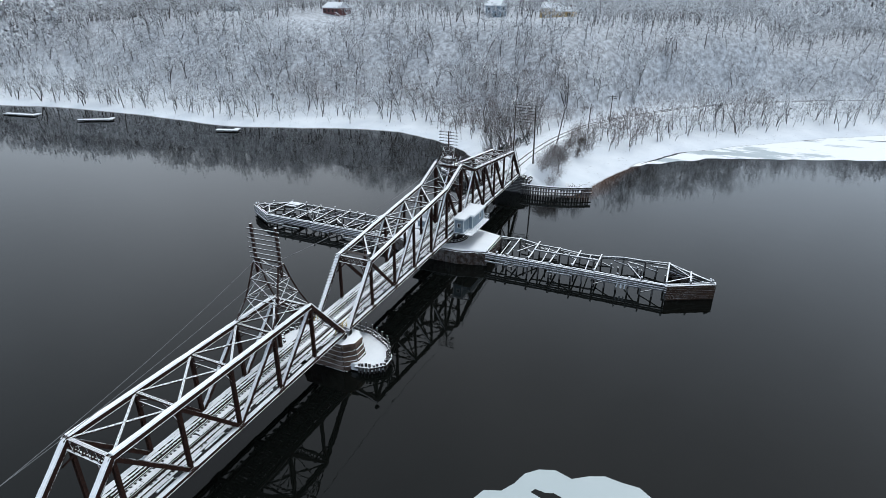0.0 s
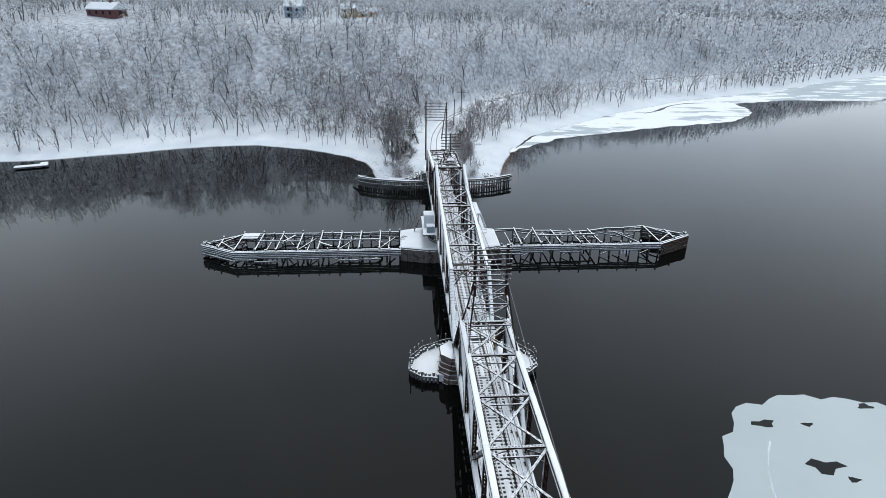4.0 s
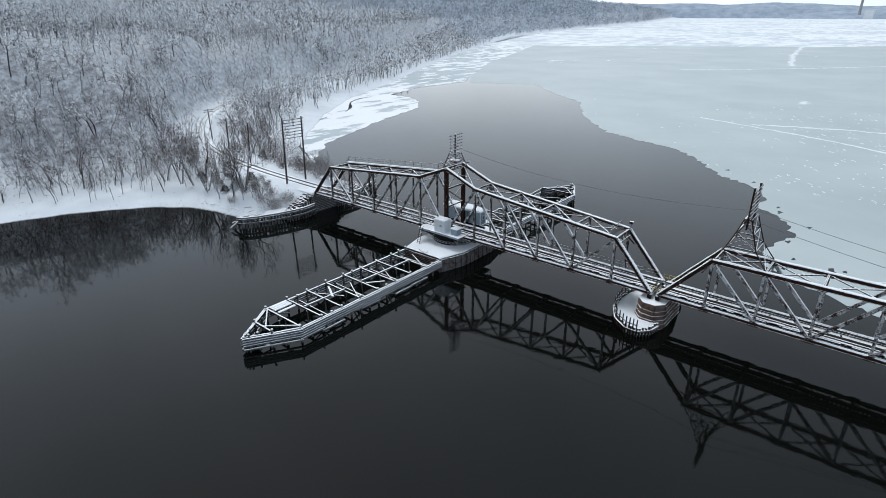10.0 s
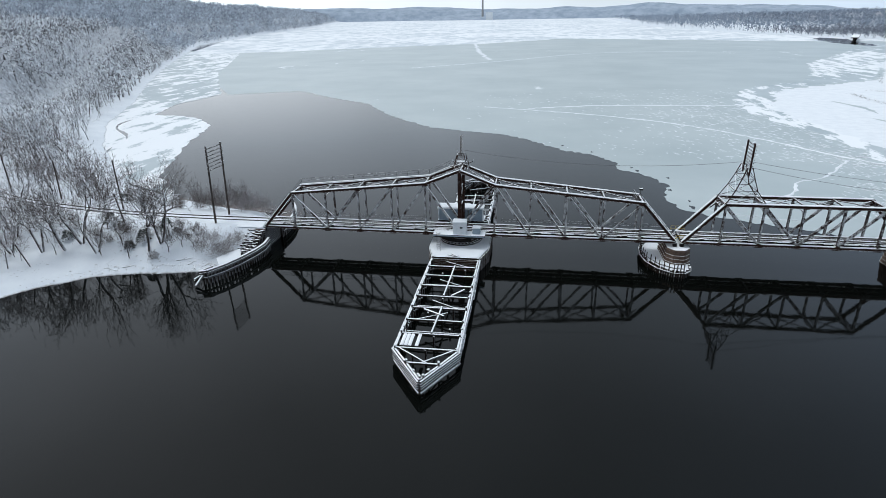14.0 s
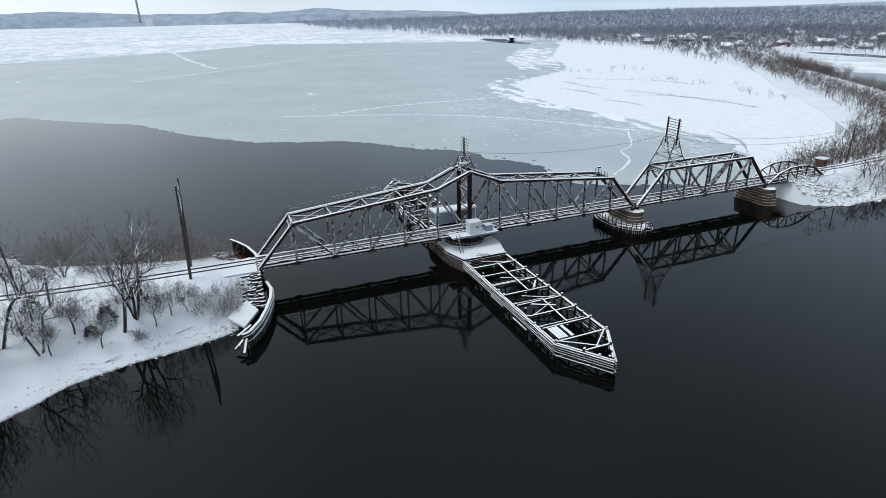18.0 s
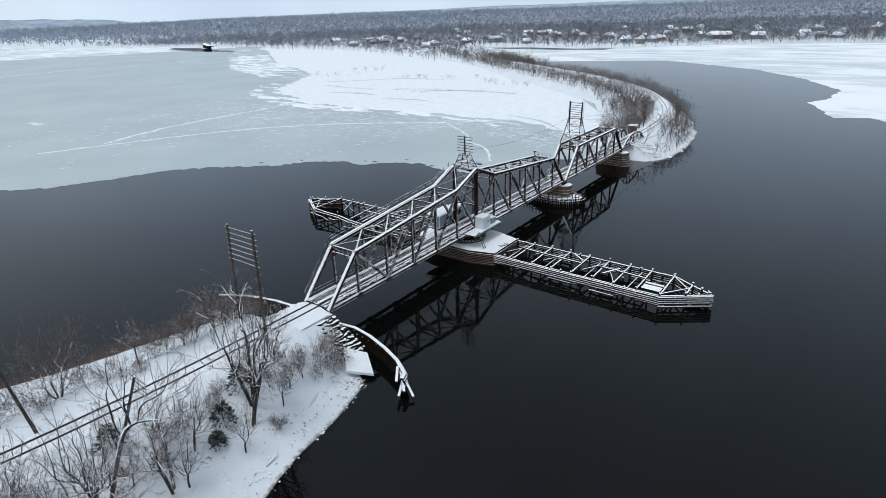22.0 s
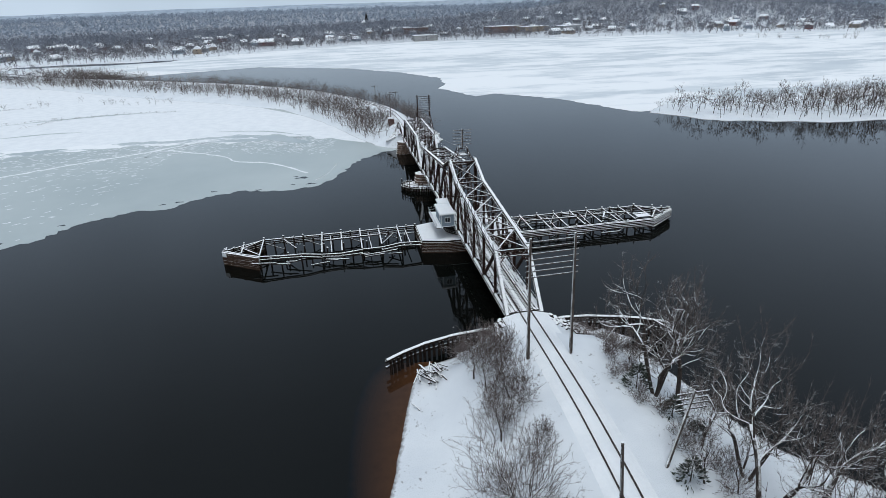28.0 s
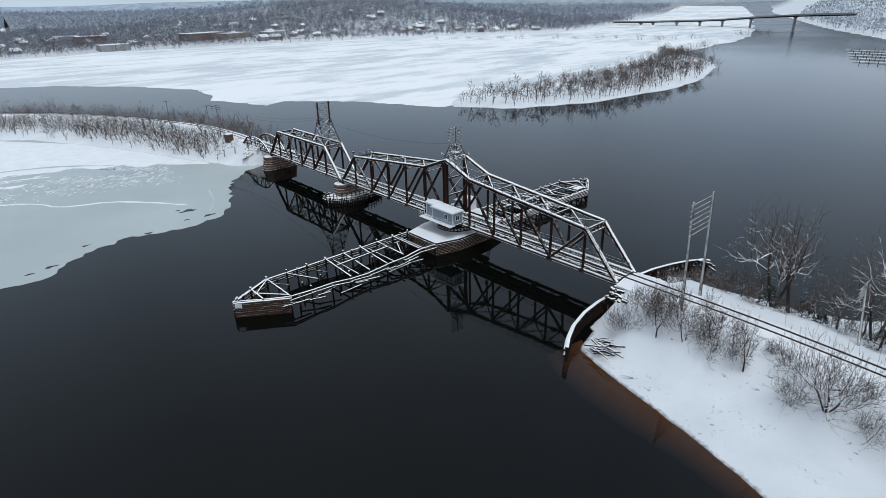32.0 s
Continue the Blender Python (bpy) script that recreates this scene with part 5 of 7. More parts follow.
for i in range(4):
    bm.faces.new((v[i], w[i], w[(i + 1) % 4], v[(i + 1) % 4]))
bmesh.ops.recalc_face_normals(bm, faces=bm.faces[:])
part("top", bm, M_SNOW, slab)

abut = thing("abutment", 0, 0, 0, "stepped timber and stone abutment under the bridge end", "abutment")
part("body", prism(bmesh.new(), [(-40.0, -3.1), (-36.4, -3.1), (-36.4, 3.1), (-40.0, 3.1)], -0.5, 3.75), M_TIMBER, abut)
for i in range(10):
    solid(abut, "facing_timber", (-36.32, -3.2, 0.2 + 0.37 * i), (-36.32, 3.2, 0.2 + 0.37 * i), 0.16, 0.33, material=M_TIMBER)
part("seat", prism(bmesh.new(), [(-39.5, -3.0), (-36.2, -3.0), (-36.2, 3.0), (-39.5, 3.0)], 3.75, 3.98), M_STONE, abut)
rnd = random.Random(41)
crib = thing("timber_crib", 0, 0, 0, "tumbled stack of dark snow-topped crib timbers by the abutment", "timber")
for s in (-1, 1):
    for i in range(9 if s < 0 else 3):
        y = s * (3.4 + 0.66 * i)
        z = 3.75 - 0.34 * i
        for j in range(4):
            x = -38.9 + 0.75 * j + rnd.uniform(-0.3, 0.3) - 0.06 * i
            l = rnd.uniform(0.45, 0.95)
            t = rnd.uniform(-0.25, 0.25)
            zz = z - 0.12 * (j == 3) + rnd.uniform(-0.16, 0.1)
            yy = y + rnd.uniform(-0.15, 0.15)
            p, q = (x - l / 2, yy - t, zz), (x + l / 2, yy + t, zz + rnd.uniform(-0.1, 0.1))
            solid(crib, "crib_timber", p, q, rnd.uniform(0.26, 0.5), 0.3, material=M_TIMBER)
        solid(crib, "crib_post", (-36.5, y, z + 0.1), (-36.5 + rnd.uniform(-0.1, 0.1), y, -0.8), 0.3, 0.3, (1, 0, 0), M_TIMBER)
        solid(crib, "crib_beam", (-38.8, y, z - 0.34), (-36.4, y, z - 0.36), 0.3, 0.34, material=M_TIMBER)


# ---- trees ----
def frost_material(name, ca, cb, cc, wind=0.0, own=0.0):
    m, nt, bs = mat_base(name)
    geo = nt.nodes.new("ShaderNodeNewGeometry")
    r = nt.nodes.new("ShaderNodeValToRGB")
    r.color_ramp.elements[0].color, r.color_ramp.elements[1].color = (*ca, 1), (*cc, 1)
    mid = r.color_ramp.elements.new(0.5)
    mid.color = (*cb, 1)
    big = nz(nt, 0.03, 3, 0.6, geo.outputs["Position"])
    f = math_node(nt, "ADD", math_node(nt, "MULTIPLY", geo.outputs["Random Per Island"], 0.75), math_node(nt, "MULTIPLY", math_node(nt, "SUBTRACT", big, 0.38), 0.9))
    if wind:
        sp = nt.nodes.new("ShaderNodeSeparateXYZ")
        nt.links.new(geo.outputs["True Normal"], sp.inputs[0])
        tone = nz(nt, 0.11, 2, 0.5, geo.outputs["Position"])
        f = math_node(nt, "MULTIPLY_ADD", math_node(nt, "SUBTRACT", tone, 0.5), 0.9, f)
        f = math_node(nt, "MULTIPLY_ADD", sp.outputs["Z"], wind * 0.9, f)
        f = math_node(nt, "MULTIPLY_ADD", sp.outputs["X"], wind, math_node(nt, "SUBTRACT", f, wind * 0.5))
    if own:
        # every tree carries its own share of frost
        at = nt.nodes.new("ShaderNodeAttribute")
        at.attribute_name = "tone"
        f = math_node(nt, "MULTIPLY_ADD", math_node(nt, "SUBTRACT", at.outputs["Fac"], 0.5), own, f)
    nt.links.new(f, r.inputs[0])
    nt.links.new(r.outputs[0], bs.inputs["Base Color"])
    bs.inputs["Roughness"].default_value = 0.9
    bs.inputs["Specular IOR Level"].default_value = 0.1
    return m


M_FROST = frost_material("frosted_twigs", (0.09, 0.083, 0.086), (0.76, 0.78, 0.81), (0.97, 0.975, 0.98), 0.7, 0.55)
M_BROWN = frost_material("brown_twigs", (0.045, 0.034, 0.03), (0.115, 0.09, 0.08), (0.3, 0.27, 0.265))
M_BRUSH = frost_material("brown_brush", (0.075, 0.058, 0.053), (0.19, 0.155, 0.145), (0.65, 0.63, 0.64), 0.35)
# pale blue-grey haze is painted into the colour of the far woods
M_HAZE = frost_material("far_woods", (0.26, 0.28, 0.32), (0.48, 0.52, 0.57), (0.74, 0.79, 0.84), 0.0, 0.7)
# painted haze: tones kept close here, paler and bluer in the far copy
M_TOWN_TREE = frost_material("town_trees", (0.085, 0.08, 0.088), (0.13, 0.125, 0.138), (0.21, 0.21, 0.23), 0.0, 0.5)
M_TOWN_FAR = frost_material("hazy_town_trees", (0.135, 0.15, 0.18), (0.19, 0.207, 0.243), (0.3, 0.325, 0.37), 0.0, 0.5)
# distant woods are lighter and bluer, with the air's haze painted in
M_DISTANT = frost_material("hazed_horizon_woods", (0.2, 0.235, 0.285), (0.27, 0.315, 0.375), (0.37, 0.42, 0.485), 0.0, 0.5)
M_JUNIPER = frost_material("juniper_green", (0.02, 0.026, 0.02), (0.06, 0.07, 0.06), (0.75, 0.78, 0.8))


def skeleton(trunk, targets, thrift=0.45, bend=0.12, seed=0):
    """Joins each target to the nearest, best-fed point of the growing tree: nodes, parents and the number of tips each node feeds."""
    rng = np.random.default_rng(seed)
    n0 = len(trunk)
    P = np.zeros((n0 + 3 * len(targets), 3))
    P[:n0] = trunk
    par = [-1] + list(range(n0 - 1))
    L = np.zeros(len(P))
    for i in range(1, n0):
        L[i] = L[i - 1] + np.linalg.norm(P[i] - P[i - 1]) * 0.6
    n = n0
    order = np.argsort(np.linalg.norm(targets - np.asarray(trunk[-1]), axis=1))
    for t in targets[order]:
        d = np.linalg.norm(P[:n] - t, axis=1)
        g = t - P[:n]
        reach = np.hypot(g[:, 0], g[:, 1]) * 1.35 + np.where(g[:, 2] > 0, g[:, 2] * 0.75, -g[:, 2] * 1.7)
        j = int(np.argmin(reach + thrift * L[:n]))
        k = 3 if d[j] > 2.2 else 2 if d[j] > 0.9 else 1
        a, dj = P[j].copy(), d[j]
        for i in range(1, k + 1):
            q = a + (t - a) * (i / k)
            if i < k:
                q = q + rng.normal(0, bend, 3) * dj * 0.6 + np.array((0, 0, -0.05 * dj))
            P[n] = q
            par.append(j)
            L[n] = L[j] + np.linalg.norm(P[n] - P[j])
            j = n
            n += 1
    feed = np.ones(n)
    for i in range(n - 1, 0, -1):
        feed[par[i]] += feed[i]
    heavy = np.full(n, -1)
    for i in range(1, n):
        j = par[i]
        if heavy[j] < 0 or feed[i] > feed[heavy[j]]:
            heavy[j] = i
    # ease the kinks out of the limbs
    inner = np.array([i for i in range(1, n) if heavy[i] >= 0])
    up = np.array(par)[inner]
    for _ in range(3):
        P[inner] = 0.5 * P[inner] + 0.25 * (P[up] + P[heavy[inner]])
    return P[:n], par, feed


def crown_points(rng, n, c, r, lobes, tight=0.42, shell=0.55):
    """Points gathered in a few loose lobes of an egg-shaped crown."""
    u = rng.normal(0, 1, (lobes, 3))
    u /= np.linalg.norm(u, axis=1)[:, None]
    u[:, 2] = np.abs(u[:, 2]) * 1.2 - 0.45
    cs = np.asarray(c) + u * np.asarray(r) * rng.uniform(shell, 1.0, lobes)[:, None]
    k = rng.integers(0, lobes, n)
    f = rng.random(n)[:, None] ** 0.6
    core = np.asarray(c) - np.array((0, 0, r[2] * 0.6))
    return core + (cs[k] - core) * (0.35 + 0.65 * f) + rng.normal(0, 1, (n, 3)) * np.asarray(r) * tight * (0.35 + 0.5 * f)


def near_tree(name, x, y, h, seed, label, stems=1, lean=(0, 0), tips=330, wide=0.3, lobes=9, girth=1.0, category="tree", group="bare trees", fork=0.42, fine=0.011, brown=False, whips=1, splay=0.25, tight=0.42, power=0.58, bend=0.05):
    rng = np.random.default_rng(seed)
    z = float(height(x, y)) - 0.15
    ob = thing(name, x, y, z, label, category, group)
    bc = bmesh.new()
    for s in range(stems):
        bt = bmesh.new()
        az = 6.283 * (s + 0.5 * rng.random()) / stems
        k = 0.0 if stems == 1 else splay * rng.uniform(0.65, 1.35)
        d = np.array((math.cos(az) * k + lean[0], math.sin(az) * k + lean[1], 1.0))
        hh = h * (1.0 if s == 0 else rng.uniform(0.72, 0.98))
        base = np.array((math.cos(az), math.sin(az), 0)) * (0.18 * girth if stems > 1 else 0)
        m = 5
        trunk = np.array([base + d * (hh * fork * i / m) + rng.normal(0, 0.03, 3) * hh * 0.25 * (i > 0) * np.array((1, 1, 0.2)) for i in range(m + 1)])
        c = base + d * hh * (fork * 0.5 + 0.5) * np.array((1.15, 1.15, 1))
        c[2] = hh * (0.5 + fork * 0.42)
        r = (hh * wide, hh * wide, hh * (1 - fork) * 0.72)
        n = int(tips / stems * (1.0 if s == 0 else 0.9))
        P, par, feed = skeleton(trunk, crown_points(rng, n, c, r, lobes, tight), 0.34, bend, seed + s)
        P[:, 2] = np.maximum(P[:, 2], 0.1)
        P[0, 2] = 0.0
        rad = 0.0145 * h * girth * (0.8 if stems > 1 else 1.0) * (feed / feed[0]) ** power
        for i in range(1, len(P)):
            j = par[i]
            if (P[i] - P[j]) @ (P[i] - P[j]) < 1e-5:
                continue
            ra, rb = (max(rad[i] * 1.12, fine * 1.2), max(rad[i], fine)) if j >= len(trunk) or i >= len(trunk) else (rad[j], rad[i])
            big = rad[i] > 0.3 * rad[0]
            tube(bt if big or rb > 0.022 else bc, P[i], P[j], rb, ra, 7 if big else 4 if rb > 0.03 else 3)
            if not big and feed[i] < 6:
                for _ in range(whips):
                    a = Vector(P[j]).lerp(Vector(P[i]), rng.uniform(0.3, 1))
                    e = (Vector(P[i] - P[j]).normalized() + Vector(rng.normal(0, 0.55, 3))).normalized()
                    w = e.orthogonal().normalized() * fine * 0.9
                    q = a + e * rng.uniform(0.3, 0.75) * (h / 9) ** 0.5
                    bc.faces.new((bc.verts.new(a - w), bc.verts.new(a + w), bc.verts.new(q)))
        part("trunk" if category == "tree" else "stem", bt, M_BARK, ob)
    part("crown", bc, M_BRUSH if brown and x > -55 else M_BROWN if brown else M_TWIG, ob)
    return ob


# ---- the track and things of the wooded point ----
def spline(pts, step):
    """Even points along a smooth line through pts."""
    out = []
    n = len(pts)
    for i in range(n - 1):
        p0, p1, p2, p3 = (Vector(pts[max(0, min(n - 1, j))]) for j in (i - 1, i, i + 1, i + 2))
        k = max(2, int((p2 - p1).length / step))
        for j in range(k):
            t = j / k
            out.append(0.5 * ((2 * p1) + (p2 - p0) * t + (2 * p0 - 5 * p1 + 4 * p2 - p3) * t * t + (3 * p1 - p0 - 3 * p2 + p3) * t ** 3))
    out.append(Vector(pts[-1]))
    return out


def ground_track(name, pts, label):
    ob = thing(name, 0, 0, 0, label, "track")
    line = spline(pts, 1.5)
    for k in (-1, 1):
        bm = bmesh.new()
        rows = []
        for i, p in enumerate(line):
            d = (line[min(i + 1, len(line) - 1)] - line[max(i - 1, 0)]).normalized()
            s = Vector((-d.y, d.x))
            z = 4.86
            rows.append([bm.verts.new((p.x + s.x * (k * 0.753 + o), p.y + s.y * (k * 0.753 + o), z + dz)) for o, dz in ((-0.07, -0.45), (-0.05, -0.02), (0.05, -0.02), (0.07, -0.45))])
        for r, q in zip(rows, rows[1:]):
            for j in range(3):
                bm.faces.new((r[j], q[j], q[j + 1], r[j + 1]))
        bmesh.ops.recalc_face_normals(bm, faces=bm.faces[:])
        part("running_rail", bm, M_RAIL, ob)
    bm = bmesh.new()
    rows = []
    for i, p in enumerate(line):
        d = (line[min(i + 1, len(line) - 1)] - line[max(i - 1, 0)]).normalized()
        s = Vector((-d.y, d.x))
        rows.append([bm.verts.new((p.x + s.x * o, p.y + s.y * o, z)) for o, z in ((-3.0, 4.2), (-1.6, 4.6), (-0.95, 4.7), (-0.62, 4.66), (0, 4.72), (0.62, 4.66), (0.95, 4.7), (1.6, 4.6), (3.0, 4.2))])
    for r, q in zip(rows, rows[1:]):
        for j in range(8):
            bm.faces.new((r[j], q[j], q[j + 1], r[j + 1]))
    bmesh.ops.recalc_face_normals(bm, faces=bm.faces[:])
    part("snowy_ballast", bm, M_SNOW, ob, "snow-covered track bed")
    return ob


ground_track("railway_track", [(-36.6, 0)] + TRACK_W[1:], "railway track with dark rails showing through snow")
ground_track("railway_track", [(91.4, 0)] + TRACK_E[1:], "curving railway track along the snowy causeway")


def utility_pole(name, x, y, top, label, arms=0, lean=(0, 0), z=None, r=0.17):
    z = float(height(x, y)) - 0.3 if z is None else z
    ob = thing(name, 0, 0, 0, label, "utility pole", "line poles")
    e = (x + lean[0], y + lean[1], top)
    part("pole", tube(bmesh.new(), (x, y, z), e, r, r * 0.65, 8), M_POLE, ob)
    for i in range(arms):
        cross_arm(ob, (e[0] + 0.15, e[1], top - 0.35 - 0.55 * i), 1.5, 0.0, 5, 0.1)
    return ob


hframe = thing("double_utility_pole", 0, 0, 0, "two tall timber poles carrying seven long crossarms", "utility pole", "line poles")
for k, (px, py, tx, ty, tz) in enumerate(((-46.3, 2.9, -45.6, 2.8, 18.8), (-46.3, -2.2, -45.7, -2.1, 19.0))):
    part("pole", tube(bmesh.new(), (px, py, 3.0), (tx, ty, tz), 0.22, 0.14, 8), M_POLE, hframe)
for i in range(7):
    cross_arm(hframe, (-45.6 - 0.035 * i, 0.35, 18.4 - 0.66 * i), 2.95, -0.05, 10, 0.1)
utility_pole("leaning_pole", -64.3, -3.4, 11.0, "leaning old line pole with four short crossarms", 4, (1.4, -2.6))
utility_pole("leaning_pole", -69.4, 3.3, 14.3, "tall bare timber pole leaning beside the track", 0, (-1.05, 1.4))
utility_pole("line_pole", -88, 8.5, 13.0, "bare timber pole beside the snowy track", 0, (0.3, 0.2))
utility_pole("line_pole", -104, 12.5, 13.5, "bare timber pole beside the snowy track", 2)
utility_pole("line_pole", 106.8, 2.9, 13.8, "tall timber line pole with two crossarms on the causeway", 3, (0.2, 0))
utility_pole("line_pole", 128, -1.5, 11.0, "timber line pole beside the causeway track", 1)
utility_pole("line_pole", 150, 5.0, 11.0, "timber line pole beside the causeway track", 1)
shed = thing("signal_hut", 0, 0, 0, "small dark red signal hut on the causeway", "hut")
M_RED = plain("red_brown_paint", (0.06, 0.03, 0.025), (0.1, 0.045, 0.035), 0.7)
part("wall", box(bmesh.new(), 97.6, 99.6, 2.6, 4.6, 3.6, 6.1), M_RED, shed)
part("roof", prism(bmesh.new(), [(97.4, 2.4), (99.8, 2.4), (99.8, 4.8), (97.4, 4.8)], 6.1, 6.35, 0.1), M_SNOW, shed, "snow-covered roof")
part("door", box(bmesh.new(), 98.2, 98.9, 2.57, 2.6, 3.7, 5.6), M_STEEL_DARK, shed)

BIG = "tall bare tree with snow along its crooked limbs"
for i, (x, y, h, stems, lx, ly) in enumerate((
        (-53.4, -8.8, 13.5, 3, 0.0, -0.05), (-54.9, -10.5, 12.0, 1, 0.22, -0.1), (-69.0, -9.4, 14.0, 2, 0.08, -0.14), (-71.0, -11.4, 13.0, 1, 0.05, -0.3),
        (-79.5, -14.0, 12.0, 2, -0.05, 0), (-64.4, -11.6, 10.5, 2, 0, -0.05), (-74.5, -12.6, 11.5, 2, 0, 0), (-83, -9, 13.0, 2, 0, 0))):
    near_tree("bare_tree", x, y, h * 1.16, 100 + i, BIG, stems, (lx, ly), 640, 0.29, 9, 1.1, fork=0.36, fine=0.008, whips=7, tight=0.27, power=0.52, bend=0.085, splay=0.3)
MID = "slender bare tree dusted with snow on the bank"
for i, (x, y, h, stems, lx, ly) in enumerate((
        (-60.8, -9.4, 8.5, 1, 0.1, -0.12), (-66.0, -6.0, 7.0, 1, 0.02, 0.1), (-63.2, -12.2, 7.0, 1, 0, -0.1), (-49, -9.4, 5.5, 1, 0, -0.1), (-57.4, -12.6, 6.5, 1, 0, 0), (-47.0, -9.2, 4.5, 1, 0, 0), (-51, -10.6, 5.5, 1, 0.1, 0),
        (-56.8, 9.0, 6.4, 1, 0, 0), (-46.4, 9.2, 6.6, 1, -0.05, 0), (-49.6, 8.4, 6.0, 2, 0, 0), (-52.0, 6.6, 5.2, 2, 0, 0), (-75.5, 12, 8.0, 2, 0, 0), (-79, 10, 9.0, 2, 0, 0), (-76, -8, 8.0, 1, 0.1, 0), (-82, -5.5, 9.0, 2, 0, 0), (-84, 13, 9, 2, 0, 0), (-86, 18, 9, 1, 0, 0), (-88, -12, 10, 2, 0, 0))):
    near_tree("young_tree", x, y, h, 200 + i, MID, stems, (lx, ly), 360, 0.28, 8, 0.95, fork=0.24, fine=0.009, whips=5, tight=0.28, power=0.5, bend=0.08)
BUSH = "dense leafless bush with fine snowy twigs"
for i, (x, y, h, n, w) in enumerate((
        (-64.6, 8.6, 7.4, 7, 0.55), (-60.6, 6.6, 3.0, 5, 0.55), (-58.4, 5.4, 2.0, 3, 0.5), (-69.2, 11.2, 3.4, 5, 0.55), (-54.4, 6.4, 3.6, 4, 0.45), (-51.0, 5.6, 4.4, 4, 0.42), (-48.4, 6.8, 4.8, 5, 0.42), (-46.0, 6.4, 4.4, 4, 0.42), (-43.6, 7.0, 4.0, 4, 0.45), (-44.8, 4.8, 3.0, 3, 0.45), (-41.8, 6.0, 2.8, 3, 0.5),
        (-57.0, -7.4, 2.4, 4, 0.5), (-60.6, -7.2, 2.6, 4, 0.5), (-64.0, -9.4, 2.6, 4, 0.5), (-66.8, -8.2, 2.8, 4, 0.5), (-50.4, -7.4, 2.2, 4, 0.5), (-46.0, -7.4, 2.6, 4, 0.5), (-43.4, -8.0, 2.8, 4, 0.5), (-48.0, -6.0, 2.0, 3, 0.5), (-53.0, -12.2, 2.0, 3, 0.5), (-73.6, -5.6, 3.6, 4, 0.5), (-76.5, 7, 4.2, 4, 0.5), (-72, 9, 3.4, 4, 0.5), (-80.5, 6.5, 4.2, 4, 0.5), (-41.6, -7.0, 3.2, 4, 0.45), (-40.8, -9.0, 3.6, 4, 0.42), (-42.6, -9.8, 4.0, 4, 0.42), (-45.0, -10.2, 3.6, 4, 0.42), (-39.6, -6.2, 3.0, 4, 0.45), (-40.5, 8.5, 3.4, 4, 0.45), (-42.5, 9.6, 3.6, 4, 0.45), (-53, 9.4, 3.4, 4, 0.45), (-50.6, 7.6, 4.0, 4, 0.45), (-45.2, 8.0, 4.2, 4, 0.45), (-55.6, 8.2, 3.4, 4, 0.45), (-62.0, 10.6, 3.0, 4, 0.6), (-67.6, 7.2, 2.6, 4, 0.6), (-51.6, -5.2, 2.4, 4, 0.5), (-62.4, -6.6, 2.4, 4, 0.5), (-55.2, -6.0, 2.2, 4, 0.5))):
    if i == 0:
        near_tree("spreading_tree", x - 0.6, y + 1.2, 8.6, 300, "wide many-stemmed bare tree with dense fine twigs", 4, (0, 0), 2000, 0.5, 16, 1.0, "tree", "bare trees", 0.2, 0.009, True, 3, 0.42, 0.3, 0.48, 0.06)
        continue
    tall = h * (1.15 if x > -55 and y > 3 else 1.0)
    near_tree("bare_bush", x, y, tall, 300 + i, BUSH, 1, (0, 0), 380 + 110 * int(h), w * 1.1, 10, 0.6, "bush", "leafless bushes", 0.07, 0.009, True, 3, 0.3, 0.3)


def juniper(x, y, h, seed):
    rnd = random.Random(seed)
    z = float(height(x, y))
    ob = thing("juniper_bush", x, y, z, "low dark evergreen bush under snow", "bush", "evergreen bushes")
    part("stem", tube(bmesh.new(), (0, 0, -0.1), (0, 0, h * 0.7), 0.07, 0.03, 5), M_BARK, ob)
    bm = bmesh.new()
    for i in range(420):
        t = rnd.random() ** 0.7
        a, r = rnd.uniform(0, 6.283), h * 0.55 * (1.05 - t) * rnd.uniform(0.5, 1.15) + 0.1
        p = Vector((r * math.cos(a) * 0.75, r * math.sin(a) * 0.75, h * t * 0.85 - 0.1))
        d = Vector((math.cos(a), math.sin(a), rnd.uniform(-0.1, 0.8))).normalized()
        w = d.orthogonal().normalized() * rnd.uniform(0.05, 0.1)
        e = p + d * rnd.uniform(0.3, 0.6)
        m = p.lerp(e, 0.5)
        bm.faces.new([bm.verts.new(v) for v in (p, m - w, e, m + w)])
    part("foliage", bm, M_JUNIPER, ob)


for i, (x, y, h) in enumerate(((-56.9, -8.6, 2.6), (-53.2, -6.6, 3.4), (-66.0, -4.6, 2.8), (-58.8, -10.2, 1.6), (-72.5, -8.5, 2.2), (-73.5, 9.5, 2.6))):
    juniper(x, y, h, 400 + i)

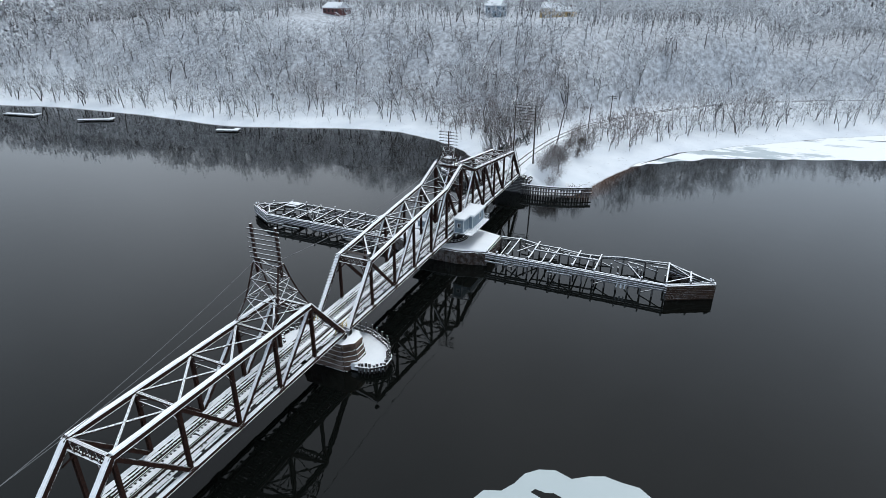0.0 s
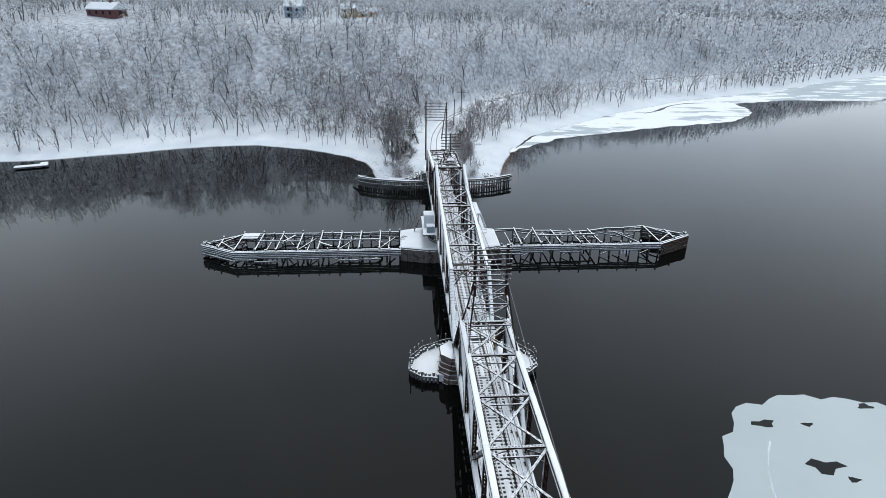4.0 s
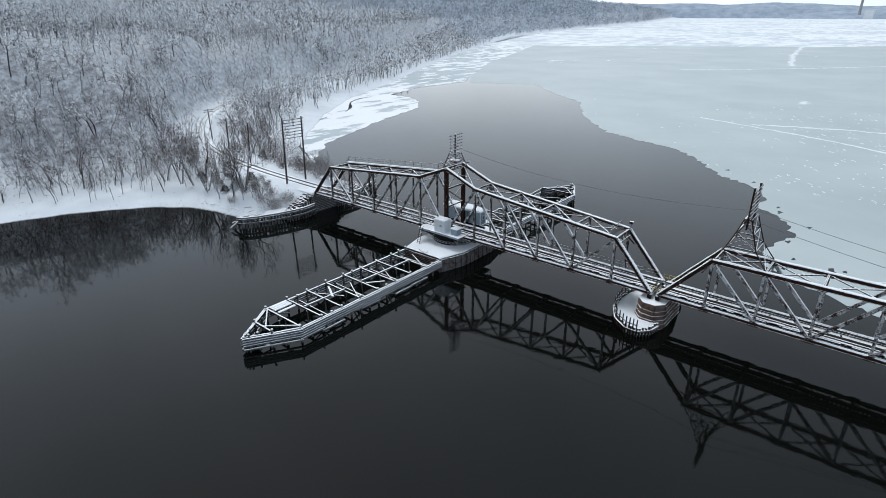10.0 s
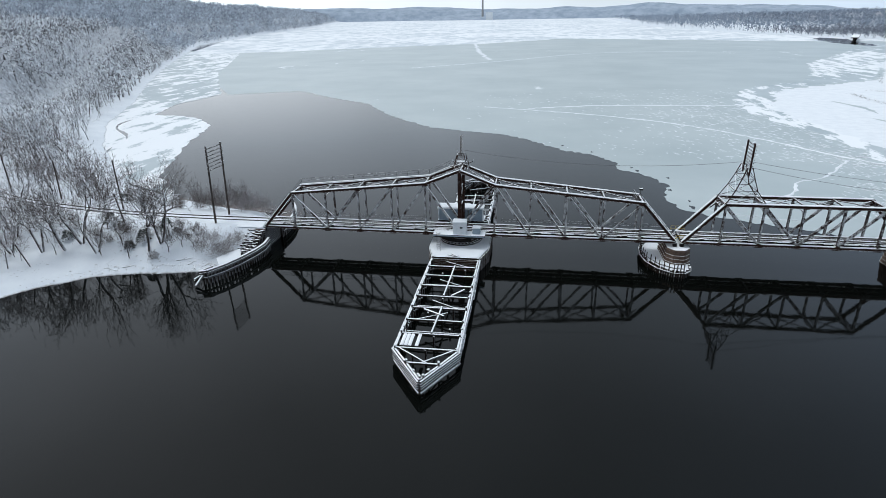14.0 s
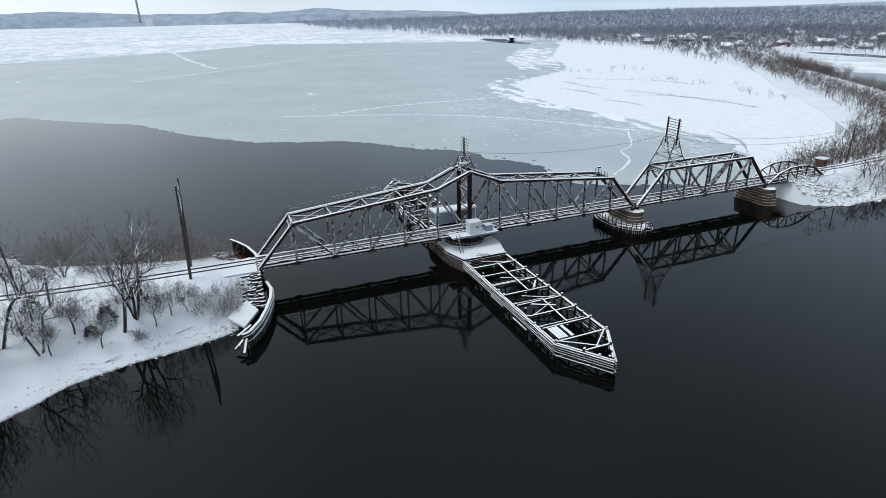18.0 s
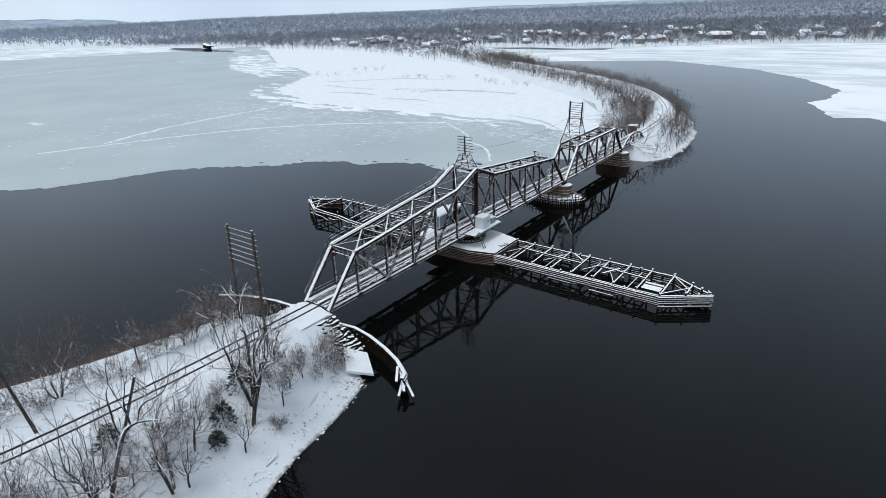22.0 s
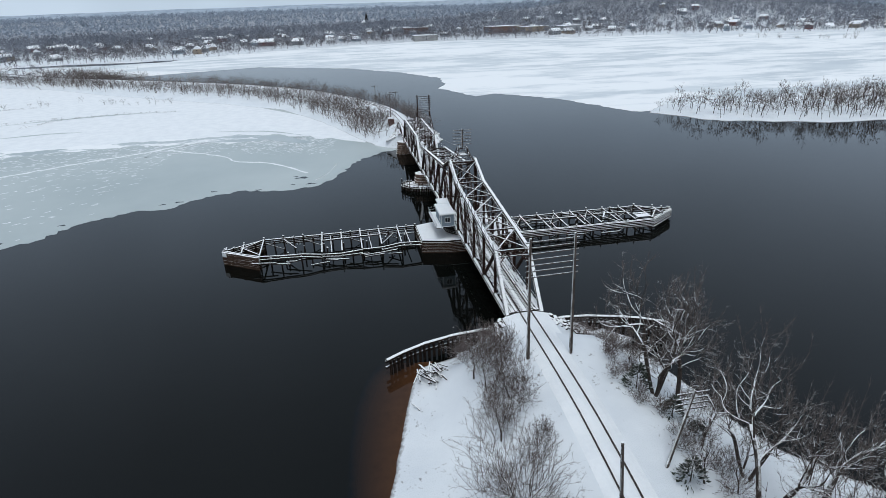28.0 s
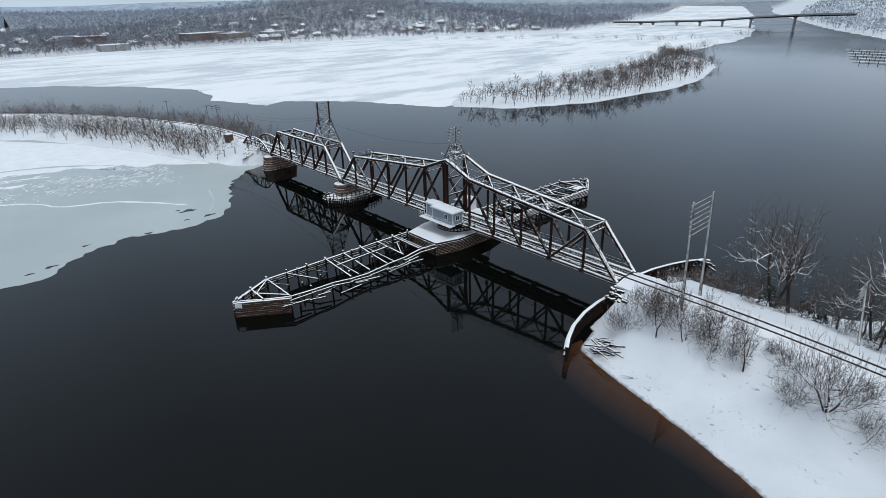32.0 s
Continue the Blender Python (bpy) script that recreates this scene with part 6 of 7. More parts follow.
# leaning branches and driftwood on the beach
for i, (x, y, l, a) in enumerate(((-50, -12.4, 4.2, 20), (-46.2, -12.8, 2.0, 70), (-57, -15.2, 1.8, 10), (-44.6, -13.6, 1.5, 120), (-43.2, -12.6, 2.2, 95), (-47.5, 15.6, 1.4, 30))):
    z = float(height(x, y))
    bm = bmesh.new()
    c, s_ = math.cos(radians(a)), math.sin(radians(a))
    tube(bm, (x, y, z + 0.1), (x + c * l * 0.6, y + s_ * l * 0.6, z + 0.25), 0.09, 0.07, 6)
    tube(bm, (x + c * l * 0.6, y + s_ * l * 0.6, z + 0.25), (x + c * l, y + s_ * l + 0.2, z + 0.35), 0.07, 0.03, 6)
    tube(bm, (x + c * l * 0.5, y + s_ * l * 0.5, z + 0.22), (x + c * l * 0.7 - 0.4 * s_, y + s_ * l * 0.7 + 0.4 * c, z + 0.5), 0.04, 0.02, 5)
    tagged(part("driftwood", bm, M_BARK), "snow-dusted fallen branch on the shore", "driftwood", "driftwood pieces")


# ---- woods ----
def wood_variant(seed, h, n, twigs, tw, wide=0.36, fork=0.4, lobes=7, trunk_r=0.011, limb_r=0.05, stems=1, limb=0.5):
    """Vertices, triangles and material numbers of one plain bare tree (0 bark, 1 twigs)."""
    rng = np.random.default_rng(seed)
    vs, fs, ms = [], [], []

    def flat(p, q, w, kind=1):
        d = Vector(q - p).normalized()
        s = np.array(d.cross(Vector(rng.normal(0, 1, 3))).normalized()) * w
        b = len(vs)
        vs.extend([p - s, p + s, q])
        fs.append((b, b + 1, b + 2))
        ms.append(kind)
    for st in range(stems):
        d = np.array((rng.normal(0, 0.1), rng.normal(0, 0.1), 1.0)) + (0 if stems == 1 else rng.normal(0, 0.16, 3) * np.array((1, 1, 0)))
        trunk = np.array([d * (h * fork * i / 3) + rng.normal(0, 0.015, 3) * h * (i > 0) for i in range(4)])
        c = d * h * (0.55 + fork * 0.2)
        r = (h * wide, h * wide, h * (1 - fork) * 0.52)
        P, par, feed = skeleton(trunk, crown_points(rng, n // stems, c, r, lobes, 0.36), 0.4, 0.14, seed + st)
        rad = trunk_r * h * (feed / feed[0]) ** 0.5
        for i in range(1, len(P)):
            p, q = P[par[i]], P[i]
            dd = q - p
            if dd @ dd < 1e-4:
                continue
            dark = rad[i] > 0.5 * rad[0]
            if not dark:
                bare = rad[i] > limb * rad[0]
                flat(p, q, max(rad[i] * 1.2, limb_r), 0 if bare else 1)
                continue
            ax = Vector(dd).normalized()
            s = np.array(ax.orthogonal().normalized())
            u = np.array(ax.cross(Vector(s)))
            b = len(vs)
            for pt, rr in ((p, rad[par[i]] if i < 4 else rad[i] * 1.1), (q, rad[i])):
                for k in range(3):
                    vs.append(pt + (s * math.cos(2.0944 * k) + u * math.sin(2.0944 * k)) * rr)
            for k in range(3):
                k2 = (k + 1) % 3
                fs.extend([(b + k, b + k2, b + 3 + k2), (b + k, b + 3 + k2, b + 3 + k)])
                ms.extend([0, 0])
        tips = np.nonzero(feed < 5)[0]
        heart = c - np.array((0, 0, r[2] * 0.7))
        for i in range(twigs // stems):
            k = tips[rng.integers(len(tips))]
            a = P[par[k]] + (P[k] - P[par[k]]) * rng.uniform(0.2, 1)
            o = a - heart
            e = o / (np.linalg.norm(o) + 1e-6) + rng.normal(0, 0.6, 3)
            e /= np.linalg.norm(e)
            flat(a, a + e * rng.uniform(0.5, 1.2) * h / 11, tw)
    return np.array(vs), np.array(fs), np.array(ms)


def scatter(name, variants, xs, ys, scales, materials, label, category, seed):
    """One mesh of many trees, each turned and sized on its own, standing on the ground."""
    rng = np.random.default_rng(seed)
    zs = np.maximum(height(xs, ys), 0.2) - 0.2
    V, F, M, W, base = [], [], [], [], 0
    pick = rng.integers(0, len(variants), len(xs))
    for k, (v, f, m) in enumerate(variants):
        sel = np.nonzero(pick == k)[0]
        if not len(sel):
            continue
        a = rng.uniform(0, 6.283, len(sel))
        c, s = np.cos(a) * scales[sel], np.sin(a) * scales[sel]
        x = v[None, :, 0] * c[:, None] - v[None, :, 1] * s[:, None] + xs[sel][:, None]
        y = v[None, :, 0] * s[:, None] + v[None, :, 1] * c[:, None] + ys[sel][:, None]
        z = v[None, :, 2] * (scales[sel] * rng.uniform(0.85, 1.15, len(sel)))[:, None] + zs[sel][:, None]
        V.append(np.stack([x, y, z], -1).reshape(-1, 3))
        F.append((f[None] + (np.arange(len(sel)) * len(v))[:, None, None]).reshape(-1, 3) + base)
        M.append(np.tile(m, len(sel)))
        W.append(np.repeat(rng.random(len(sel)), len(v)))
        base += len(sel) * len(v)
    V, F, M = np.concatenate(V), np.concatenate(F), np.concatenate(M)
    me = bpy.data.meshes.new(name)
    me.vertices.add(len(V))
    me.vertices.foreach_set("co", V.astype(np.float32).ravel())
    me.loops.add(3 * len(F))
    me.loops.foreach_set("vertex_index", F.astype(np.int32).ravel())
    me.polygons.add(len(F))
    me.polygons.foreach_set("loop_start", np.arange(0, 3 * len(F), 3, dtype=np.int32))
    me.polygons.foreach_set("material_index", M.astype(np.int32))
    for m in materials:
        me.materials.append(m)
    tone = me.attributes.new("tone", "FLOAT", "POINT")
    tone.data.foreach_set("value", np.concatenate(W).astype(np.float32))
    me.update(calc_edges=True)
    me.validate()
    return tagged(new(name, me), label, category, kind="stuff")


def spots(x0, x1, y0, y1, step, seed, jitter=0.45):
    rng = np.random.default_rng(seed)
    x, y = np.meshgrid(np.arange(x0, x1, step), np.arange(y0, y1, step))
    x, y = x.ravel(), y.ravel()
    return x + rng.uniform(-jitter, jitter, len(x)) * step, y + rng.uniform(-jitter, jitter, len(x)) * step, rng


def clearing(x, y):
    """Open snowy lawns and the track's strip in the western woods."""
    c = seg_dist(x, y, TRACK_W, False) < np.where(y > 90, 5.5, 8.0)
    for cx, cy, rx, ry in ((-150, -128, 26, 14), (-137, -121, 18, 12), (-172, -40, 22, 10), (-158, -38, 12, 10), (-168, -196, 20, 18), (-170, -54, 17, 9), (-174, -26, 17, 12), (-300, -92, 22, 22), (-430, -95, 30, 28), (-525, -175, 30, 24), (-205, 130, 14, 26), (-300, 150, 25, 40), (-548, 1130, 60, 75)):
        c |= ((x - cx) / rx) ** 2 + ((y - cy) / ry) ** 2 < 1
    return c


NEAR = [wood_variant(500 + i, 11.0, 76, 150, 0.07, 0.36 + 0.03 * (i % 3), 0.26 + 0.05 * (i % 4), 6 + i % 3, 0.013, 0.065, 1 + (i % 3 == 0), 0.2) for i in range(10)]
UNDER = [wood_variant(540 + i, 4.5, 45, 110, 0.035, 0.4, 0.15, 6, 0.009, 0.03, 2) for i in range(4)]
x, y, rng = spots(-300, -36, -300, 260, 5.2, 1)
w = signed(x, y, LAND_W)
keep = (w > np.where(y < -70, 2.5, 4.5) + np.where(y < -70, 2.5, 5.0) * rng.random(len(x))) & ~clearing(x, y) & ((x < -86) | (y < -52)) & (np.hypot(x, y) < 300) & (w < 135)
x, y = x[keep], y[keep]
sc = 0.55 + 0.85 * rng.random(len(x)) ** 1.5
brownish = ((x > -106) & (y > -32) & (y < 28) & (rng.random(len(x)) < 0.8)) | ((w[keep] < 48) & (y > -95) & (y < 40) & (rng.random(len(x)) < 0.5))
scatter("snowy_woods", NEAR, x[~brownish], y[~brownish], sc[~brownish], (M_WOOD_BARK, M_FROST), "bare snow-frosted woods on the river hillside", "woods", 2)
BRUSHY = [wood_variant(580 + i, 9.0, 90, 240, 0.028, 0.26, 0.28, 7, 0.011, 0.022) for i in range(7)]
x, y, rng = spots(-112, -58, -36, 40, 3.4, 31)
w = signed(x, y, LAND_W)
te = seg_dist(x, y, TRACK_W, False)
keep = (w > 2 + 3 * rng.random(len(x))) & (te > 5.0) & (rng.random(len(x)) < np.where(y < -4, np.clip((-x - 58) / 20, 0.1, 0.9), np.clip((-x - 72) / 22, 0.12, 0.9))) & (y < 26)
x, y = x[keep], y[keep]
scatter("brown_thicket", BRUSHY, x, y, rng.uniform(0.5, 1.15, len(x)), (M_BARK, M_BRUSH), "brown leafless thicket beside the track", "woods", 3)

BANK = [wood_variant(640 + i, 12.0, 110, 240, 0.03, 0.32 + 0.03 * (i % 3), 0.24 + 0.04 * (i % 3), 7, 0.0125, 0.034, 1 + (i % 2), 0.16) for i in range(8)]
x, y, rng = spots(-175, -70, -120, 60, 6.6, 35)
w = signed(x, y, LAND_W)
keep = (w > 6 + 5 * rng.random(len(x))) & (w < 50) & ~clearing(x, y) & (x < -84) & (rng.random(len(x)) < 0.9)
x, y = x[keep], y[keep]
scatter("bank_trees", BANK, x, y, 0.6 + 0.65 * rng.random(len(x)), (M_WOOD_BARK, M_BRUSH), "brown bare trees with snow on their limbs near the bank", "woods", 36)

x, y, rng = spots(-190, -36, -260, 200, 6.0, 21)
w = signed(x, y, LAND_W)
keep = (w > np.where(y < -70, 3.5, 7.0) + np.where(y < -70, 3.0, 6.0) * rng.random(len(x))) & ~clearing(x, y) & ((x < -90) | (y < -60)) & (w < 60)
x, y = x[keep], y[keep]
scatter("snowy_underwood", UNDER, x, y, rng.uniform(0.5, 1.2, len(x)), (M_BARK, M_FROST), "frosted brush under the hillside trees", "woods", 22)

M_HILL_BARK = snowy("far_frosted_bark", (0.09, 0.082, 0.084), (0.2, 0.185, 0.185), 0.9, wind=0.45, top=0.5, grain=2.0, cover=0.5, gloss=0.05)
MIDDLE = [wood_variant(600 + i, 12.0, 34, 58, 0.16, 0.42, 0.28, 6, 0.012, 0.13, 1, 0.34) for i in range(8)]
x, y, rng = spots(-720, 60, -520, 640, 10.6, 4)
w = signed(x, y, LAND_W)
keep = (w > 5) & (w < 300) & (rng.random(len(x)) < np.clip(420 / np.hypot(x, y), 0.5, 1)) & ((np.hypot(x, y) >= 295) | (w >= 132)) & ~clearing(x, y)
x, y = x[keep], y[keep]
scatter("hill_woods", MIDDLE, x, y, rng.uniform(0.7, 1.25, len(x)), (M_HILL_BARK, M_FROST), "snow-frosted woods over the farther hillside", "woods", 5)


def clump_variant(seed, h, n, width, spread):
    rnd = random.Random(seed)
    vs, fs = [], []
    for i in range(n):
        p = Vector((rnd.uniform(-1, 1) * spread, rnd.uniform(-1, 1) * spread, rnd.uniform(0, 0.55) * h))
        d = Vector((rnd.uniform(-1.1, 1.1), rnd.uniform(-1.1, 1.1), 0.9)).normalized()
        w = Vector((rnd.uniform(-1, 1), rnd.uniform(-1, 1), 0)).normalized() * width
        e = p + d * rnd.uniform(0.3, 0.5) * h
        b = len(vs)
        vs += [p - w, p + w, e]
        fs.append((b, b + 1, b + 2))
    return np.array([tuple(v) for v in vs]), np.array(fs), np.ones(len(fs), int)


def dome_variant(seed, h, n, wide, leaf):
    """A far bare tree: a thin trunk and a round crown of short twig tufts."""
    rng = np.random.default_rng(seed)
    vs, fs, ms = [], [], []
    for a in (0.3, 1.9):
        w = np.array((math.cos(a), math.sin(a), 0)) * h * 0.028
        b = len(vs)
        vs += [-w, w, np.array((0, 0, h * 0.75))]
        fs.append((b, b + 1, b + 2))
        ms.append(0)
    for i in range(n):
        u = rng.normal(0, 1, 3)
        u /= np.linalg.norm(u)
        p = np.array((0, 0, h * 0.58)) + u * np.array((wide, wide, 0.36)) * h * rng.random() ** 0.4
        d = u + rng.normal(0, 0.5, 3) + np.array((0, 0, 0.4))
        d /= np.linalg.norm(d)
        w = np.cross(d, rng.normal(0, 1, 3))
        w *= leaf * h * rng.uniform(0.6, 1.3) / np.linalg.norm(w)
        b = len(vs)
        vs += [p - w, p + w, p + d * h * rng.uniform(0.12, 0.26)]
        fs.append((b, b + 1, b + 2))
        ms.append(1)
    return np.array(vs), np.array(fs), np.array(ms)


THICK = [dome_variant(660 + i, 10.5, 24, 0.4, 0.03) for i in range(8)]
x, y, rng = spots(-640, 0, -420, 640, 6.4, 37)
w = signed(x, y, LAND_W)
d = np.hypot(x, y)
keep = (w > 5) & (w < 260) & (d > 270) & (d < 700) & ~clearing(x, y)
x, y = x[keep], y[keep]
scatter("frosted_thicket", THICK, x, y, rng.uniform(0.6, 1.3, len(x)), (M_HILL_BARK, M_FROST), "dense frosted brush between the hillside trees", "woods", 38)

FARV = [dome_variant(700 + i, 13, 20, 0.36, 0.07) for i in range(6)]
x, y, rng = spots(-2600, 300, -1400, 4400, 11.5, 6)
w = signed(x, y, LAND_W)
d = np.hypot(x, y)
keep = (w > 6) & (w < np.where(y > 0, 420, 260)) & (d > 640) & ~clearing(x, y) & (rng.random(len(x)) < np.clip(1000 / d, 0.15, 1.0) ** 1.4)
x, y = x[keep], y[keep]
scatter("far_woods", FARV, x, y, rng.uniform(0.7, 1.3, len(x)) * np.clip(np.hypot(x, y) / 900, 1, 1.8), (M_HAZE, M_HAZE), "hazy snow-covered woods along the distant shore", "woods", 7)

SAP = [wood_variant(800 + i, 5.4, 36, 130, 0.024, 0.42, 0.18, 6, 0.011, 0.022, 2) for i in range(6)]
x, y, rng = spots(80, 420, -16, 330, 2.05, 8)
e = signed(x, y, LAND_E)
te = seg_dist(x, y, TRACK_E, False)
keep = (e > 1.6) & (te > 3.6) & (te < 22) & (rng.random(len(x)) < np.where(x < 100, 0.3, np.where(te < 13, 1.0, 0.4))) & (rng.random(len(x)) < np.clip(1.4 - np.hypot(x, y) / 420, 0.4, 1))
x, y = x[keep], y[keep]
scatter("causeway_thicket", SAP, x, y, rng.uniform(0.65, 1.5, len(x)), (M_BROWN, M_BROWN), "brown leafless saplings lining the curving causeway", "woods", 9)

ISL = [wood_variant(820 + i, 9.5, 60, 210, 0.04, 0.3, 0.26, 8, 0.014, 0.045, 1, 0.25) for i in range(7)]
x, y, rng = spots(60, 165, -385, -95, 3.7, 10)
i_ = signed(x, y, ISLAND)
keep = (i_ > 3) & (rng.random(len(x)) < np.clip(0.85 + 0.7 * waves(x, y, 14.0, 0.6), 0.25, 1.0))
x, y = x[keep], y[keep]
scatter("island_trees", ISL, x, y, rng.uniform(0.5, 1.1, len(x)), (M_BARK, M_BROWN), "bare brown trees on the low snowy island", "woods", 11)

TOWNV = [dome_variant(720 + i, 10, 26, 0.34 + 0.03 * (i % 3), 0.045) for i in range(8)]
x, y, rng = spots(330, 1500, -1300, 1700, 8.6, 12)
e = signed(x, y, LAND_E)
d = np.hypot(x, y)
keep = (e > 5) & (e < 520) & (d < 1150) & (rng.random(len(x)) < 0.5 + 0.6 * smooth(0.0, 0.5, waves(x, y, 60, 4.0) + 0.5))
x, y, d = x[keep], y[keep], d[keep]
# farther trees more often take the copy with haze in its colour
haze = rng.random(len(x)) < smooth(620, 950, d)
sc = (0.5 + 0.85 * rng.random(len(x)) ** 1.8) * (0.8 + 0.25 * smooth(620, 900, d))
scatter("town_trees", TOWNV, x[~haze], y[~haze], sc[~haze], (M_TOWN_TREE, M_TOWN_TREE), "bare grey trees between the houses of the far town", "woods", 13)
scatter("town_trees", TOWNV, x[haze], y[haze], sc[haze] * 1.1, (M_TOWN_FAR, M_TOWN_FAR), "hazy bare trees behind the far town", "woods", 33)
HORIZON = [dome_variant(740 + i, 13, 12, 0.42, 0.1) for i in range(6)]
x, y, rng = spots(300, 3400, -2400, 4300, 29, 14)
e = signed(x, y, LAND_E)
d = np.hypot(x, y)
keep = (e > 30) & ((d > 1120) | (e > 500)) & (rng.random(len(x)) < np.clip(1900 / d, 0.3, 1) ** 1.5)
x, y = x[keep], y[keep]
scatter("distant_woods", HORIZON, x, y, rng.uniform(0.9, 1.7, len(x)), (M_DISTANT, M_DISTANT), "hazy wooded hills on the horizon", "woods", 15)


def along(lines, step, spread, seed):
    """Uneven points along several lines on the plan."""
    rng = np.random.default_rng(seed)
    out = []
    for pts in lines:
        for a, b in zip(pts, pts[1:]):
            n = max(1, int(math.dist(a, b) / step))
            t = (np.arange(n) + rng.random(n))[:, None] / n
            out.append(np.asarray(a) + (np.asarray(b) - np.asarray(a)) * t + rng.normal(0, spread, (n, 2)))
    p = np.concatenate(out)
    return p[:, 0], p[:, 1], rng


x, y, rng = along([[(204, 270), (208, 259), (223, 252)], [(244, 269), (256, 250)], [(216, 200), (225, 184)], [(222, 179), (230, 164), (236, 152)], [(226, 138), (216, 120), (211, 99)]], 3.4, 2.2, 16)
scatter("marsh_shrubs", SAP, x, y, rng.uniform(0.35, 1.0, len(x)), (M_BARK, M_BROWN), "low brown shrubs on the snowy marsh flat", "shrubs", 17)
x, y, rng = along([[(168, 221), (166, 192), (169, 177)], [(173, 168), (183, 143)], [(164, 151), (181, 137), (187, 114), (183, 94)], [(182, 235), (219, 199), (223, 170)]], 0.8, 0.9, 18)
REED = [clump_variant(760 + i, 1.1, 14, 0.05, 0.8) for i in range(3)]
scatter("marsh_reeds", REED, x, y, rng.uniform(0.4, 1.0, len(x)), (M_BARK, M_BROWN), "thin brown reeds in drifted lines on the marsh", "reeds", 19)
x, y, rng = along([[(442, 729), (444, 640), (430, 529), (433, 460), (400, 372), (340, 262)], [(530, 330), (528, 250), (530, 165), (585, 80)], [(640, -92), (612, -230), (566, -361)]], 5.0, 2.5, 23)
scatter("shoreline_trees", ISL, x, y, rng.uniform(0.7, 1.5, len(x)), (M_TOWN_TREE, M_TOWN_TREE), "row of bare grey trees along the far shoreline", "woods", 24)
SPITS = [[(172, -436), (152, -448)], [(153, -349), (120, -334)], [(96, -306), (88, -302)], [(206, -612), (184, -648)], [(150, -360), (138, -352)]]
x, y, rng = along(SPITS, 1.5, 4.5, 27)
scatter("spit_shrubs", SAP, x, y, rng.uniform(0.8, 1.6, len(x)), (M_BARK, M_BROWN), "scattered brown shrubs on a low snowy spit", "shrubs", 28)
x, y, rng = along([[(474, -408), (428, -424), (385, -456), (358, -478), (318, -498), (250, -507), (224, -538), (200, -554)]], 13.0, 5.0, 29)
x, y = np.repeat(x, 3) + rng.normal(0, 2.0, 3 * len(x)), np.repeat(y, 3) + rng.normal(0, 2.0, 3 * len(y))
scatter("bay_shrubs", SAP, x, y, rng.uniform(0.5, 1.5, len(x)), (M_BARK, M_BRUSH), "line of brown shrubs across the frozen bay", "shrubs", 30)
x, y, rng = along([[(300, 168), (330, 196), (352, 214)], [(304, 152), (345, 190)], [(316, 156), (340, 178)]], 0.8, 6, 25)
scatter("causeway_copse", SAP, x, y, rng.uniform(1.0, 1.9, len(x)), (M_BROWN, M_BROWN), "dense brown copse at the causeway bend", "woods", 26)


def far_ridge(name, r, a0, a1, low, high, seed, material, label):
    """A long rounded hill on the horizon between two bearings."""
    rng = np.random.default_rng(seed)
    n = 120
    ph = rng.uniform(0, 6.283, 6)
    vs, fs = [], []
    for i in range(n + 1):
        t = i / n
        a = radians(a0 + (a1 - a0) * t)
        f = 0.5 + 0.5 * sum(math.sin(t * k * 9 + ph[j]) / k for j, k in enumerate((1, 2.3, 3.7, 6.1, 11.0, 23.0))) / 1.9
        h = (low + (high - low) * min(1, max(0, f))) * min(1, 6 * t, 6 * (1 - t)) ** 0.5
        for rr, z in ((r, -6), (r + 90, h * 0.62), (r + 200, h), (r + 420, h * 0.5)):
            vs.append((rr * math.cos(a), rr * math.sin(a), z))
        if i:
            b = 4 * i
            for k in range(3):
                fs.append((b - 4 + k, b + k, b + k + 1, b - 3 + k))
    ob = new(name, mesh_np(name, np.array(vs), np.array(fs), material))
    return tagged(ob, label, "hills", kind="structure")


# blue of the haze is painted into the mottled wood-and-snow colour
M_RIDGE = plain("hazed_wooded_hills", (0.24, 0.3, 0.37), (0.42, 0.48, 0.56), 0.9, 0.018)
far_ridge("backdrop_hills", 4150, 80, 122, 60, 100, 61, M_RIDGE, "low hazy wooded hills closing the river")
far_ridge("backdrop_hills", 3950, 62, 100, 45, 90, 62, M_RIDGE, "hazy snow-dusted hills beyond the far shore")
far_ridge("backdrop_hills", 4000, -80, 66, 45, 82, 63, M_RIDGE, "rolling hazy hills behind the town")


# ---- houses, town and far shore ----
M_BRICK = plain("far_brick", (0.12, 0.075, 0.065), (0.19, 0.115, 0.095), 0.85, 0.8)
M_TAN = plain("tan_siding", (0.25, 0.2, 0.15), (0.33, 0.27, 0.2), 0.8, 0.8)
M_YELLOWW = plain("yellow_siding", (0.5, 0.34, 0.15), (0.62, 0.44, 0.2), 0.8, 0.8)
M_GREYW = plain("grey_siding", (0.22, 0.235, 0.25), (0.33, 0.345, 0.36), 0.8, 0.8)
M_REDW = plain("dark_red_siding", (0.11, 0.045, 0.045), (0.17, 0.07, 0.065), 0.8, 0.8)
M_BLUEW = plain("pale_blue_siding", (0.23, 0.3, 0.36), (0.31, 0.38, 0.44), 0.8, 0.8)
M_CONC = plain("concrete", (0.22, 0.22, 0.22), (0.33, 0.33, 0.33), 0.85, 0.4)


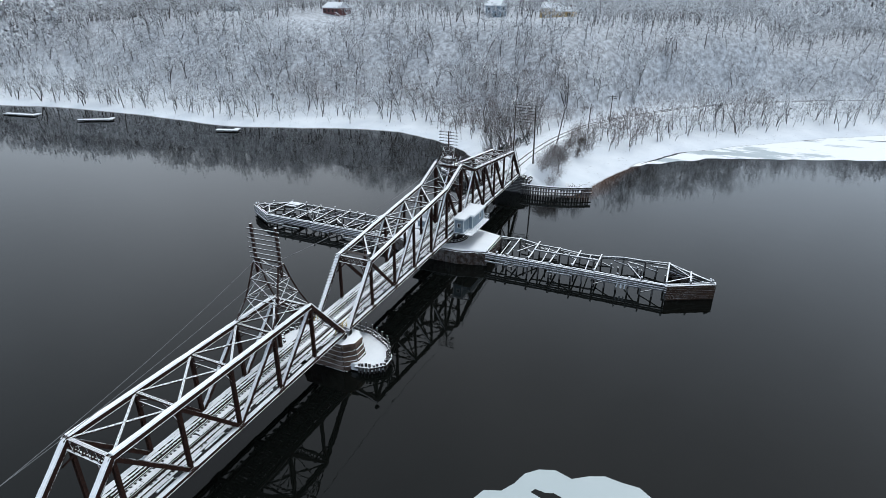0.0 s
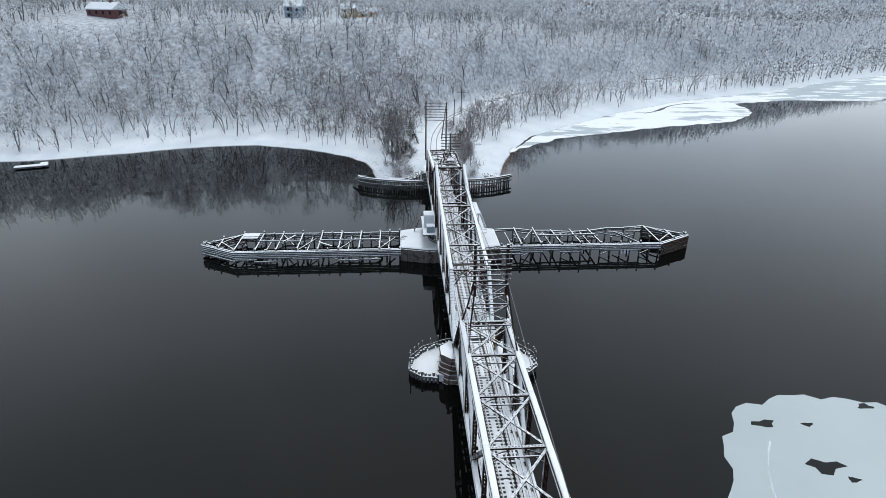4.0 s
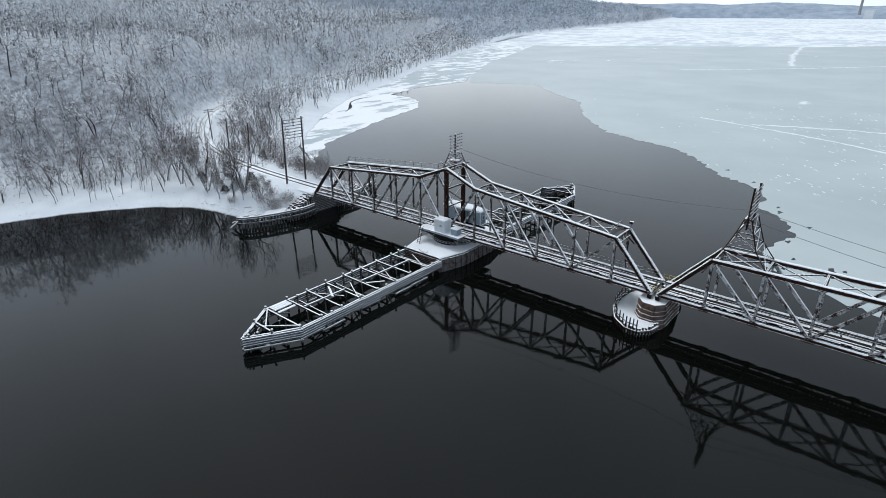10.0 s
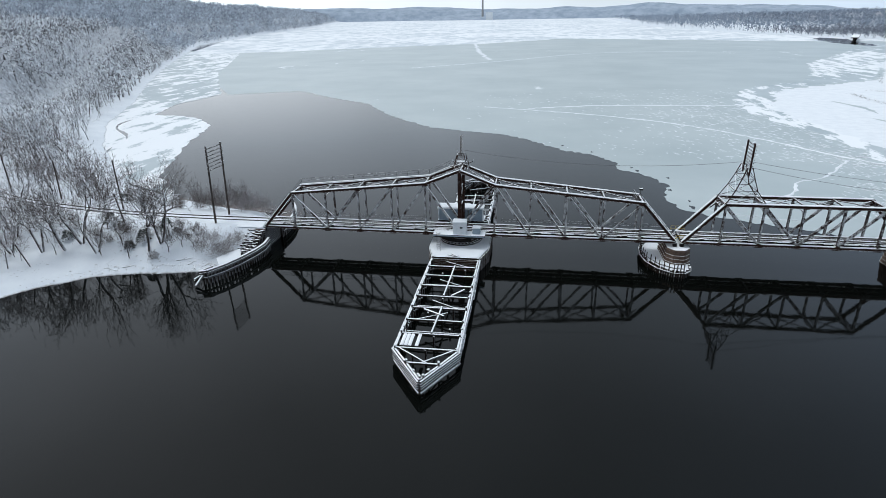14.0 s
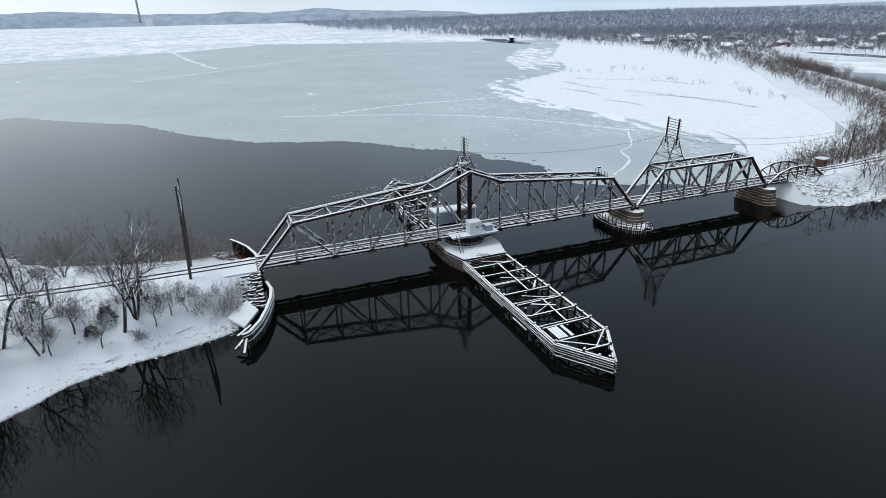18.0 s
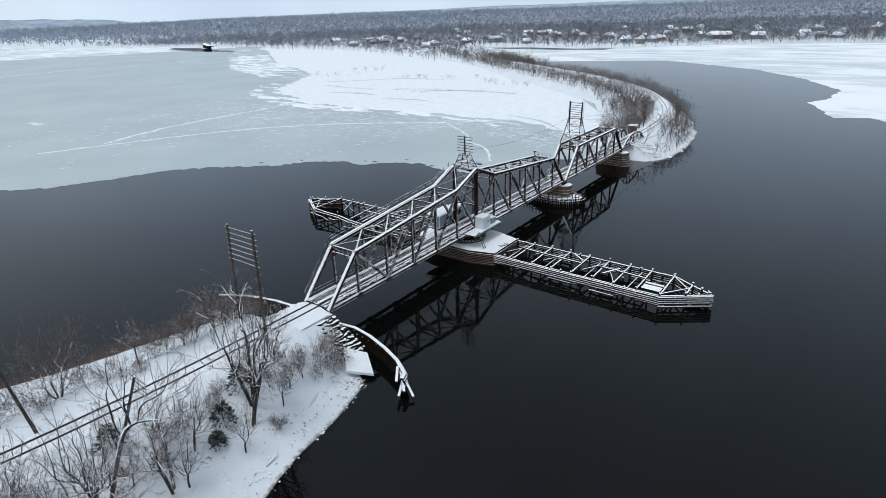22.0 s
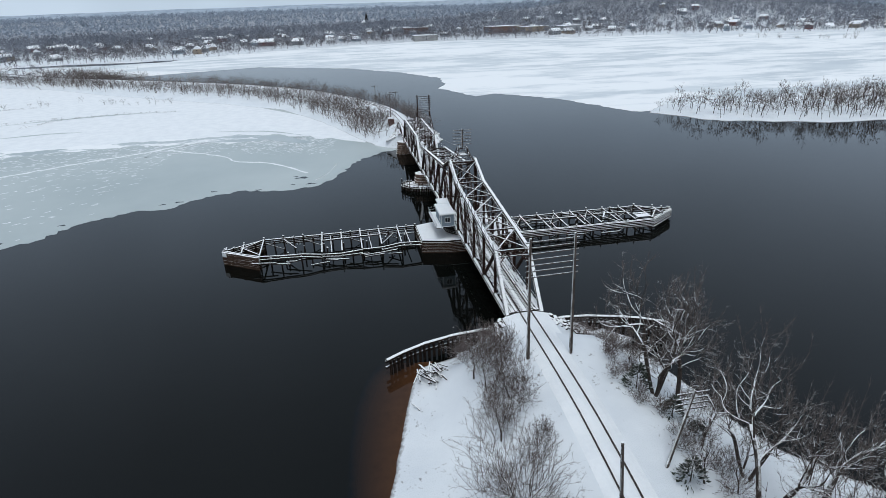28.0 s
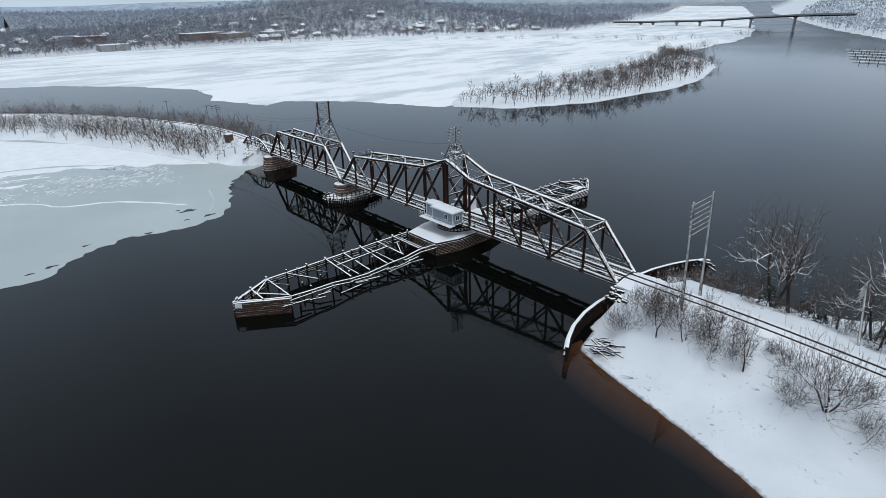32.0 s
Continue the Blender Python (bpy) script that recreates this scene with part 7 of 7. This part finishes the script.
def house(name, x, y, turn, lx, ly, hgt, wall_m, label, flat=False, storeys=1, z=None, group=""):
    """A building with walls, roof and its own windows; lx by ly on the ground, hgt to the eaves."""
    z = float(height(x, y)) - 0.4 if z is None else z
    ob = thing(name, x, y, z, label, "house" if not flat else "building", group)
    ob.rotation_euler = (0, 0, radians(turn))
    part("wall", box(bmesh.new(), -lx / 2, lx / 2, -ly / 2, ly / 2, -1.0, hgt), wall_m, ob)
    bm = bmesh.new()
    e = 0.4
    if flat:
        box(bm, -lx / 2 - 0.2, lx / 2 + 0.2, -ly / 2 - 0.2, ly / 2 + 0.2, hgt, hgt + 0.45)
    else:
        r = hgt + ly * 0.36
        prof = [(-ly / 2 - e, hgt - 0.15), (0, r), (ly / 2 + e, hgt - 0.15), (ly / 2 + e, hgt + 0.2), (0, r + 0.4), (-ly / 2 - e, hgt + 0.2)]
        a = [bm.verts.new((-lx / 2 - e, py, pz)) for py, pz in prof]
        b = [bm.verts.new((lx / 2 + e, py, pz)) for py, pz in prof]
        for i in range(6):
            j = (i + 1) % 6
            bm.faces.new((a[i], a[j], b[j], b[i]))
        for ring_ in (a, b):
            bm.faces.new((ring_[0], ring_[1], ring_[4], ring_[5]))
            bm.faces.new((ring_[1], ring_[2], ring_[3], ring_[4]))
        for s in (-1, 1):
            g = [bm.verts.new((s * lx / 2, py, pz)) for py, pz in ((-ly / 2, hgt - 0.05), (ly / 2, hgt - 0.05), (0, r - 0.05))]
            bm.faces.new(g)
        bmesh.ops.recalc_face_normals(bm, faces=bm.faces[:])
    part("roof", bm, M_SNOW, ob, "snow-covered roof")
    pane = mesh_of("window", box(bmesh.new(), -0.55, 0.55, -0.04, 0.04, -0.65, 0.65), M_WINDOW)
    n = max(2, int(lx / 3.2))
    for k in range(storeys):
        zz = hgt * (k + 0.55) / storeys
        for s in (-1, 1):
            for i in range(n):
                shared("window", pane, ob, pose(-lx / 2 + lx * (i + 0.5) / n, s * (ly / 2 + 0.02), zz))
        for s in (-1, 1):
            shared("window", pane, ob, pose(s * (lx / 2 + 0.02), 0, zz, 0, 0, 90))
    if not flat:
        part("chimney", box(bmesh.new(), lx * 0.2, lx * 0.2 + 0.7, -0.35, 0.35, hgt, hgt + ly * 0.36 + 1.2), M_BRICK, ob)
    return ob


house("long_house", -153.5, -121.5, 62, 15, 6, 2.6, M_REDW, "long dark red hillside house with snowy roof")
house("hill_house", -184, -54.5, 80, 7.5, 6.5, 5.0, M_BLUEW, "pale blue two-storey house on the hill", False, 2)
house("hill_house", -190, -30.5, 80, 7, 6, 4.4, M_YELLOWW, "yellow hillside house with snowy roof", False, 2)
house("hill_house", -187.5, -22.5, 80, 8, 4.5, 2.6, M_YELLOWW, "low yellow wing of the hillside house")
house("hill_house", -188, -248, 55, 13, 9, 3.6, M_GREYW, "grey house behind frosted hillside trees")
house("hill_house", -182, -211, 55, 12, 9, 3.8, M_GREYW, "pale grey hillside house with white roof")
house("boat_house", -119, -268, 50, 9, 7, 3.0, M_GREYW, "low grey cabin under snow near the bank")

# the town
house("town_building", 817, -107, 5, 18, 36, 9.0, M_BRICK, "dark red brick building by the town shore", True, 3)
house("town_building", 735, -222, 12, 26, 50, 9.0, M_BRICK, "long brown brick building by the town shore", True, 3)
house("town_building", 725, -262, 20, 20, 42, 7.0, M_TAN, "tan waterfront hotel with snowy roof", True, 2)
house("town_building", 655, -96, 4, 14, 30, 6.0, M_CONC, "grey concrete parking deck by the ice", True, 2)
house("town_building", 870, -92, 0, 14, 22, 8.0, M_GREYW, "pale office block among bare trees", True, 2)
house("town_building", 690, -300, 25, 16, 34, 8.0, M_GREYW, "grey waterfront apartment block", True, 3)
house("town_house", 672, 100, 80, 18, 10, 5.0, M_REDW, "dark red house at the snowy shore", False, 2)
house("town_house", 664, 62, 85, 14, 9, 5.0, M_GREYW, "grey shore house with snowy gable roof", False, 2)
church = house("church", 1098, -48, 10, 22, 12, 9.0, M_GREYW, "pale church with a dark pointed spire", False, 1)
bm = bmesh.new()
prism(bm, [(-13.5, -2.5), (-8.5, -2.5), (-8.5, 2.5), (-13.5, 2.5)], 0, 14)
part("tower", bm, M_GREYW, church)
part("spire", prism(bmesh.new(), [(-13.5, -2.5), (-8.5, -2.5), (-8.5, 2.5), (-13.5, 2.5)], 14, 29, 0.97), M_STEEL_DARK, church, "dark pointed spire")
rnd = random.Random(909)
walls = (M_GREYW, M_WHITE, M_REDW, M_TAN, M_BLUEW, M_GREYW)
words = {M_GREYW.name: "grey", M_WHITE.name: "white", M_REDW.name: "dark red", M_TAN.name: "tan", M_BLUEW.name: "pale blue"}
made = 0
while made < 120:
    x, y = rnd.uniform(440, 1150), rnd.uniform(-620, 640)
    e = float(signed(np.array(x), np.array(y), LAND_E))
    if e < 34 or e > 420 or rnd.random() > 1.15 - e / 420:
        continue
    m = walls[made % len(walls)]
    house("town_house", x, y, rnd.uniform(0, 180), rnd.uniform(8, 13), rnd.uniform(6, 9), rnd.uniform(3.2, 5.6), m, words[m.name] + " town house with snow-covered gable roof", False, 1 if made % 3 else 2, group="town houses")
    made += 1

# the far road bridge
far_bridge = thing("road_bridge", 0, 0, 0, "long grey girder road bridge far down the river", "bridge")
spans = [(500, -828, 3.6), (444, -816, 4.6), (424, -818, 5.2), (383, -815, 6.4), (344, -809, 7.6), (307, -800, 9.4), (260, -778, 13.0), (182, -704, 18.0), (122, -700, 19.6)]
for p, q in zip(spans, spans[1:]):
    solid(far_bridge, "deck", p, q, 11, 0.7, material=M_CONC)
    solid(far_bridge, "girder", (p[0], p[1], p[2] - 1.0), (q[0], q[1], q[2] - 1.0), 7, 1.3, material=M_STEEL_DARK)
    for k in (-1, 1):
        solid(far_bridge, "parapet", (p[0], p[1] + 5.4 * k, p[2] + 0.75), (q[0], q[1] + 5.4 * k, q[2] + 0.75), 0.4, 0.8, material=M_CONC)
for x, y, z in spans[1:-1]:
    bm = bmesh.new()
    beam(bm, (x, y, -2), (x, y, z - 2.6), 2.0, 3.4, (0, 1, 0))
    beam(bm, (x, y - 5, z - 2.2), (x, y + 5, z - 2.2), 2.2, 1.2)
    part("bridge_pier", bm, M_CONC, far_bridge)
small_bridge = thing("low_bridge", 0, 0, 0, "small dark bridge at the snowy far inlet", "bridge")
solid(small_bridge, "deck", (395, 700, 5.2), (440, 790, 5.2), 8, 1.2, material=M_STEEL_DARK)
for i in range(4):
    p = Vector((395, 700, 0)).lerp(Vector((440, 790, 0)), (i + 0.5) / 4)
    solid(small_bridge, "bent", (p.x, p.y, -1), (p.x, p.y, 4.6), 6, 1.2, (1, 0, 0), M_STEEL_DARK)
inlet = sheet("open_inlet", ragged([(372, 620), (392, 640), (402, 700), (430, 790), (415, 840), (390, 800), (372, 700)], 3, 12, 51), 0.085, 0.04, M_WATER, "dark open water at the far inlet", "water")
lead = sheet("open_water_lead", ragged([(505, 322), (517, 270), (508, 215), (516, 168), (498, 172), (488, 220), (492, 280)], 2, 9, 53), 0.085, 0.04, M_WATER, "dark open water along the town shore", "water")

# landing docks along the wooded bank
for i, (x, y, turn, l) in enumerate(((-58.5, -105, 20, 7.5), (-52, -160, 30, 12), (-47, -194, 10, 14))):
    dock = thing("boat_dock", x, y, 0, "snow-covered timber boat dock on short posts", "dock", "boat docks")
    dock.rotation_euler = (0, 0, radians(turn))
    part("deck", box(bmesh.new(), -1.0, 1.0, -l / 2, l / 2, 0.35, 0.5), M_TIMBER, dock)
    part("snow_cover", prism(bmesh.new(), [(-0.98, -l / 2), (0.98, -l / 2), (0.98, l / 2), (-0.98, l / 2)], 0.5, 0.64, 0.02), M_SNOW, dock, "even snow")
    part("arm", box(bmesh.new(), -3.0, -1.02, l / 2 - 2.0, l / 2 - 0.4, 0.35, 0.62), M_SNOW, dock, "snow-covered side arm")
    for sx in (-0.9, 0.9):
        for sy in (-l / 2 + 0.3, 0, l / 2 - 0.3):
            solid(dock, "post", (sx, sy, -1), (sx, sy, 0.36), 0.16, 0.16, (1, 0, 0), M_TIMBER)
for i in range(5):
    x, y = 30 - 7 * i, -470 + 22 * i
    dock = thing("marina_dock", x, y, 0, "long snowy marina dock off the wooded bank", "dock", "marina docks")
    part("deck", box(bmesh.new(), -2, 34, -1.1, 1.1, 0.3, 0.6), M_SNOW, dock)
    for j in range(7):
        solid(dock, "post", (j * 5, 1.2, -1), (j * 5, 1.2, 2.4), 0.3, 0.3, (1, 0, 0), M_TIMBER)
stack = thing("tall_stack", -330, 3900, 20, "tall pale power station stack on the horizon", "chimney")
part("shaft", tube(bmesh.new(), (0, 0, 0), (0, 0, 170), 7, 4.5, 12), M_CONC, stack)
part("plant_block", box(bmesh.new(), 24, 66, -20, 20, -20, 26), M_WHITE, stack)

# ---- marks on the ice ----
def ridge(pts, w, label, seed, z=0.035):
    rnd = random.Random(seed)
    line = spline(pts, 2.0)
    bm = bmesh.new()
    rows = []
    for i, p in enumerate(line):
        d = (line[min(i + 1, len(line) - 1)] - line[max(i - 1, 0)])
        d = d.normalized() if d.length > 0 else Vector((1, 0))
        s = Vector((-d.y, d.x))
        k = w * rnd.uniform(0.35, 1.1)
        o = rnd.uniform(-0.35, 0.35) * w
        rows.append([bm.verts.new((p.x + s.x * (u * k + o), p.y + s.y * (u * k + o), zz)) for u, zz in ((-0.5, z), (0, z + 0.12), (0.5, z))])
    for r, q in zip(rows, rows[1:]):
        for j in range(2):
            bm.faces.new((r[j], r[j + 1], q[j + 1], q[j]))
    bmesh.ops.recalc_face_normals(bm, faces=bm.faces[:])
    if bm.faces and bm.faces[:][0].normal.z < 0:
        bmesh.ops.reverse_faces(bm, faces=bm.faces[:])
    return tagged(part("ice_ridge", bm, M_SNOW), label, "ice ridge", "ice ridges")


RIDGE = "thin white pressure ridge across the grey ice"
ridge([(101, 78), (86, 58), (78, 53), (72, 42), (58, 31)], 0.9, RIDGE, 1)
ridge([(-10, 172), (29, 156), (60, 138), (82, 114), (100, 84), (114, 64), (110, 50)], 1.6, RIDGE, 2)
ridge([(10, 168), (44, 178), (98, 181), (122, 190)], 2.2, RIDGE, 3)
ridge([(-73, 772), (-52, 600), (-46, 560), (-29, 457)], 5.0, RIDGE, 4)
ridge([(-86, 375), (-20, 438), (71, 539), (180, 560)], 3.5, RIDGE, 5)
ridge([(50, 29), (56, 25.5), (66, 23)], 0.22, RIDGE, 6)
rng = np.random.default_rng(61)
pv, pf = [], []
MARSH = [(104, 22), (110, 37), (121, 68), (118, 93), (121, 139), (122, 168), (140, 227)]
for i in range(2600):
    t = rng.random() * (len(MARSH) - 1)
    k = int(t)
    bx = MARSH[k][0] + (MARSH[k + 1][0] - MARSH[k][0]) * (t - k)
    by = MARSH[k][1] + (MARSH[k + 1][1] - MARSH[k][1]) * (t - k)
    off = abs(rng.normal(0, 1)) * (16 + 0.22 * by)
    x, y = bx - off, by + rng.normal(0, 8)
    if y < 24 or (y < 75 and off > 26) or not inside(np.array(x), np.array(y), ICE_EDGE + [(300, 180), (300, 600), (-160, 600)]):
        continue
    near = math.exp(-off / 14)
    l, w_ = (0.5 + 2.2 * rng.random() ** 2) * (1 + y / 150) * (0.7 + 0.9 * near), (0.2 + 0.4 * rng.random()) * (1 + y / 160) * (0.7 + 0.8 * near)
    a = 2.1 + rng.normal(0, 0.25)
    c, s = math.cos(a), math.sin(a)
    b = len(pv)
    for q in range(6):
        u, v = l / 2 * math.cos(q * 1.0472) * rng.uniform(0.7, 1.2), w_ / 2 * math.sin(q * 1.0472) * rng.uniform(0.7, 1.2)
        pv.append((x + c * u - s * v, y + s * u + c * v, 0.042))
    pf.append(tuple(range(b, b + 6)))
me = bpy.data.meshes.new("snow_patches")
me.from_pydata(pv, [], pf)
me.materials.append(M_SNOW)
tagged(new("snow_patches", me), "small wind-blown snow patches on the grey ice", "snow", kind="stuff")
for i, (x, y, r) in enumerate(((47.4, 30.0, 1.5), (47.8, 34.6, 0.75), (53.6, 32.4, 2.1), (55.4, 34.0, 0.8), (45.4, 43, 1.2), (47.2, 54.0, 1.0), (40.6, 60.8, 1.3), (39.6, 64.2, 0.9), (30.5, 82.5, 1.0), (22, 91, 1.2))):
    pts = [(x + 0.5 * r * math.cos(k * 0.7) * (0.8 + 0.35 * math.sin(k * 2.3 + i)), y + r * math.sin(k * 0.7) * (0.8 + 0.3 * math.cos(k * 1.9 + i))) for k in range(9)]
    tagged(sheet("melt_hole", pts, 0.036, 0.03, M_WATER, "dark melt hole in the river ice", "ice hole"), group="melt holes")

# thin grey leads in the snow of the marsh flat
for i, (pts, w) in enumerate((([(170, 170), (179, 146), (185, 120), (185, 92)], 1.5), ([(148, 196), (152, 176), (150, 160)], 1.2), ([(142, 150), (146, 132), (145, 120)], 1.0), ([(128, 66), (122, 48), (110, 34)], 0.7))):
    line = spline(pts, 3.0)
    rnd = random.Random(170 + i)
    left, right = [], []
    for j, p in enumerate(line):
        d = (line[min(j + 1, len(line) - 1)] - line[max(j - 1, 0)]).normalized()
        k = w * rnd.uniform(0.5, 1.4) * math.sin(math.pi * (j + 0.3) / (len(line) - 0.4))
        left.append((p.x - d.y * k, p.y + d.x * k))
        right.append((p.x + d.y * k, p.y - d.x * k))
    sheet("grey_lead", left + right[::-1], 0.078, 0.02, M_ICE, "thin grey ice lead across the snowy marsh flat", "ice")

# sandy shallows off the point
def shallows_material():
    m, nt, bs = mat_base("sandy_shallows")
    at = nt.nodes.new("ShaderNodeAttribute")
    at.attribute_name = "depth"
    geo = nt.nodes.new("ShaderNodeNewGeometry")
    n = nz(nt, 0.8, 4, 0.6, geo.outputs["Position"])
    col = ramp(nt, n, 0.3, 0.7, (0.06, 0.026, 0.011), (0.095, 0.042, 0.018))
    f = math_node(nt, "MULTIPLY_ADD", math_node(nt, "SUBTRACT", n, 0.5), 0.25, at.outputs["Fac"])
    nt.links.new(mixc(nt, f, col, (0.0024, 0.0045, 0.0062)), bs.inputs["Base Color"])
    bs.inputs["Roughness"].default_value = 0.03
    bs.inputs["IOR"].default_value = 1.33
    return m


def shallows(line, out, label):
    bm = bmesh.new()
    layer = bm.verts.layers.float.new("depth")
    rows = []
    for (x, y), (ox, oy) in zip(line, out):
        r = []
        for k in range(6):
            v = bm.verts.new((x + (ox - x) * k / 5, y + (oy - y) * k / 5, 0.005))
            v[layer] = k / 5
            r.append(v)
        rows.append(r)
    for r, q in zip(rows, rows[1:]):
        for j in range(5):
            bm.faces.new((r[j], r[j + 1], q[j + 1], q[j]))
    bmesh.ops.recalc_face_normals(bm, faces=bm.faces[:])
    if bm.faces[:][0].normal.z < 0:
        bmesh.ops.reverse_faces(bm, faces=bm.faces[:])
    return tagged(part("shallows", bm, M_SHALLOW), label, "water", kind="structure")


M_SHALLOW = shallows_material()
shallows([(-38, 12.5), (-40, 14), (-45, 15.5), (-51, 17), (-58, 18.5), (-65, 21), (-74, 24), (-90, 33), (-108, 50)], [(-37, 19), (-40, 21), (-45, 22.5), (-51, 23.4), (-58, 23.8), (-65, 25.2), (-73.5, 27), (-89, 35.5), (-107, 51.5)], "brown sandy shallows along the snowy beach")
shallows([(-41, -12), (-45, -13.5), (-50, -14.5), (-56, -15.5), (-63, -18), (-70, -25)], [(-41, -13), (-45, -14.6), (-50, -15.6), (-56, -16.6), (-63, -19.2), (-70, -26.2)], "brown muddy shallows under the bank")

# stones and litter on the banks
def stones(name, n, region, size, material, label, seed):
    rng = np.random.default_rng(seed)
    V, F = [], []
    base = np.array([(0, 0, 1), (1, 0, 0.1), (0.2, 1, 0), (-0.9, 0.3, 0.1), (-0.3, -1, 0), (0.7, -0.7, 0.2), (0, 0, -0.7)])
    tri = np.array([(0, 1, 2), (0, 2, 3), (0, 3, 4), (0, 4, 5), (0, 5, 1), (6, 2, 1), (6, 3, 2), (6, 4, 3), (6, 5, 4), (6, 1, 5)])
    x, y = region(rng, n)
    z = height(x, y)
    for i in range(len(x)):
        r = rng.uniform(*size)
        a = rng.uniform(0, 6.28)
        p = base * rng.uniform(0.7, 1.3, base.shape) * r
        p = np.stack([p[:, 0] * math.cos(a) - p[:, 1] * math.sin(a), p[:, 0] * math.sin(a) + p[:, 1] * math.cos(a), p[:, 2] * 0.7], 1) + (x[i], y[i], max(z[i], -0.1) + 0.1 * r)
        F.append(tri + 7 * len(V))
        V.append(p)
    me = mesh_np(name, np.concatenate(V), np.concatenate(F), material)
    return tagged(new(name, me), label, "stones", kind="stuff")


def riprap(rng, n):
    pts = [(81.5, 7), (79, 1), (80.5, -7), (87, -12), (104, -12.5), (128, -9)]
    t = rng.random(n) ** 1.3 * (len(pts) - 1)
    k = t.astype(int)
    p = np.array(pts)
    q = p[k] + (p[k + 1] - p[k]) * (t - k)[:, None]
    c = np.array([92, 0.0])
    d = c - q
    d /= np.linalg.norm(d, axis=1)[:, None]
    return (q + d * (rng.random(n) * 6.5 - 0.3)[:, None]).T


def beach(rng, n):
    pts = [(-41.5, -13.5), (-47, -15), (-54, -16), (-61, -18.3), (-69, -26)]
    t = rng.random(n) ** 1.6 * (len(pts) - 1)
    k = t.astype(int)
    p = np.array(pts)
    q = p[k] + (p[k + 1] - p[k]) * (t - k)[:, None]
    return q[:, 0] + rng.normal(0, 0.6, n), q[:, 1] + np.abs(rng.normal(0, 2.2, n)) - 0.3


M_ROCK = snowy("bank_stone", (0.06, 0.05, 0.045), (0.17, 0.15, 0.135), 0.85, wind=0.1, top=0.55, grain=2.0)
stones("riprap", 700, riprap, (0.18, 0.55), M_ROCK, "snow-dusted riprap stones round the causeway end", 71)
stones("beach_stones", 420, beach, (0.05, 0.2), M_ROCK, "small dark stones showing through beach snow", 72)

# dark cracks of open water between the bank and the shore ice
for i, (pts, w) in enumerate((([(-75, 26), (-82, 30), (-89, 33.3), (-110, 47), (-120, 57.5), (-129, 77)], 0.55), ([(-133, 90), (-140, 99), (-152, 110), (-158, 121), (-159, 130)], 0.6))):
    line = spline(pts, 3.0)
    rnd = random.Random(70 + i)
    left, right = [], []
    for j, p in enumerate(line):
        d = (line[min(j + 1, len(line) - 1)] - line[max(j - 1, 0)]).normalized()
        k = w * rnd.uniform(0.5, 1.4) * min(1, j * 0.4 + 0.1, (len(line) - 1 - j) * 0.4 + 0.1)
        left.append((p.x - d.y * k, p.y + d.x * k))
        right.append((p.x + d.y * k, p.y - d.x * k))
    sheet("shore_crack", left + right[::-1], 0.058, 0.02, M_WATER, "dark crack of open water along the shore ice", "water")
